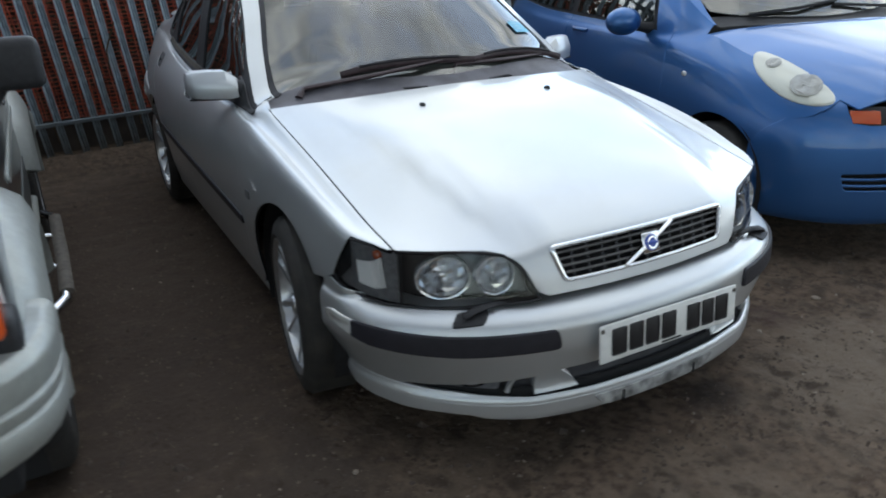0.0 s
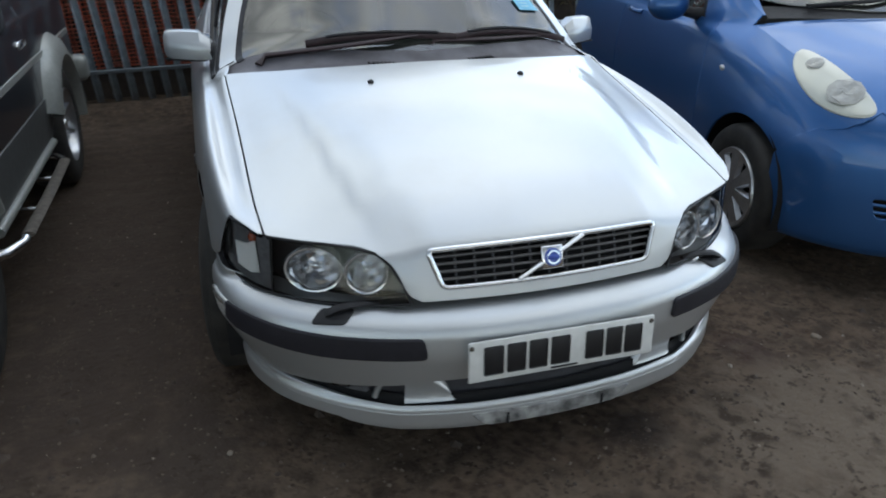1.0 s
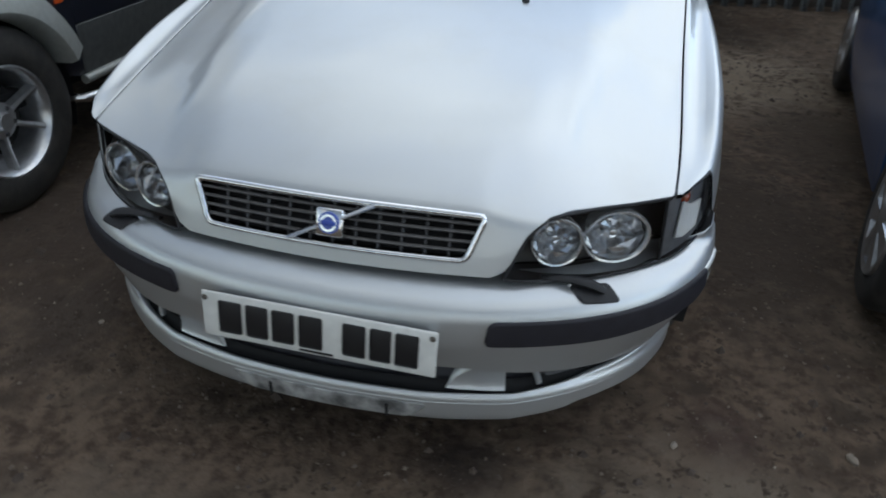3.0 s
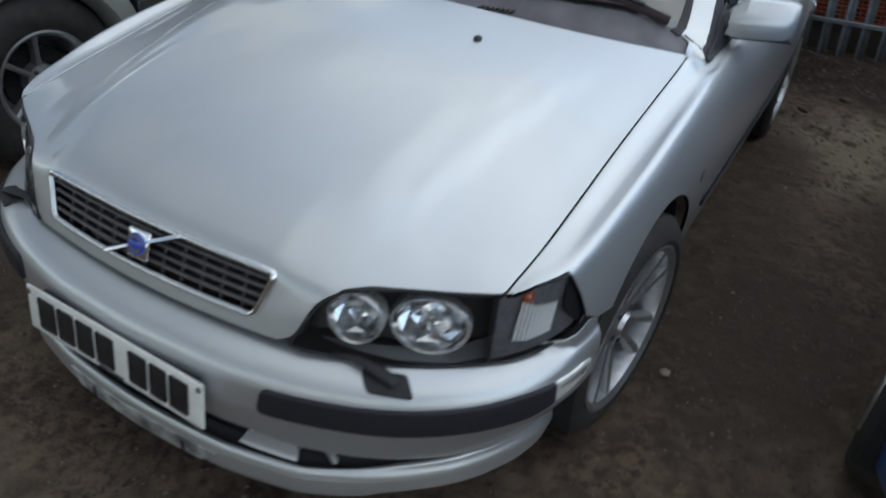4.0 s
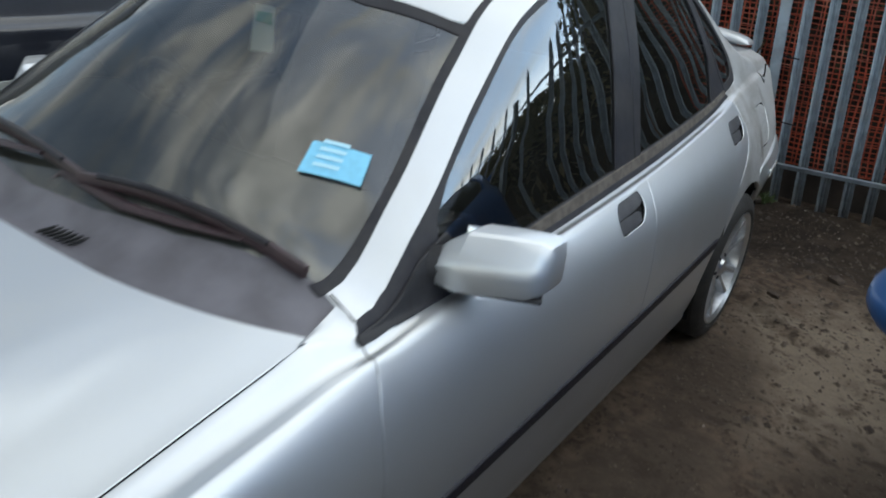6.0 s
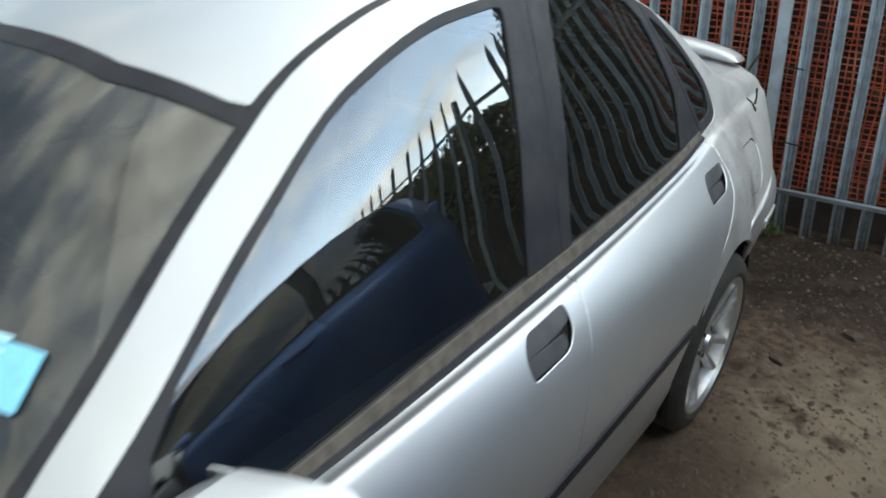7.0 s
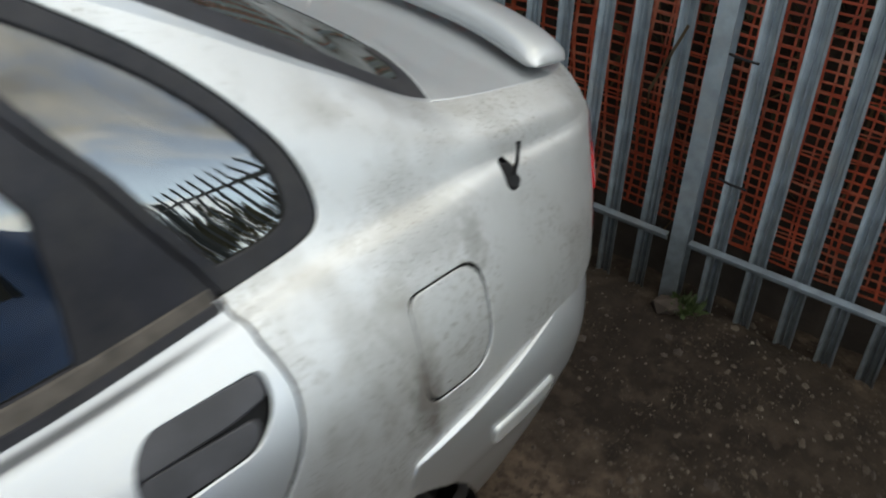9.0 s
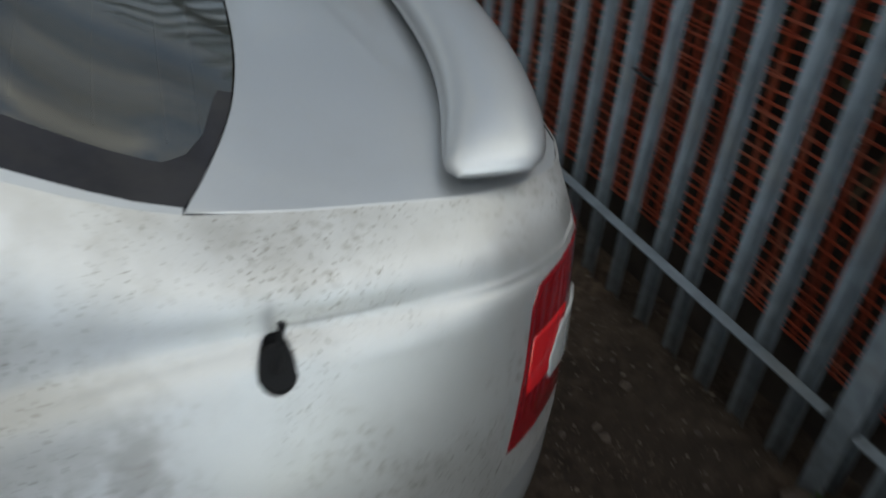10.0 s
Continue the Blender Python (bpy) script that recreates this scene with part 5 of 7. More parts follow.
for x0, w1, y1 in ((0.04, 0.87, 1.318), (-0.58, 0.20, 1.225)):
    pivot = Vector((x0 - 0.02, 1.215 + 0.09 * abs(x0) ** 1.5, 0.950 - 0.06 * abs(x0)))
    tip = Vector(over_screen(w1, y1, 0.018))
    wiper = part("wiper", tube([pivot, pivot + Vector((0.03, 0.02, 0.028)), pivot.lerp(tip, 0.40) + Vector((0, -0.034, 0.026)), pivot.lerp(tip, 0.62) + Vector((0, -0.026, 0.024)), pivot.lerp(tip, 0.80) + Vector((0, -0.006, 0.020))], [0.018, 0.016, 0.014, 0.011, 0.007], 8, flat=0.6), WIPER, saloon, "maroon-black wiper resting on the glass")
    blade = [Vector(over_screen(w1 - (w1 - (x0 / 0.74 + 0.14)) * (1 - f), (1.215 + 0.09 * abs(x0 / 0.72 + 0.14) ** 1.5) * (1 - f) + y1 * f, 0.012)) for f in np.linspace(0, 1, 9)]
    part("blade", tube(blade, 0.010, 6, flat=1.4), WIPER, wiper)
    part("blade_spine", tube([b + Vector((0, -0.006, 0.012)) for b in blade[1:-1]], 0.006, 6), TRIM, wiper)

# wheels
def wheel(parent, x, y, sg, radius=0.305, rim=0.236, width=0.195, spokes=10, steer=0.0):
    hub = part("wheel", lathe([(rim - 0.012, -0.5 * width), (rim + 0.012, -0.52 * width), (radius - 0.055, -0.52 * width), (radius - 0.018, -0.46 * width), (radius, -0.36 * width), (radius, 0.36 * width), (radius - 0.018, 0.46 * width), (radius - 0.055, 0.52 * width), (rim + 0.012, 0.52 * width), (rim - 0.004, 0.46 * width)], 48), RUBBER, parent, "alloy wheel with a worn tyre")
    hub.matrix_local = Matrix.Translation((x, y, radius - 0.006)) @ Matrix.Rotation(radians(steer), 4, "Z") @ Matrix.Rotation(radians(90 * sg), 4, "Y")
    part("barrel", lathe([(rim, 0.49 * width), (rim - 0.008, 0.50 * width), (rim - 0.022, 0.44 * width), (rim - 0.030, 0.2 * width), (rim - 0.035, -0.3 * width), (0.03, -0.32 * width)], 40), ALLOY, hub)
    part("brake_disc", lathe([(0.05, 0.02), (0.135, 0.02), (0.135, 0.0), (0.05, 0.0)], 28, closed=True), VOID, hub)
    part("hub_centre", lathe([(0, 0.40 * width), (0.030, 0.40 * width), (0.036, 0.34 * width), (0.066, 0.30 * width), (0.070, 0.1 * width)], 24), ALLOY, hub)
    for k in range(spokes):
        a = 2 * math.pi * k / spokes + (0.085 if k % 2 else -0.085)
        bm = bmesh.new()
        sec = [(0.050, 0.015, 0.30), (0.11, 0.0115, 0.35), (0.165, 0.0125, 0.40), (rim - 0.016, 0.017, 0.45)]
        rows = []
        for r, w, h in sec:
            rows.append([bm.verts.new((r, t * w, hh)) for t, hh in ((-1, h * width - 0.035), (-0.75, h * width - 0.004), (0, h * width), (0.75, h * width - 0.004), (1, h * width - 0.035))])
        for p, q in zip(rows, rows[1:]):
            for i in range(4):
                bm.faces.new((p[i], q[i], q[i + 1], p[i + 1]))
        bmesh.ops.recalc_face_normals(bm, faces=bm.faces)
        bmesh.ops.rotate(bm, matrix=Matrix.Rotation(a, 3, "Z"), verts=bm.verts)
        part("spoke", shade_smooth(bm, 25), ALLOY, hub)
    for k in range(5):
        a = 2 * math.pi * k / 5
        part("wheel_nut", lathe([(0, 0.33 * width), (0.008, 0.33 * width), (0.009, 0.28 * width)], 8, m=Matrix.Translation((0.05 * math.cos(a), 0.05 * math.sin(a), 0.004))), DASH, hub)
    return hub


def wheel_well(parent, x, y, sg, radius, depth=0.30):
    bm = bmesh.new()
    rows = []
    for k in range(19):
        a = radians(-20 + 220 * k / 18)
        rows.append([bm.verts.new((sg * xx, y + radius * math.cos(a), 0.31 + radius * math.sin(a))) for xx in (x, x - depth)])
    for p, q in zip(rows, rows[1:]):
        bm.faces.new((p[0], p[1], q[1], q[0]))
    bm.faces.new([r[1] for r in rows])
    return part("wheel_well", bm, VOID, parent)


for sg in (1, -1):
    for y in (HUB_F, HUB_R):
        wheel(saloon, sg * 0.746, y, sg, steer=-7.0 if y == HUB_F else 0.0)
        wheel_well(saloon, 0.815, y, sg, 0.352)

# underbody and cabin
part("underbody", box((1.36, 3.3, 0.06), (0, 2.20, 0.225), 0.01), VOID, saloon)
part("cabin_floor", box((1.40, 2.6, 0.04), (0, 2.45, 0.34)), DASH, saloon)
part("bulkhead", box((1.36, 0.04, 0.42), (0, 1.30, 0.60)), VOID, saloon)
part("parcel_shelf", box((1.14, 0.42, 0.03), (0, 3.60, 0.985), 0.008), DASH, saloon)
bm = bmesh.new()
rows = []
for x in np.linspace(-0.66, 0.66, 15):
    hump = 0.03 if x < -0.1 else 0.0
    rows.append([bm.verts.new((x, 1.30 + 0.1 * (abs(x) / 0.66) ** 2 + dy, z + hump * h)) for dy, z, h in ((-0.06, 0.90, 0), (0.10, 0.935, 0.2), (0.26, 0.945, 1), (0.36, 0.93, 1), (0.40, 0.87, 1), (0.38, 0.70, 0), (0.42, 0.58, 0))])
for p, q in zip(rows, rows[1:]):
    for i in range(6):
        bm.faces.new((p[i], q[i], q[i + 1], p[i + 1]))
part("dashboard", shade_smooth(bm, 60), DASH, saloon)
wheel_m = Matrix.Translation((-0.36, 1.80, 0.90)) @ Matrix.Rotation(radians(-62), 4, "X")
steering = part("steering_wheel", lathe([(0.185 + 0.015 * math.cos(a), 0.015 * math.sin(a)) for a in np.linspace(0, 2 * math.pi, 8, endpoint=False)], 32, m=wheel_m, closed=True), DASH, saloon)
part("steering_boss", lathe([(0, 0.03), (0.07, 0.025), (0.085, -0.03)], 16, m=wheel_m), DASH, steering)
for a in (0.2, math.pi - 0.2, -math.pi / 2):
    part("steering_spoke", tube([wheel_m @ Vector((0.06 * math.cos(a), 0.06 * math.sin(a), 0)), wheel_m @ Vector((0.18 * math.cos(a), 0.18 * math.sin(a), 0))], 0.016, 6), DASH, steering)


def seat(x, y):
    s = part("seat", box((0.50, 0.50, 0.16), (x, y, 0.55), 0.05, 3), CLOTH, saloon)
    b = part("seat_back", box((0.48, 0.13, 0.62), (0, 0, 0), 0.05, 3, m=Matrix.Translation((x, y + 0.30, 0.84)) @ Matrix.Rotation(radians(-16), 4, "X")), CLOTH, s)
    part("headrest", box((0.26, 0.09, 0.17), (0, 0, 0), 0.035, 3, m=Matrix.Translation((x, y + 0.41, 1.215)) @ Matrix.Rotation(radians(-10), 4, "X")), CLOTH, b)


seat(-0.36, 2.10)
seat(0.36, 2.10)
bench = part("rear_bench", box((1.28, 0.50, 0.16), (0, 2.98, 0.55), 0.05, 3), CLOTH, saloon)
part("bench_back", box((1.26, 0.13, 0.58), (0, 0, 0), 0.05, 3, m=Matrix.Translation((0, 3.28, 0.82)) @ Matrix.Rotation(radians(-20), 4, "X")), CLOTH, bench)
for x in (-0.36, 0.36):
    part("rear_headrest", box((0.26, 0.08, 0.13), (x, 3.41, 1.10), 0.03, 3), CLOTH, bench)
for sg in (1, -1):
    part("door_card", box((0.03, 1.9, 0.55), (sg * 0.70, 2.38, 0.62), 0.01), DASH, saloon)
    for y in (2.47,):
        part("centre_pillar", box((0.05, 0.12, 0.50), (sg * 0.615, y, 1.10), 0.01, m=Matrix.Rotation(radians(-18 * sg), 4, "Y")), DASH, saloon)
part("headlining", patch([(-0.85, 2.0), (0.85, 2.0), (0.85, 3.12), (-0.85, 3.12)], top, (0.1, 0.08), rim=0, lift=-0.03), material("headlining_grey", (0.16, 0.16, 0.15), 0.9, var=0.1), saloon)
part("inside_mirror", box((0.23, 0.03, 0.065), (0.0, 1.83, 1.275), 0.012, 2), DASH, saloon)

# stickers on the windscreen
def on_top(u, v):
    """u: metres across, v: metres back."""
    x_rail = side(v, np.full(len(v), 7.0))[:, 0]
    return top(u / x_rail, v)


def sticker(corners, mat, name, label, lift=0.003):
    return part(name, patch(corners, on_top, (0.02, 0.02), rim=0.0, lift=lift), mat, windscreen, label)


PRINT = material("faded_print", (0.42, 0.68, 0.80), 0.6)
st = sticker([(0.484, 1.436), (0.591, 1.487), (0.568, 1.540), (0.467, 1.492)], STICKER, "sticker", "pale blue paper sticker")
for k in range(4):
    a, b = 0.499 - 0.0045 * k, 1.4585 + 0.0135 * k
    part("print_line", patch([(a, b), (a + 0.045, b + 0.0215), (a + 0.0425, b + 0.0275), (a - 0.0025, b + 0.006)], on_top, (0.02, 0.02), rim=0.0, lift=0.005), PRINT, st)
tag = sticker([(0.165, 1.585), (0.22, 1.60), (0.11, 1.705), (0.045, 1.70)], PAPER, "paper_tag", "white and green paper tag", -0.02)
part("print_block", patch([(0.10, 1.655), (0.155, 1.655), (0.125, 1.685), (0.075, 1.68)], on_top, (0.02, 0.02), rim=0.0, lift=-0.018), GREEN, tag)


# ---- ground ----
def hump(x, y):
    h = 0.020 * noise.noise(Vector((x * 0.9, y * 0.9, 0.3))) + 0.012 * noise.noise(Vector((x * 3.1, y * 3.1, 1.7))) + 0.009 * noise.noise(Vector((x * 9, y * 9, 4.1))) + 0.004 * noise.noise(Vector((x * 23, y * 23, 2.2)))
    if 0.5 < x < 2.8 and 2.6 < y < 5.4:
        churned = min(1, (x - 0.5) / 0.3) * min(1, (y - 2.6) / 0.5)
        h += churned * (0.012 * noise.noise(Vector((x * 7, y * 7, 9.3))) + 0.007 * noise.noise(Vector((x * 17, y * 17, 6.1))))
        off = (x - 0.8) * 0.60 + (y - 3.82) * 0.80 + 0.03 * noise.noise(Vector((x * 6, y * 6, 3.3)))
        h += churned * (0.010 * math.exp(-((off - 0.06) / 0.035) ** 2) - 0.020 * math.exp(-(off / 0.028) ** 2))
    near = 5.06 + (x - 0.5) * 0.158 - y
    rise = min(1.0, max(0.0, 1 - near / 0.55))
    return h - 0.008 + 0.085 * rise * rise * (3 - 2 * rise) * (1 if abs(x) < 8 and y < 8 else 0)


near_x, near_y = np.arange(-2.6, 3.6, 0.032), np.arange(-1.2, 6.0, 0.032)
far = np.array([0.15, 0.4, 0.9, 2.0, 5.0, 12.0, 40.0, 150.0, 600.0, 2500.0])
gx = np.r_[near_x[0] - far[::-1], near_x, near_x[-1] + far]
gy = np.r_[near_y[0] - far[::-1], near_y, near_y[-1] + far]
verts = [(x, y, hump(x, y) if abs(x) < 60 and abs(y) < 60 else -0.008) for x in gx for y in gy]
ny = len(gy)
faces = [(i * ny + j, (i + 1) * ny + j, (i + 1) * ny + j + 1, i * ny + j + 1) for i in range(len(gx) - 1) for j in range(ny - 1)]
DIRT = material("trodden_earth", (0.120, 0.088, 0.063), 0.95, var=0.5, var_scale=26, var_colour=(0.052, 0.036, 0.026), bump=1.0, bump_scale=38,
                patch_scale=1.6, patch_colour=(0.135, 0.104, 0.076), patch_low=0.48, patch_high=0.72, specular=0.2)
# dark ones under the front bumper and between the cars paint shade there
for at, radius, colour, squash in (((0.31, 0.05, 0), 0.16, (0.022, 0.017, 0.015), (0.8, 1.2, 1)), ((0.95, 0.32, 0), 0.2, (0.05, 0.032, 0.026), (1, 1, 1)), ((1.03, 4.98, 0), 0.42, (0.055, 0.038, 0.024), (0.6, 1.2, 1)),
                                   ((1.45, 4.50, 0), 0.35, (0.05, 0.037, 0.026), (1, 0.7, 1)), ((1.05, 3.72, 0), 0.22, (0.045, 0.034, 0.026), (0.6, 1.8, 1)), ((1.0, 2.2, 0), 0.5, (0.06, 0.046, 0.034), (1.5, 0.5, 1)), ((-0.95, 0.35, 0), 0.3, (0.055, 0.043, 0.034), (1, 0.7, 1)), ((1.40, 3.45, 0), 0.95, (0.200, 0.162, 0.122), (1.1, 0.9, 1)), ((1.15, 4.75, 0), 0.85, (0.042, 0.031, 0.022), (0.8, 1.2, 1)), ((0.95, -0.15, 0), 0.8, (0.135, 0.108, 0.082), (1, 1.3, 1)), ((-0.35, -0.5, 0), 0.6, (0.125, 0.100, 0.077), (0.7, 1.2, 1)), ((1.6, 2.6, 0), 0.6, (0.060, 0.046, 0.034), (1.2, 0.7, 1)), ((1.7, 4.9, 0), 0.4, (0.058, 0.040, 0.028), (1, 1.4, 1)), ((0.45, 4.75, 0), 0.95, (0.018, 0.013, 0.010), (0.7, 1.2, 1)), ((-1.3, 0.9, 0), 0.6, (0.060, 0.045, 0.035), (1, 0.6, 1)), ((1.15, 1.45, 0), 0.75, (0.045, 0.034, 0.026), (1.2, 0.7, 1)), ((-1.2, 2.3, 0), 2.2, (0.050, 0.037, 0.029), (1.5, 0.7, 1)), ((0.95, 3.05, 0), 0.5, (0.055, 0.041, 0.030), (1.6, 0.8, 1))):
    add_stain_or_shade(DIRT, at, radius, colour, 9.0, squash, 0.85)
add_specks(DIRT, (0.050, 0.037, 0.027), 13.0, 0.50, 0.64, 2.6, 0.42, 0.58)
add_specks(DIRT, (0.040, 0.029, 0.021), 45.0, 0.55, 0.66, 5.0, 0.42, 0.60)
add_specks(DIRT, (0.100, 0.078, 0.057), 95.0, 0.60, 0.70, 6.0, 0.44, 0.62)
tagged(part("ground", mesh_of("ground", verts, faces), DIRT), "trodden brown earth with grit, damp patches and painted shade", "ground", kind="structure")

# grit and small stones
rng = random.Random(7)


def stone(bm, x, y, size, flat=0.6):
    z = hump(x, y)
    made = bmesh.ops.create_icosphere(bm, subdivisions=1, radius=size)["verts"]
    turn = Matrix.Rotation(rng.uniform(0, 6.28), 3, "Z")
    sx, sy = rng.uniform(0.7, 1.3), rng.uniform(0.6, 1.1)
    for v in made:
        v.co = turn @ Vector((v.co.x * sx, v.co.y * sy, v.co.z * flat)) * rng.uniform(0.8, 1.15)
        v.co += Vector((x, y, z + size * 0.25))


def grit_field(name, count, lo, hi, mat, label, area=(-1.7, 2.6, -0.9, 5.3)):
    verts, faces = [], []
    base = [(1, 0, 0), (0.3, 0.9, 0), (-0.8, 0.55, 0), (-0.75, -0.6, 0), (0.35, -0.9, 0), (0.1, 0.05, 0.8)]
    for _ in range(count):
        x, y = rng.uniform(*area[:2]), rng.uniform(*area[2:])
        size = lo * (hi / lo) ** (rng.random() ** 2.2)
        a, at = rng.uniform(0, 6.28), len(verts)
        z = hump(x, y) - size * 0.1
        ca, sa = math.cos(a), math.sin(a)
        for bx, by, bz in base:
            bx, by, bz = bx * rng.uniform(0.7, 1.2), by * rng.uniform(0.6, 1.1), bz * rng.uniform(0.5, 1.0)
            verts.append((x + size * (bx * ca - by * sa), y + size * (bx * sa + by * ca), z + size * (bz + (0.15 if bz else 0))))
        faces += [(at + i, at + (i + 1) % 5, at + 5) for i in range(5)]
    return tagged(part(name, mesh_of(name, verts, faces, smooth=False), mat), label, "gravel", kind="stuff")


GRIT = material("grey_grit", (0.125, 0.100, 0.076), 0.9, var=0.6, var_scale=9, var_colour=(0.07, 0.05, 0.038))
PALE = material("pale_chips", (0.20, 0.175, 0.145), 0.85, var=0.4, var_scale=11, var_colour=(0.24, 0.20, 0.16))
LOAM = material("brown_crumbs", (0.098, 0.076, 0.056), 0.95, var=0.5, var_scale=13, var_colour=(0.060, 0.045, 0.034))
CLOD = material("dark_clods", (0.075, 0.056, 0.044), 0.95, var=0.4, var_scale=15)
grit_field("grit", 9500, 0.0025, 0.010, GRIT, "fine grey grit strewn over the earth")
grit_field("pale_chips", 240, 0.003, 0.011, PALE, "pale stone chips scattered over the earth")
grit_field("earth_clods", 1500, 0.006, 0.026, CLOD, "dark clods of trodden earth")
grit_field("fence_chips", 220, 0.0015, 0.0045, PALE, "pale stone chips along the foot of the fence", (-0.1, 2.4, 4.1, 5.25))
grit_field("loose_clods", 1700, 0.005, 0.020, LOAM, "loose crumbs of brown earth", (0.75, 2.5, 2.9, 5.2))
for x, y, size, mat, label in ((0.925, 1.10, 0.022, PALE, "white stone chip beside the front wheel"), (0.55, 5.00, 0.05, CLOD, "round dark stone near the fence"), (1.26, 0.33, 0.018, PALE, "pale stone lying on the earth"),
                               (0.82, 0.26, 0.012, PALE, "small pale stone on the earth"), (1.15, 4.35, 0.045, CLOD, "dark stone half sunk in the earth"), (-0.85, 0.31, 0.012, PALE, "small pale stone on the earth"), (0.95, 3.95, 0.03, CLOD, "dark lump beside the rear wheel")):
    bm = bmesh.new()
    stone(bm, x, y, size)
    tagged(part("stone", bm, mat), label, "stone", "loose stones")

# ---- palisade fence ----
FENCE_AT = pose(0.5, 5.06, 0, 0, 0, 9.0)
PALE_TOP = 2.30


def pale_mesh(top_z, width=0.052):
    """A W-section steel pale with a pointed head."""
    sec = [(-0.5, -0.004), (-0.36, -0.002), (-0.24, 0.010), (-0.10, 0.012), (0.0, 0.002), (0.10, 0.012), (0.24, 0.010), (0.36, -0.002), (0.5, -0.004)]
    bm = bmesh.new()
    low = [bm.verts.new((a * width, b, -0.05)) for a, b in sec]
    high = [bm.verts.new((a * width, b, top_z - 0.075)) for a, b in sec]
    for i in range(8):
        bm.faces.new((low[i], low[i + 1], high[i + 1], high[i]))
    peak = bm.verts.new((0.004, 0.006, top_z))
    for i in range(8):
        bm.faces.new((high[i], high[i + 1], peak))
    bm.normal_update()
    bmesh.ops.solidify(bm, geom=bm.faces[:], thickness=0.0025)
    bm.normal_update()
    me = bpy.data.meshes.new("pale")
    bm.to_mesh(me)
    bm.free()
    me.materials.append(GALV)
    return me


# pales and posts go darker and browner towards the foot
add_stain_or_shade(GALV, (0, 0, 0), 0.90, (0.046, 0.040, 0.031), 30.0, (1, 1, 1), 0.95, 0.15)
fence = thing("palisade_fence", "galvanised steel palisade fence with pointed pales", "fence", at=FENCE_AT)
# the yard slopes, and the fence stands plumb: its pales lean by 5 degrees against the ground
LEAN = math.tan(radians(5.1))
PITCH, POST_PITCH = 0.1255, 2.75
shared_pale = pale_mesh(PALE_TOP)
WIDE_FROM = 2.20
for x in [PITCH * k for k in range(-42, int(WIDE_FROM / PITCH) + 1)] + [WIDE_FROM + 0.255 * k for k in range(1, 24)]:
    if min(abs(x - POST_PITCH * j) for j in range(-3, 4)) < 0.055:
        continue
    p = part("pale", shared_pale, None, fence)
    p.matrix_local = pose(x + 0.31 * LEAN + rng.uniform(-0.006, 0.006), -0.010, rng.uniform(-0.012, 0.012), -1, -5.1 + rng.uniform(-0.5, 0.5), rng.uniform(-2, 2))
post = bmesh.new()
half = [(0.0275, -0.038), (0.0275, -0.032), (0.003, -0.032), (0.003, 0.032), (0.0275, 0.032), (0.0275, 0.038)]
section = half + [(-x, y) for x, y in half[::-1]]
foot, head = ([post.verts.new((x, y, z)) for x, y in section] for z in (-0.04, 2.16))
for i in range(12):
    j = (i + 1) % 12
    post.faces.new((foot[i], foot[j], head[j], head[i]))
post.faces.new(head)
bmesh.ops.recalc_face_normals(post, faces=post.faces)
post_me = bpy.data.meshes.new("post")
post.to_mesh(post_me)
post.free()
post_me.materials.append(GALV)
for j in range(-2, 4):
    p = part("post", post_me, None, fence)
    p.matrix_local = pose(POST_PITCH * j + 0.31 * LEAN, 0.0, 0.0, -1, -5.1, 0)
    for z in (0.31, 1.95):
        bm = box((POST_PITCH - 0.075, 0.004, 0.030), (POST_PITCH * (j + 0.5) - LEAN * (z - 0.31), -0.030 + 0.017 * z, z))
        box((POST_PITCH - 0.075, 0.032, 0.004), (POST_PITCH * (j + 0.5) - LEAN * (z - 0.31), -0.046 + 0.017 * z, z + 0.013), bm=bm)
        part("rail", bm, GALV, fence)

# orange safety net behind the fence
net_verts, net_faces = [], []


def strand(p, q, w, t=0.0015):
    p, q = Vector(p), Vector(q)
    d = (q - p).normalized()
    up = d.cross(Vector((0, 1, 0))).normalized() * w / 2
    nn = Vector((0, t, 0))
    at = len(net_verts)
    for e in (p, q):
        net_verts.extend([tuple(e + up - nn), tuple(e - up - nn), tuple(e - up + nn), tuple(e + up + nn)])
    for i in range(4):
        j = (i + 1) % 4
        net_faces.append((at + i, at + j, at + 4 + j, at + 4 + i))


NX, NZ = 0.062, 0.030


def net_point(i, j, layer=0):
    x, z = -4.2 + NX * i, 0.33 + NZ * j
    a = 31.0 * layer
    return (x - LEAN * (z - 0.31) + 0.022 * noise.noise(Vector((x * 2.2, z * 3.0, 2 + a))) + 0.03 * layer, 0.062 + 0.055 * layer + 0.022 * noise.noise(Vector((x * 2.1, z * 2.3, 5 + a))), z + 0.040 * noise.noise(Vector((x * 1.3, z * 0.9, 8 + a))) + 0.008 * noise.noise(Vector((x * 7, z * 7, 4 + a))) - 0.012 * layer)


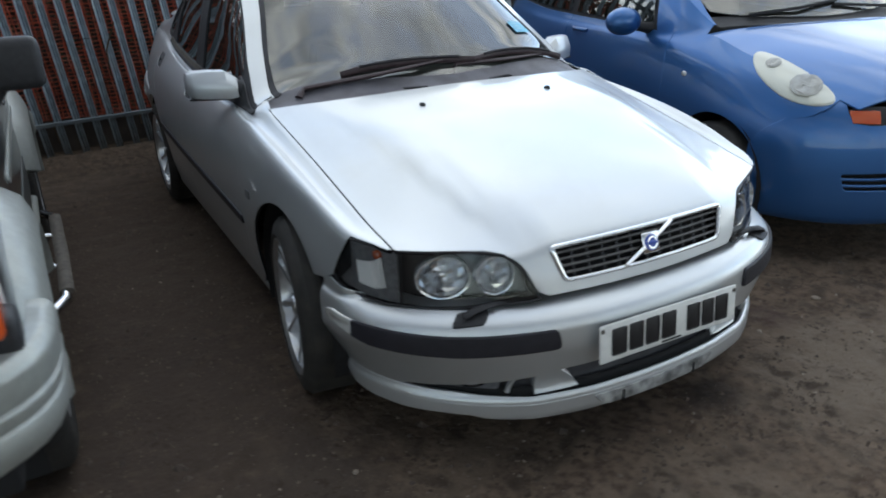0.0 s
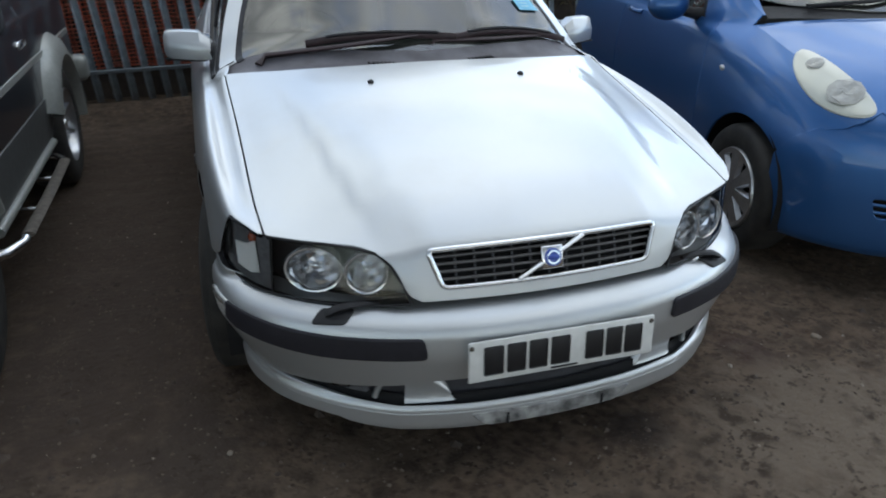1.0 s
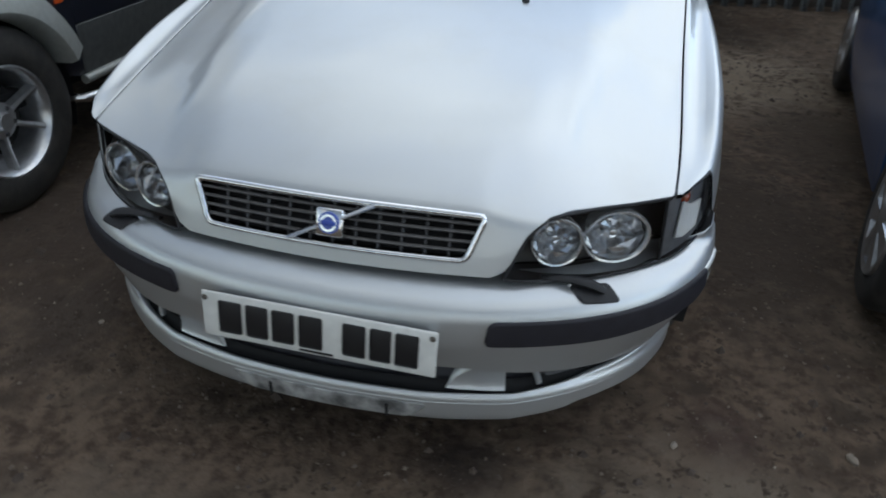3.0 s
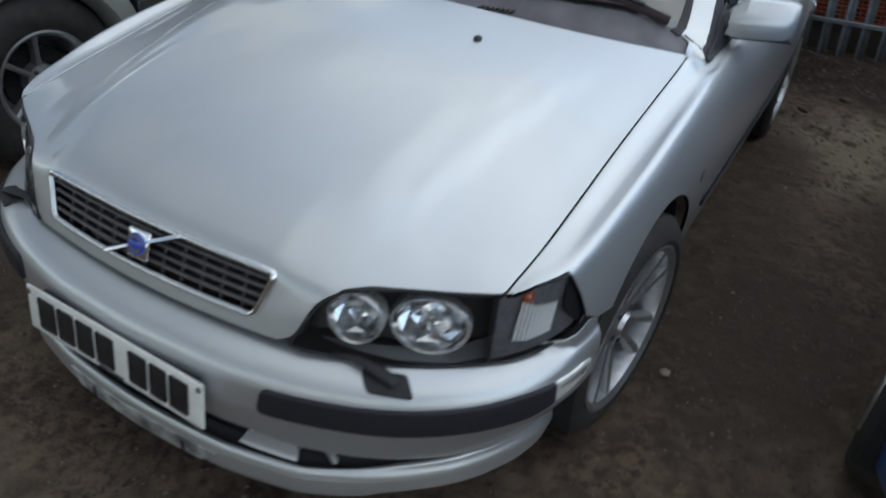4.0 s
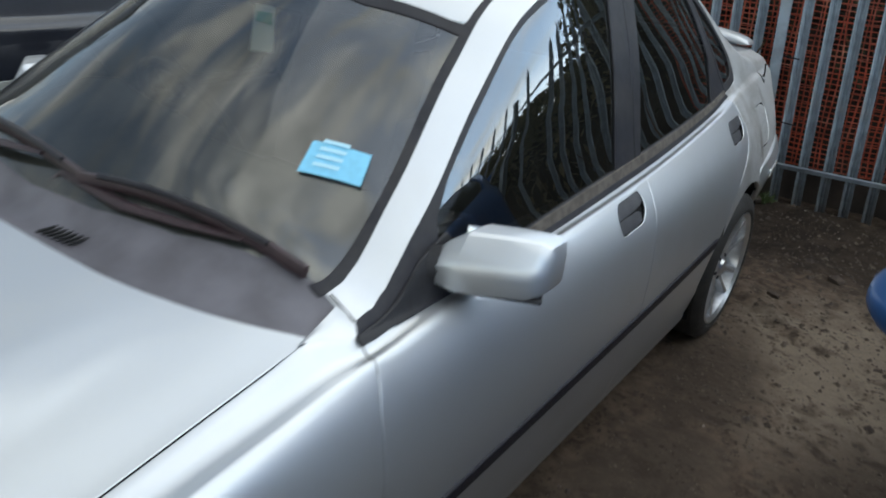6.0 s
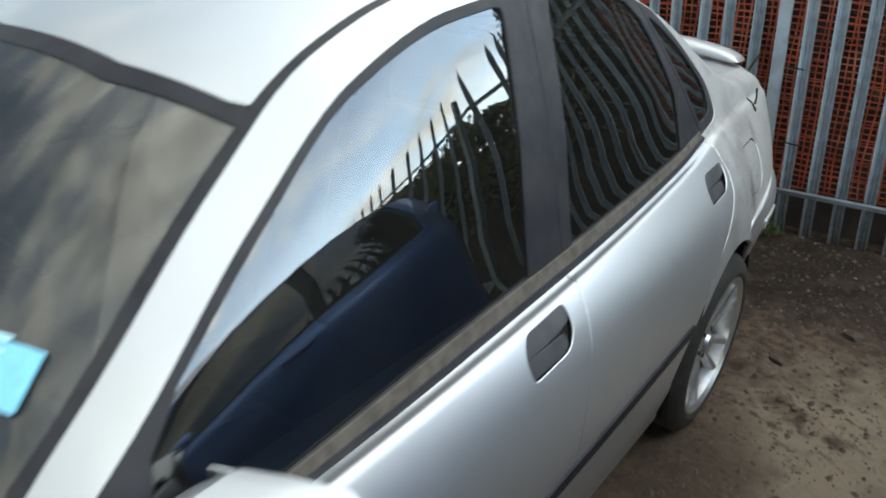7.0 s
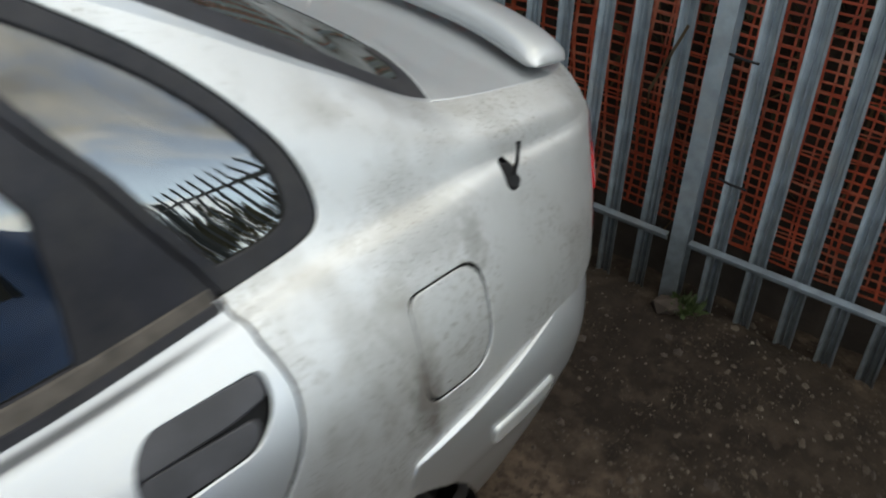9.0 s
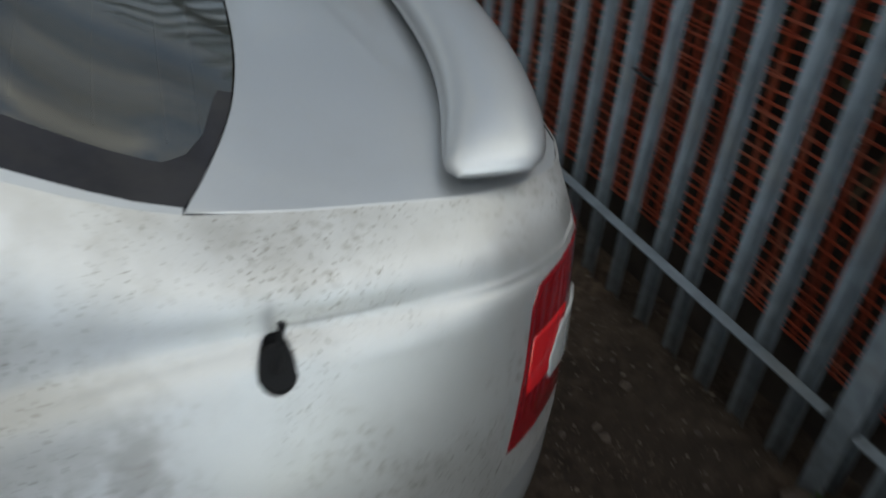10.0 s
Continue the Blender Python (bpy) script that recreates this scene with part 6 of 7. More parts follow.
# the net hangs doubled over
cols, rows_n = 84, 52
for layer in (0, 1):
    for i in range(cols):
        for j in range(rows_n):
            if i < cols - 1 and (layer == 0 or j % 3 == 0):
                strand(net_point(i, j, layer), net_point(i + 1, j, layer), 0.0066 - 0.002 * layer)
            if j < rows_n - 1:
                strand(net_point(i, j, layer), net_point(i, j + 1, layer), 0.0085 - 0.002 * layer)
net = tagged(part("safety_net", mesh_of("net", net_verts, net_faces, smooth=False), NET), "orange plastic safety net hung behind the fence", "net", kind="stuff")
net.matrix_world = FENCE_AT
for x, z in ((0.02, 0.92), (0.10, 0.56), (-0.82, 0.75), (-0.70, 1.10), (0.95, 0.80), (-1.6, 0.9), (-2.4, 0.7)):
    tie = tagged(part("cable_tie", tube([(x - 0.04, -0.045, z + 0.004), (x, -0.050, z), (x + 0.045, -0.042, z - 0.004)], 0.004, 6), PLASTIC), "black cable tie round a fence pale", "cable tie", "cable ties on the fence")
    tie.matrix_world = FENCE_AT

# earth bank and scrub beyond
bank_x, bank_y = np.arange(-7, 9, 0.25), np.r_[0.09, 0.12, 0.16, np.arange(0.20, 6, 0.2)]


def bank_height(x, y):
    foot = -0.05 + 0.33 * max(0, min(1, (y - 0.09) / 0.08))
    low = 1.35 + 0.95 * max(0, min(1, (x - 0.6) / 0.4)) * max(0, min(1, (2.2 - x) / 0.4))
    return foot + low * max(0, min(1, (y - 0.20) / 0.7)) ** 0.6

vb = [(x, y, bank_height(x, y) + 0.22 * noise.noise(Vector((x * 0.9, y * 0.9, 3))) * min(1, max(0, y - 0.2))) for x in bank_x for y in bank_y]
nb = len(bank_y)
fb = [(i * nb + j, (i + 1) * nb + j, (i + 1) * nb + j + 1, i * nb + j + 1) for i in range(len(bank_x) - 1) for j in range(nb - 1)]
bank = tagged(part("earth_bank", mesh_of("bank", vb, fb), material("dark_soil", (0.045, 0.034, 0.026), 0.95, var=0.5, var_scale=7, bump=0.5, bump_scale=40)), "dark overgrown earth bank behind the fence", "ground", kind="structure")
bank.matrix_world = FENCE_AT
stems_v, stems_f = [], []
for _ in range(900):
    x, y = rng.uniform(-5, 7), rng.uniform(0.15, 1.5)
    p = Vector((x, y, 0.0))
    d = Vector((rng.uniform(-0.5, 0.5), rng.uniform(-0.3, 0.3), 1)).normalized()
    long, thick = rng.uniform(0.4, 1.3), rng.uniform(0.002, 0.006)
    for seg in range(4):
        q = p + d * long / 4
        d = (d + Vector((rng.uniform(-0.4, 0.4), rng.uniform(-0.3, 0.3), rng.uniform(-0.35, 0.15)))).normalized()
        s = d.cross(Vector((0.3, 1, 0.1))).normalized() * thick
        at = len(stems_v)
        t = Vector((0, thick, 0))
        stems_v += [tuple(p - s), tuple(p + s), tuple(p + t), tuple(q - s * 0.8), tuple(q + s * 0.8), tuple(q + t * 0.8)]
        stems_f += [(at, at + 1, at + 4, at + 3), (at + 1, at + 2, at + 5, at + 4), (at + 2, at, at + 3, at + 5)]
        p = q
scrub = tagged(part("dry_scrub", mesh_of("scrub", stems_v, stems_f, smooth=False), material("dry_stems", (0.16, 0.11, 0.06), 0.9, var=0.5, var_scale=3)), "tangled dry brown stems behind the fence", "scrub", kind="stuff")
scrub.matrix_world = FENCE_AT

# dead and withered leaves over the bank
leaf_v, leaf_f, hedge_v, hedge_f = [], [], [], []
for n_leaf in range(29000):
    x, y = (rng.uniform(-5, 1.3) if n_leaf < 13000 else rng.uniform(1.3, 7.5)), 0.24 + 0.8 * rng.random() ** 1.3
    ground_z = bank_height(x, y)
    tall = (2.85 if 0.9 < x < 2.05 else 1.98) + 0.16 * noise.noise(Vector((x * 1.1, 0, 9))) + 0.08 * noise.noise(Vector((x * 4.0, 0, 3)))
    z = ground_z + (tall - ground_z) * rng.random() ** 0.8
    size = rng.uniform(0.02, 0.05) if z < 1.8 and n_leaf < 13000 else rng.uniform(0.03, 0.065)
    m = Matrix.Translation((x, y, z)) @ Matrix.Rotation(rng.uniform(0, 6.28), 4, "Z") @ Matrix.Rotation(rng.uniform(-1.2, 1.2), 4, "X")
    to_v, to_f = (leaf_v, leaf_f) if n_leaf < 13000 else (hedge_v, hedge_f)
    at = len(to_v)
    to_v += [tuple(m @ Vector(p)) for p in ((0, -size, 0), (size * 0.5, 0, size * 0.12), (0, size, 0), (-size * 0.5, 0, size * 0.12))]
    to_f += [(at, at + 1, at + 2), (at, at + 2, at + 3)]
BROWN_LEAVES = material("brown_hedge_leaves", (0.25, 0.215, 0.12), 0.8, var=0.6, var_scale=2.2, var_colour=(0.13, 0.13, 0.07), patch_scale=1.3, patch_colour=(0.22, 0.17, 0.05), patch_low=0.6, patch_high=0.75)
LEAVES = material("withered_leaves", (0.085, 0.072, 0.036), 0.8, var=0.6, var_scale=2.2, var_colour=(0.042, 0.050, 0.026), patch_scale=1.3, patch_colour=(0.13, 0.10, 0.03), patch_low=0.6, patch_high=0.75)
leaves = tagged(part("withered_brambles", mesh_of("leaves", leaf_v, leaf_f, smooth=False), LEAVES), "dark withered bramble leaves behind the fence", "brambles", kind="stuff")
leaves.matrix_world = FENCE_AT
hedge = tagged(part("brown_hedge", mesh_of("hedge", hedge_v, hedge_f, smooth=False), BROWN_LEAVES), "thick brown and yellow hedge behind the fence", "hedge", kind="stuff")
hedge.matrix_world = FENCE_AT

# a green weed at the foot of a fence post
WEED = material("green_weed", (0.055, 0.08, 0.022), 0.7, var=0.4, var_scale=30)
wv, wf = [], []
for _ in range(150):
    a, long, tilt = rng.uniform(0, 6.28), rng.uniform(0.02, 0.065), rng.uniform(0.2, 1.3)
    m = Matrix.Translation((rng.gauss(0, 0.025), rng.gauss(0, 0.02), 0)) @ Matrix.Rotation(a, 4, "Z") @ Matrix.Rotation(tilt, 4, "Y")
    at, w = len(wv), long * 0.09
    wv += [tuple(m @ Vector(p)) for p in ((-w, 0, 0), (w, 0, 0), (w * 1.6, 0.004, long * 0.5), (-w * 1.6, 0.004, long * 0.5), (0, 0.012, long))]
    wf += [(at, at + 1, at + 2, at + 3), (at + 3, at + 2, at + 4)]
weed = tagged(part("weed", mesh_of("weed", wv, wf, smooth=False), WEED), "small green weed at the foot of a post", "weed")
weed.matrix_world = pose(0.585, 5.03, hump(0.585, 5.03))


# ---- the blue hatchback ----
BODY_B = [
    Curve((0.20, 0.62, 0.20), (0.70, 0.775, 0.19), (1.5, 0.785, 0.18), (2.6, 0.785, 0.18), (3.3, 0.74, 0.22), (3.65, 0.55, 0.25)),
    Curve((0.20, 0.65, 0.35), (0.40, 0.755, 0.35), (0.70, 0.80, 0.36), (1.5, 0.81, 0.36), (2.6, 0.815, 0.36), (3.2, 0.80, 0.38), (3.65, 0.60, 0.40)),
    Curve((0.20, 0.66, 0.50), (0.40, 0.765, 0.51), (0.70, 0.815, 0.53), (1.5, 0.82, 0.55), (2.6, 0.825, 0.57), (3.2, 0.81, 0.60), (3.65, 0.62, 0.62)),
    Curve((0.20, 0.65, 0.60), (0.40, 0.745, 0.63), (0.70, 0.800, 0.69), (1.1, 0.808, 0.73), (1.5, 0.812, 0.76), (2.6, 0.812, 0.80), (3.2, 0.785, 0.84), (3.65, 0.60, 0.86)),
    Curve((0.20, 0.60, 0.70), (0.40, 0.690, 0.76), (0.70, 0.755, 0.83), (1.1, 0.780, 0.88), (1.5, 0.788, 0.90), (2.6, 0.78, 0.93), (3.2, 0.74, 0.97), (3.65, 0.56, 1.0)),
    Curve((0.20, 0.53, 0.735), (0.40, 0.615, 0.815), (0.70, 0.675, 0.905), (0.95, 0.69, 0.965), (1.2, 0.742, 0.955), (1.5, 0.748, 0.965), (2.6, 0.735, 1.00), (3.2, 0.69, 1.05), (3.65, 0.52, 1.06)),
    Curve((0.20, 0.47, 0.750), (0.40, 0.56, 0.835), (0.70, 0.62, 0.925), (0.95, 0.66, 0.985), (1.2, 0.71, 1.05), (1.5, 0.685, 1.16), (2.0, 0.66, 1.25), (2.6, 0.65, 1.27), (3.2, 0.61, 1.24), (3.65, 0.47, 1.18)),
    Curve((0.20, 0.42, 0.762), (0.40, 0.52, 0.848), (0.70, 0.58, 0.938), (0.95, 0.635, 1.00), (1.2, 0.66, 1.14), (1.5, 0.62, 1.30), (2.0, 0.57, 1.44), (2.6, 0.555, 1.465), (3.2, 0.53, 1.41), (3.65, 0.42, 1.26)),
]
flank_b = lofted(BODY_B)
CROWN_B = Curve((0.03, 0.70), (0.10, 0.775), (0.25, 0.845), (0.50, 0.925), (0.80, 0.995), (0.98, 1.03), (1.25, 1.21), (1.55, 1.39), (1.85, 1.50), (2.3, 1.545), (2.8, 1.53), (3.3, 1.46), (3.65, 1.32))
PLAN_B = Curve((0.03, 0.30), (0.08, 0.42), (0.14, 0.50), (0.20, 0.53), (0.40, 0.615), (0.70, 0.675), (0.95, 0.69))


def lid_b(w, y):
    edge_row = flank_b(np.maximum(y, 0.2), np.full(len(y), 5.0))
    half_w = np.where(y < 0.95, PLAN_B(y)[:, 0], edge_row[:, 0])
    low = np.where(y < 0.2, 0.66 + (y - 0.03) * 0.44, edge_row[:, 2])
    c = CROWN_B(y)[:, 0]
    return np.stack([w * half_w, y, c - (c - low) * np.abs(w) ** 2.6], 1)


CROWN_S = Curve((0.78, 0.985), (0.86, 1.010), (1.10, 1.155), (1.35, 1.295), (1.55, 1.39), (1.85, 1.50), (2.3, 1.545), (2.8, 1.53), (3.3, 1.46), (3.65, 1.32))


def roof_b(w, y):
    rail = flank_b(y, np.full(len(y), 7.0))
    c = CROWN_S(y)[:, 0]
    return np.stack([w * rail[:, 0], y, c - (c - rail[:, 2]) * np.abs(w) ** 2.4], 1)


FACE_B, FACE_B_END = ring_line([(0, 0.0), (0.25, 0.015), (0.45, 0.07), (0.60, 0.165), (0.70, 0.27), (0.765, 0.38), (0.80, 0.50)])
FACE_B_PROFILE = Curve((0.17, -0.05), (0.21, -0.015), (0.30, 0.0), (0.42, 0.004), (0.52, 0.0), (0.60, -0.012), (0.66, -0.030), (0.72, -0.065), (0.76, -0.11))


def face_b(u, z):
    p, n = FACE_B(u)
    p = p + n * FACE_B_PROFILE(z)
    return np.stack([p[:, 0], p[:, 1], z], 1)


LAMP_GREY = material("grey_reflector", (0.36, 0.36, 0.34), 0.3, 0.6, var=0.2, var_scale=30)
hatch = thing("hatchback_car", "small rounded blue metallic hatchback with oval headlamps and wheel trims", "car")
B_HUB_F, B_HUB_R = 0.70, 3.13
ybz = functools.partial(yz, surface=flank_b)
barch = functools.partial(arch, radius=0.325, z=0.30, surface=flank_b)
LAMP_B = [(0.430 + 0.205 * math.cos(a), 4.88 + 0.92 * math.sin(a) + 0.42 * math.cos(a)) for a in np.linspace(0, 2 * math.pi, 32, endpoint=False)]
both("front_wing", barch(B_HUB_F, 140, 8) + ybz((1.03, 0.30), (1.12, 0.20), (1.13, 0.45), (1.14, 0.70), (1.16, 0.90)) + [(1.165, 5.0), (1.10, 5.1), (1.0, 5.05)] + s_line(0.95, 5.0, 0.22, 5.0, 16) + [(0.215, 4.4), (0.22, 4.0), (0.25, 3.6), (0.33, 3.2)] + ybz((0.40, 0.60), (0.45, 0.54)), flank_b, (0.045, 0.2), BLUE, hatch, rim=0.012)
b_doors = both("door", ybz((1.128, 0.20), (2.26, 0.20), (2.28, 0.45), (2.28, 0.75), (2.27, 0.95)) + [(2.265, 5.0)] + s_line(2.265, 5.0, 1.172, 5.0, 20) + ybz((1.168, 0.90), (1.148, 0.70), (1.138, 0.45)), flank_b, (0.06, 0.25), BLUE, hatch)
both("rear_side", ybz((2.268, 0.20), (2.80, 0.20)) + barch(B_HUB_R, 170, 10) + ybz((3.46, 0.30), (3.60, 0.30), (3.60, 0.95)) + [(3.60, 5.5), (3.55, 7.0)] + s_line(3.5, 7.0, 3.1, 7.0, 8) + [(3.15, 6.5), (3.2, 5.8), (3.18, 5.05)] + s_line(3.1, 5.0, 2.273, 5.0, 14) + ybz((2.278, 0.95), (2.288, 0.75), (2.288, 0.45)), flank_b, (0.06, 0.25), BLUE, hatch)
both("inner_shell", ybz((0.5, 0.45), (0.40, 0.60)) + [(0.35, 4.9)] + s_line(0.4, 5.0, 3.5, 5.0, 20) + ybz((3.5, 0.4), (3.45, 0.35)) + barch(B_HUB_R, 5, 175)[::1] + ybz((2.7, 0.22), (1.1, 0.22)) + barch(B_HUB_F, 0, 150), flank_b, (0.07, 0.3), VOID, hatch, rim=0, lift=-0.014)
both("roof_side", [(1.0, float(y)) for y in np.linspace(3.5, 0.97, 40)] + [(0.90 + 0.09 * min(1.0, max(0.0, (1.22 - y) / 0.25)), float(y)) for y in np.linspace(0.97, 3.5, 40)], roof_b, (0.06, 0.06), BLUE, hatch, rim=0.004)
part("bonnet", patch([(float(w), 0.095 + 0.05 * w * w) for w in np.linspace(-1, 1, 24)] + [(1.0, float(y)) for y in np.linspace(0.18, 0.92, 16)] + [(float(w), 0.955 - 0.115 * (1 - w * w)) for w in np.linspace(1, -1, 24)] + [(-1.0, float(y)) for y in np.linspace(0.92, 0.18, 16)], lid_b, (0.07, 0.04)), BLUE, hatch, "glossy blue bonnet")
bfu = functools.partial(u_of, FACE_B, FACE_B_END)
nose_half = [(0.0, 0.638), (bfu(x=0.48), 0.638), (bfu(x=0.54), 0.648), (bfu(x=0.56), 0.69), (bfu(x=0.57), 0.735), (bfu(x=0.60), 0.735), (bfu(x=0.70), 0.69), (bfu(y=0.40), 0.60), (bfu(y=0.46), 0.52), (bfu(y=0.46), 0.25), (bfu(y=0.38), 0.19), (0.0, 0.18)]
b_holes = [[tuple(q) for q in rounded([(sg * bfu(x=0.30), 0.35), (sg * bfu(x=0.54), 0.35), (sg * bfu(x=0.56), 0.43), (sg * bfu(x=0.30), 0.44)][::sg], 0.02)] for sg in (1, -1)]
b_bumper = part("front_bumper", patch(nose_half + [(-u, z) for u, z in nose_half[::-1] if u > 1e-4], face_b, (0.05, 0.03), b_holes + [[(-0.24, 0.30), (0.24, 0.30), (0.26, 0.46), (-0.26, 0.46)]], rim=0.02), BLUE, hatch, "blue bumper with slotted intakes")
part("intake_back", patch([(-0.75, 0.26), (0.75, 0.26), (0.75, 0.47), (-0.75, 0.47)], face_b, (0.06, 0.04), rim=0, lift=-0.04), VOID, b_bumper)
for sg in (1, -1):
    for z in (0.375, 0.405):
        part("slot_bar", tube([face_b(np.array([sg * u]), np.array([z]))[0] + [0, 0.008, 0] for u in np.linspace(bfu(x=0.30), bfu(x=0.55), 6)], 0.007, 6), BLUE, b_bumper)
for z in (0.34, 0.38, 0.42):
    part("slot_bar", tube([face_b(np.array([u]), np.array([z]))[0] + [0, 0.012, 0] for u in np.linspace(-0.24, 0.24, 6)], 0.006, 6), PLASTIC, b_bumper)

b_grille = part("grille", patch([(-bfu(x=0.54), 0.640), (bfu(x=0.54), 0.640), (bfu(x=0.57), 0.700), (bfu(x=0.50), 0.715), (-bfu(x=0.50), 0.715), (-bfu(x=0.57), 0.700)], face_b, (0.04, 0.02), rim=0.01, lift=-0.004), PLASTIC, hatch, "black grille slit with a bright bar")
part("bright_bar", tube([face_b(np.array([u]), np.array([0.682]))[0] + [0, -0.008, 0] for u in np.linspace(-0.36, 0.36, 14)], 0.008, 8, flat=0.6), CHROME, b_grille)
for sg in (1, -1):
    part("front_indicator", patch([tuple(q) for q in ([(sg * bfu(x=0.44), 0.648), (sg * bfu(x=0.54), 0.652), (sg * bfu(x=0.555), 0.697), (sg * bfu(x=0.44), 0.697)][::sg])], face_b, (0.03, 0.02), rim=0.008, lift=0.004), AMBER, b_grille, "amber indicator")
    lamp = part("headlamp", patch(LAMP_B, flank_b, (0.03, 0.12), sign=sg, rim=0.016, lift=0.012, soft=0.008), material("headlamp_ivory", (0.60, 0.60, 0.52), 0.35, 0.2, coat=1.0), hatch, "pale oval headlamp")
    ring = [flank_b(np.array([a]), np.array([b]))[0] * [sg, 1, 1] for a, b in LAMP_B]
    part("gasket", tube(ring + ring[:1], 0.0075, 6), PLASTIC, lamp)
    for cy, cs, rr in ((0.345, 4.72, 0.070), (0.53, 5.12, 0.036)):
        q, qa, qb = (flank_b(np.array([cy + da]), np.array([cs + db]))[0] for da, db in ((0, 0), (0.01, 0), (0, 0.05)))
        n = Vector(np.cross(qa - q, qb - q)).normalized()
        m = Matrix.Translation(Vector((sg * (q[0] + n.x * 0.014), q[1] + n.y * 0.014, q[2] + n.z * 0.014))) @ Vector((sg * n.x, n.y, n.z)).to_track_quat("Z", "Y").to_matrix().to_4x4() @ Matrix.Diagonal((rr, rr, 1, 1))
        part("reflector", facets([(0.18, 0.001), (0.5, 0.003), (0.8, 0.002), (1.0, -0.002)], 10, m, 0.0018 * rr / 0.07), LAMP_GREY, lamp, "grey faceted reflector")
    c = flank_b(np.array([0.97]), np.array([3.35]))[0]
    bm = bmesh.new()
    bmesh.ops.create_uvsphere(bm, u_segments=12, v_segments=8, radius=0.018)
    bmesh.ops.scale(bm, vec=(0.5, 1.2, 0.8), verts=bm.verts)
    bmesh.ops.translate(bm, vec=(sg * c[0], c[1], c[2]), verts=bm.verts)
    part("side_repeater", shade_smooth(bm), CLEAR, hatch)
    hq = flank_b(np.array([2.08]), np.array([3.95]))[0]
    part("door_handle", tube([(sg * hq[0], 2.00, hq[2]), (sg * (hq[0] + 0.022), 2.04, hq[2] + 0.003), (sg * (hq[0] + 0.022), 2.13, hq[2] + 0.004), (sg * hq[0], 2.17, hq[2] + 0.004)], 0.013, 8), BLUE, b_doors[0 if sg > 0 else 1])
    mir = bmesh.new()
    bmesh.ops.create_uvsphere(mir, u_segments=20, v_segments=14, radius=1)
    for v in mir.verts:
        v.co = Vector((v.co.x * 0.105, v.co.y * 0.075, v.co.z * 0.075))
        if v.co.y > 0.03:
            v.co.y = 0.03
        v.co += Vector((sg * 0.905, 1.40, 1.010))
    b_mir = part("door_mirror", shade_smooth(mir), BLUE, hatch, "rounded blue door mirror")
    part("mirror_foot", tube([(sg * 0.73, 1.38, 0.965), (sg * 0.79, 1.39, 0.975), (sg * 0.84, 1.40, 0.985)], [0.035, 0.028, 0.025], 10), PLASTIC, b_mir)
    w1 = part("side_window", patch(s_line(1.36, 5.12, 2.24, 5.12, 14) + s_line(2.23, 5.4, 2.20, 6.85, 8) + s_line(2.15, 6.88, 1.70, 6.8, 8) + s_line(1.6, 6.65, 1.42, 6.0, 6), flank_b, (0.08, 0.3), sign=sg, rim=0.004), GLASS, hatch)
    part("side_window", patch(s_line(2.33, 5.12, 3.10, 5.12, 12) + [(3.12, 5.8), (3.07, 6.5), (3.0, 6.85)] + s_line(2.95, 6.88, 2.32, 6.88, 10), flank_b, (0.08, 0.3), sign=sg, rim=0.004), GLASS, hatch)
    part("window_frame", patch(s_line(1.32, 5.02, 3.15, 5.02, 24) + [(3.18, 5.8), (3.12, 6.6), (3.05, 6.98)] + s_line(3.0, 6.98, 1.62, 6.98, 24) + [(1.50, 6.7), (1.40, 6.2)], flank_b, (0.08, 0.3), sign=sg, rim=0.002, lift=-0.008), TRIM, hatch)
    part("front_pillar", patch(s_line(0.96, 5.0, 1.31, 5.01, 8) + [(1.39, 6.2), (1.49, 6.7), (1.61, 6.98)] + s_line(1.5, 7.0, 0.98, 7.0, 12), flank_b, (0.05, 0.2), sign=sg, rim=0.006), BLUE, hatch)
    for y in (B_HUB_F, B_HUB_R):
        tyre = part("wheel", lathe([(0.180, -0.08), (0.20, -0.085), (0.255, -0.086), (0.28, -0.075), (0.29, -0.055), (0.29, 0.055), (0.28, 0.075), (0.255, 0.086), (0.20, 0.085), (0.180, 0.075)], 44), RUBBER, hatch, "wheel with a silver plastic trim")
        tyre.matrix_local = Matrix.Translation((sg * 0.725, y, 0.285)) @ Matrix.Rotation(radians(90 * sg), 4, "Y")
        part("wheel_trim", lathe([(0.186, 0.080), (0.178, 0.086), (0.165, 0.080), (0.16, 0.060), (0.10, 0.055), (0.0, 0.055)], 40), VOID, tyre)
        part("trim_rim", lathe([(0.188, 0.074), (0.182, 0.090), (0.160, 0.086), (0.158, 0.070)], 40), ALLOY, tyre)
        part("trim_centre", lathe([(0, 0.094), (0.035, 0.092), (0.055, 0.086), (0.058, 0.06)], 28), ALLOY, tyre)
        for k in range(7):
            a = 2 * math.pi * k / 7
            bm = bmesh.new()
            rows = [[bm.verts.new((r, t * wd, h)) for t, h in ((-1, hh - 0.02), (-0.7, hh), (0.7, hh), (1, hh - 0.02))] for r, wd, hh in ((0.045, 0.028, 0.090), (0.10, 0.037, 0.088), (0.166, 0.056, 0.086))]
            for p, q in zip(rows, rows[1:]):
                for i in range(3):
                    bm.faces.new((p[i], q[i], q[i + 1], p[i + 1]))
            bmesh.ops.recalc_face_normals(bm, faces=bm.faces)
            bmesh.ops.rotate(bm, matrix=Matrix.Rotation(a, 3, "Z"), verts=bm.verts)
            part("trim_spoke", shade_smooth(bm, 25), ALLOY, tyre)
        wheel_well(hatch, 0.79, y, sg, 0.33)
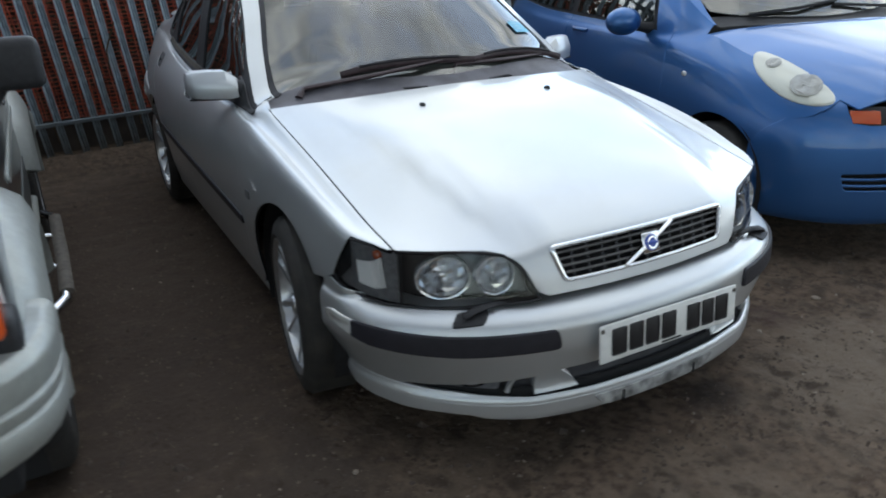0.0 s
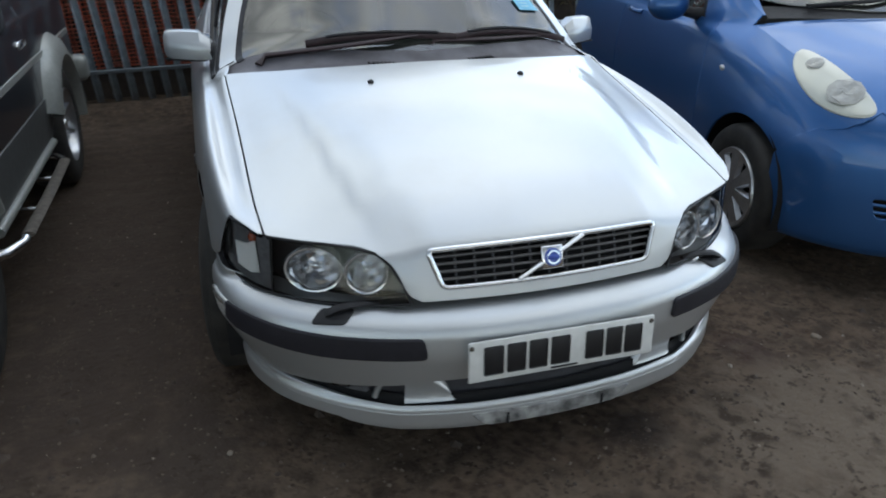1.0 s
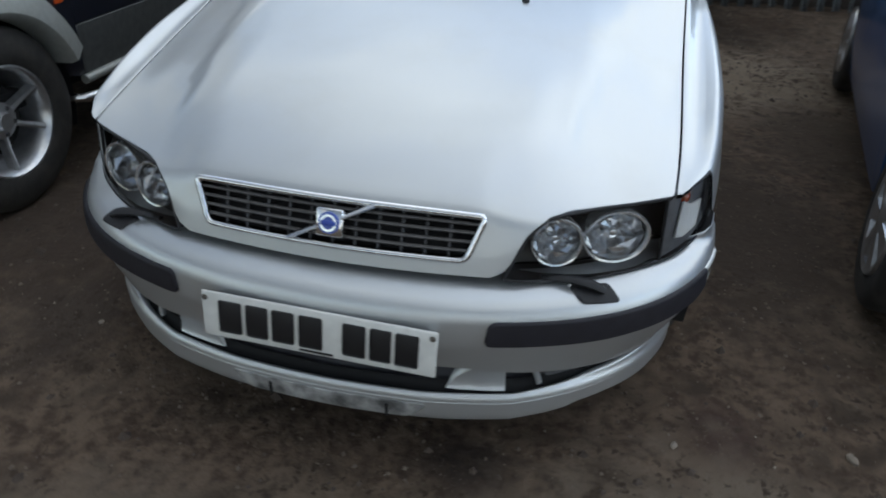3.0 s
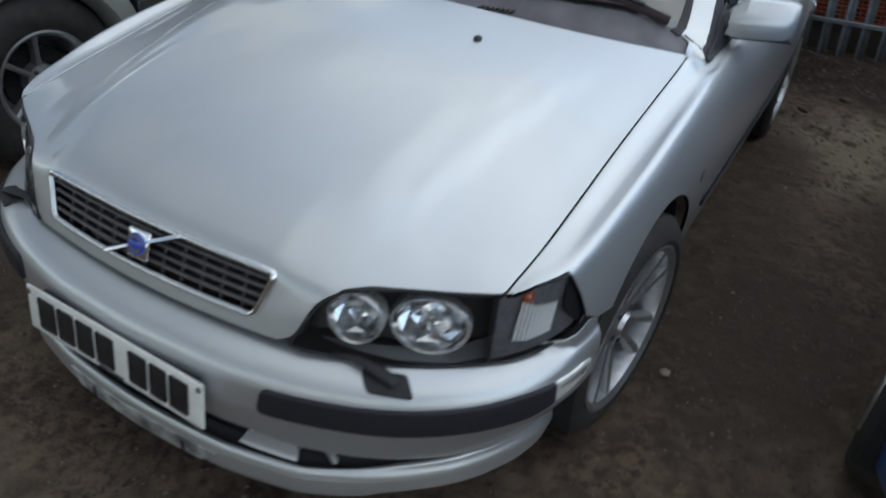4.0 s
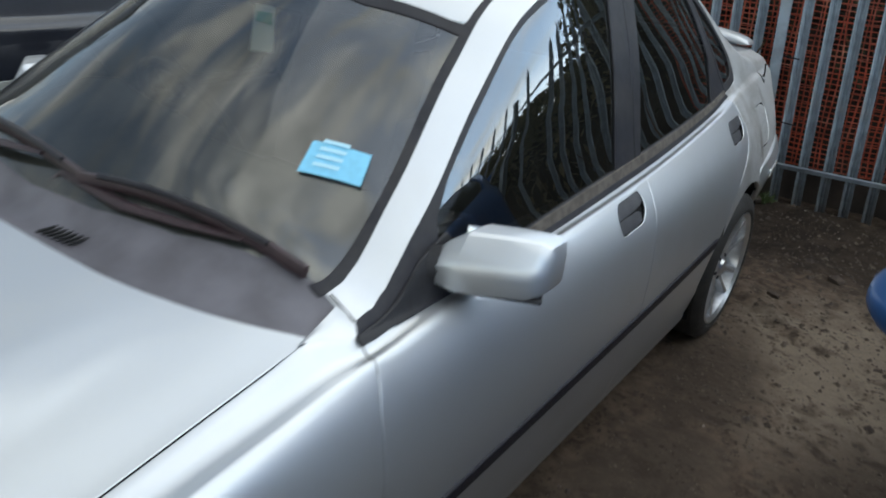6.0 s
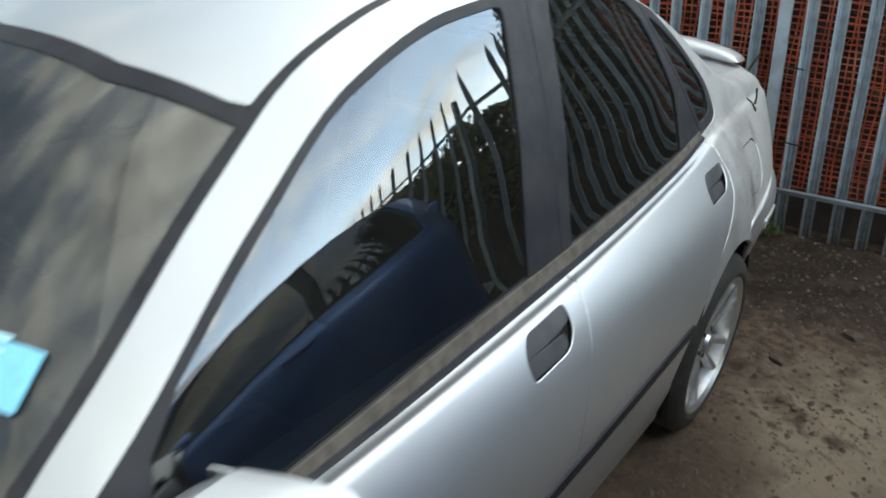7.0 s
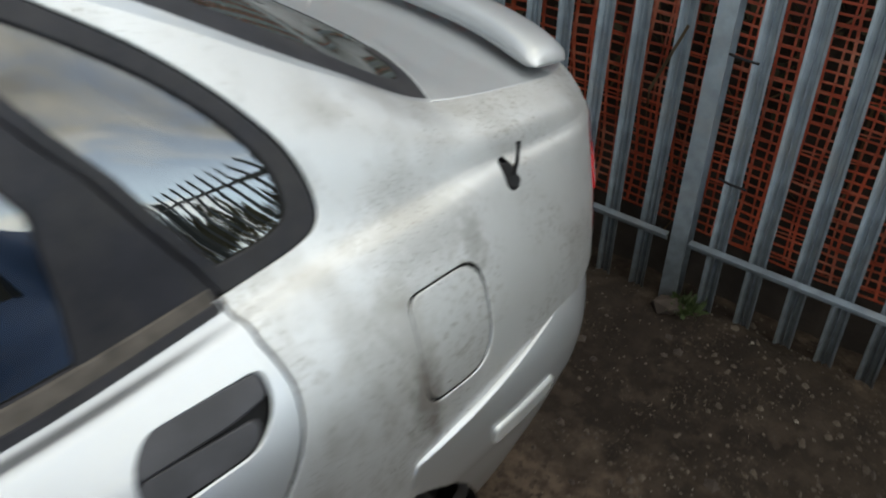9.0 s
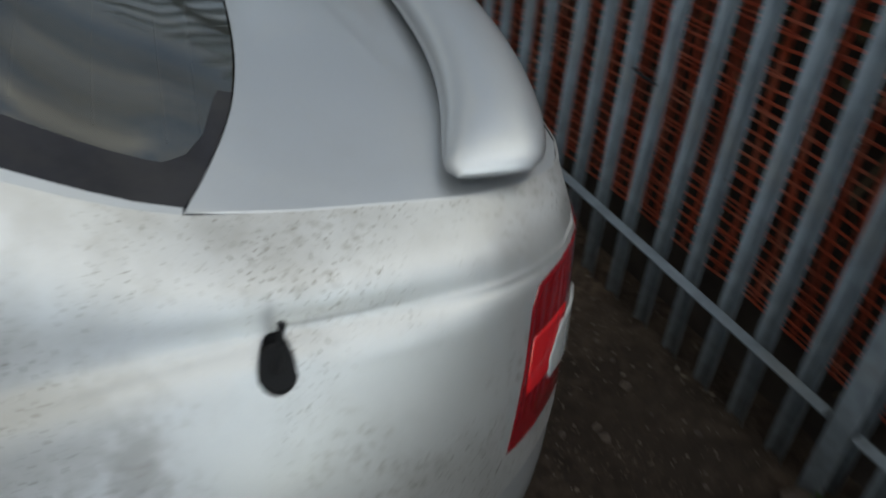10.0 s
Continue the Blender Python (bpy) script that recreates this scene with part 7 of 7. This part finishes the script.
scr = [(-0.93, 1.06), (-0.8, 1.00), (-0.6, 0.945), (-0.3, 0.905), (0, 0.89), (0.3, 0.905), (0.6, 0.945), (0.8, 1.00), (0.93, 1.06), (0.90, 1.80), (0.5, 1.76), (0, 1.745), (-0.5, 1.76), (-0.90, 1.80)]
b_screen = part("windscreen", patch(scr, roof_b, (0.08, 0.06), rim=0.004), SCREEN, hatch)
b_screen.visible_shadow = False
part("roof", patch([(-0.9, 1.81), (0, 1.755), (0.9, 1.81), (0.9, 3.45), (-0.9, 3.45)], roof_b, (0.1, 0.08), rim=0.004), BLUE, hatch)
part("tail", box((1.1, 0.06, 0.9), (0, 3.55, 0.75), 0.02), BLUE, hatch)
part("scuttle_panel", patch([(float(w), 0.955 - 0.115 * (1 - w * w)) for w in np.linspace(-0.98, 0.98, 16)] + [(float(w), 1.045 - 0.14 * (1 - w * w)) for w in np.linspace(0.955, -0.955, 16)], roof_b, (0.1, 0.03), rim=0.004, lift=-0.010), PLASTIC, hatch)
for x0, x1 in ((-0.45, 0.15), (0.10, 0.60)):
    part("wiper", tube([roof_b(np.array([x0 / 0.64]), np.array([0.955]))[0] + [0, 0, 0.012], roof_b(np.array([(x0 + x1) / 1.28]), np.array([0.935]))[0] + [0, 0, 0.020], roof_b(np.array([x1 / 0.66]), np.array([0.985]))[0] + [0, 0, 0.012]], 0.009, 6), PLASTIC, hatch)
part("underbody", box((1.4, 3.0, 0.06), (0, 1.85, 0.22), 0.01), VOID, hatch)
part("cabin_floor", box((1.4, 2.4, 0.05), (0, 2.2, 0.42)), VOID, hatch)
part("dashboard", box((1.25, 0.45, 0.25), (0, 1.32, 0.85), 0.06, 3), DASH, hatch)
for x in (-0.34, 0.34):
    b_seat = part("seat", box((0.48, 0.5, 0.18), (x, 1.98, 0.60), 0.05, 3), CLOTH, hatch)
    part("seat_back", box((0.46, 0.14, 0.62), (x, 2.26, 0.92), 0.05, 3, m=Matrix.Rotation(radians(-12), 4, "X")), CLOTH, b_seat)
    part("headrest", box((0.25, 0.09, 0.16), (x, 2.34, 1.30), 0.035, 3), CLOTH, b_seat)
hatch.matrix_world = pose(2.11, 0.29, 0.0, 0, 0, -10.3)

# ---- the two-tone off-roader ----
BODY_O = [
    Curve((0.0, 0.73, 0.30), (0.4, 0.77, 0.30), (3.7, 0.77, 0.32)),
    Curve((0.0, 0.745, 0.38), (0.4, 0.785, 0.38), (3.7, 0.785, 0.40)),
    Curve((0.0, 0.745, 0.54), (0.4, 0.79, 0.54), (3.7, 0.79, 0.56)),
    Curve((0.0, 0.735, 0.74), (0.4, 0.785, 0.74), (3.7, 0.785, 0.76)),
    Curve((0.0, 0.71, 0.90), (0.4, 0.77, 0.91), (1.3, 0.775, 0.93), (3.7, 0.775, 0.93)),
    Curve((0.0, 0.65, 0.94), (0.4, 0.71, 0.96), (1.3, 0.75, 1.00), (3.7, 0.75, 1.01)),
    Curve((0.0, 0.59, 0.95), (0.4, 0.65, 0.98), (1.2, 0.70, 1.04), (1.5, 0.70, 1.20), (1.9, 0.69, 1.31), (3.7, 0.685, 1.32)),
    Curve((0.0, 0.53, 0.96), (0.4, 0.59, 0.99), (1.2, 0.65, 1.06), (1.5, 0.64, 1.36), (1.9, 0.62, 1.58), (3.7, 0.61, 1.60)),
]
flank_o = lofted(BODY_O)
off = thing("off_roader", "dark blue and beige off-road car with tubular side steps", "car")
O_F, O_R = 0.74, 2.86
yoz = functools.partial(yz, surface=flank_o)
oarch = functools.partial(arch, radius=0.38, z=0.33, surface=flank_o)
DARK_LOW = 0.57
for sg in (1, -1):
    P = functools.partial(patch, surface=flank_o, step=(0.07, 0.25), sign=sg)
    part("front_wing", P(oarch(O_F, 165, 15)[::1] + yoz((1.13, 0.38), (1.20, 0.36), (1.20, 0.70), (1.22, 0.92)) + [(1.23, 5.0)] + s_line(1.15, 5.0, 0.04, 5.0, 14) + yoz((0.02, 0.88), (0.02, 0.60), (0.25, 0.50))), DARK_BLUE, off)
    o_door = part("door", P(yoz((1.205, DARK_LOW), (2.36, DARK_LOW), (2.37, 0.8), (2.38, 0.92)) + [(2.38, 5.0)] + s_line(2.35, 5.0, 1.24, 5.0, 14) + yoz((1.228, 0.92), (1.212, 0.75))), DARK_BLUE, off, "dark blue door")
    part("lower_cladding", P(yoz((1.205, 0.34), (2.36, 0.34), (2.36, DARK_LOW - 0.008), (1.205, DARK_LOW - 0.008)), rim=0.014, lift=0.006), CLADDING, off, "grey lower door cladding")
    part("sill_edge", tube([(sg * 0.795, y, 0.345 + 0.005 * y) for y in np.linspace(1.18, 2.40, 8)], 0.020, 8), CREAM, off)
    part("rear_side", P(yoz((2.368, DARK_LOW)) + oarch(O_R, 140, 12) + yoz((3.28, 0.42), (3.55, 0.42), (3.55, 0.92)) + [(3.55, 5.0)] + s_line(3.5, 5.0, 2.39, 5.0, 14) + yoz((2.388, 0.92), (2.378, 0.8))), DARK_BLUE, off)
    part("rear_cladding", P(yoz((2.368, 0.36), (2.45, 0.36)) + oarch(O_R, 172, 140) + yoz((2.52, DARK_LOW - 0.008), (2.368, DARK_LOW - 0.008)), rim=0.014, lift=0.006), CLADDING, off)
    for hub, first, last in ((O_F, 172, 20), (O_R, 160, -5)):
        verts, faces = [], []
        ring_n = 26
        prof = [(0.345, 0.76), (0.355, 0.842), (0.375, 0.857), (0.402, 0.850), (0.460, 0.826), (0.495, 0.775)]
        for k in range(ring_n + 1):
            a = radians(first + (last - first) * k / ring_n)
            for r, x in prof:
                verts.append((sg * x, hub + r * math.cos(a), 0.33 + r * math.sin(a) * 1.02))
        for k in range(ring_n):
            for i in range(len(prof) - 1):
                faces.append((k * 6 + i, (k + 1) * 6 + i, (k + 1) * 6 + i + 1, k * 6 + i + 1)[::sg])
        bm = bmesh.new()
        bm.from_mesh(mesh_of("flare", verts, faces))
        bmesh.ops.recalc_face_normals(bm, faces=bm.faces)
        part("arch_flare", shade_smooth(bm, 50), CREAM, off, "wide beige wheel-arch flare")
    part("side_window", P(s_line(1.45, 5.3, 2.33, 5.3, 12) + s_line(2.33, 5.5, 2.33, 6.7, 6) + s_line(2.25, 6.75, 1.85, 6.6, 8) + s_line(1.75, 6.4, 1.5, 5.7, 5), rim=0.004, lift=0.003), GLASS, off)
    part("side_window", P(s_line(2.45, 5.3, 3.45, 5.3, 12) + s_line(3.45, 5.5, 3.42, 6.7, 6) + s_line(3.35, 6.75, 2.45, 6.75, 10), rim=0.004, lift=0.003), GLASS, off)
    part("upper_body", P(s_line(1.24, 5.01, 3.55, 5.01, 24) + s_line(3.55, 5.5, 3.53, 6.98, 8) + s_line(3.45, 6.98, 1.26, 6.98, 26)), DARK_BLUE, off)
    part("waist_strip", P(yoz((1.22, 0.735), (2.5, 0.745), (3.5, 0.75), (3.5, 0.775), (2.5, 0.770), (1.22, 0.760)), rim=0.01, lift=0.008), CREAM, off, "pale strip along the doors")
    # mirror, handle, lamps
    o_mir = part("door_mirror", box((0.20, 0.09, 0.16), (sg * 0.865, 1.20, 1.11), 0.03, 3), PLASTIC, off, "black door mirror")
    part("mirror_arm", tube([(sg * 0.745, 1.22, 0.97), (sg * 0.79, 1.21, 1.0), (sg * 0.83, 1.20, 1.05)], 0.03, 8), PLASTIC, o_mir)
    part("door_handle", box((0.02, 0.16, 0.035), (sg * 0.782, 2.24, 0.86), 0.008, 2), CHROME, o_door)
    part("side_repeater", box((0.02, 0.05, 0.035), (sg * 0.786, 1.14, 0.68), 0.006, 2), AMBER, off)
    step_bar = part("side_step", tube([(sg * 0.74, 1.10, 0.29), (sg * 0.82, 1.12, 0.295), (sg * 0.862, 1.19, 0.30), (sg * 0.868, 1.6, 0.30), (sg * 0.862, 2.22, 0.305), (sg * 0.82, 2.30, 0.305), (sg * 0.72, 2.32, 0.305)], 0.019, 10), CHROME, off, "chromed tubular side step")
    part("tread", tube([(sg * 0.870, 1.24, 0.312), (sg * 0.874, 1.65, 0.314), (sg * 0.870, 2.18, 0.318)], 0.025, 8, flat=0.5), GUM, step_bar, "worn rubber tread")
    for y in (1.55, 1.95):
        part("step_bracket", tube([(sg * 0.862, y, 0.30), (sg * 0.70, y, 0.31)], 0.011, 8), CHROME, step_bar)
    for y in (O_F, O_R):
        w = wheel(off, sg * 0.705, y, sg, radius=0.335, rim=0.205, width=0.22, spokes=6)
        wheel_well(off, 0.76, y, sg, 0.40, 0.35)
    lampf = part("corner_lamp", box((0.14, 0.16, 0.13), (sg * 0.72, 0.06, 0.795), 0.02, 3), AMBER, off, "amber corner indicator")
    part("headlamp", box((0.24, 0.05, 0.15), (sg * 0.50, 0.0, 0.80), 0.015, 3), CLEAR, off)
    part("lamp_skirt", box((0.30, 0.10, 0.10), (sg * 0.66, 0.07, 0.715), 0.02, 2), PLASTIC, off)
    part("rear_bumper_end", box((0.16, 0.14, 0.16), (sg * 0.78, 3.58, 0.52), 0.04, 3), CREAM, off)
O_LINE, O_END = ring_line([(0, -0.16), (0.4, -0.14), (0.65, -0.10), (0.79, -0.02), (0.845, 0.07), (0.860, 0.16), (0.862, 0.27)])
O_PROFILE = Curve((0.455, -0.05), (0.485, -0.01), (0.53, 0.004), (0.556, 0.0), (0.562, -0.007), (0.568, 0.0), (0.595, 0.004), (0.602, -0.006), (0.609, 0.002), (0.66, 0.006), (0.690, -0.012), (0.698, -0.06))


def face_o(u, z):
    p, n = O_LINE(u)
    p = p + n * O_PROFILE(z)
    return np.stack([p[:, 0], p[:, 1], z], 1)


part("front_bumper", patch([(-O_END, 0.460), (-0.6, 0.450), (0.6, 0.450), (O_END, 0.460), (O_END, 0.696), (-O_END, 0.696)], face_o, (0.05, 0.0035), rim=0.05), CREAM, off, "ribbed beige bumper with scuffs")
part("bonnet", box((1.22, 1.20, 0.06), (0, 0.62, 0.955), 0.025, 3, m=Matrix.Rotation(radians(3), 4, "X")), DARK_BLUE, off)
part("front_panel", box((1.36, 0.06, 0.42), (0, 0.06, 0.76), 0.02, 2), PLASTIC, off)
part("windscreen", box((1.30, 0.02, 0.66), (0, 1.50, 1.30), 0.004, 1, m=Matrix.Rotation(radians(-38), 4, "X")), SCREEN, off)
part("roof", box((1.26, 1.75, 0.05), (0, 2.68, 1.605), 0.02, 3), DARK_BLUE, off)
part("back_panel", box((1.5, 0.06, 0.62), (0, 3.52, 0.70), 0.02, 2), DARK_BLUE, off)
part("underbody", box((1.46, 3.4, 0.08), (0, 1.8, 0.36), 0.01), VOID, off)
off.matrix_world = pose(-2.355, 0.15, 0.0, 0, 0, 0)
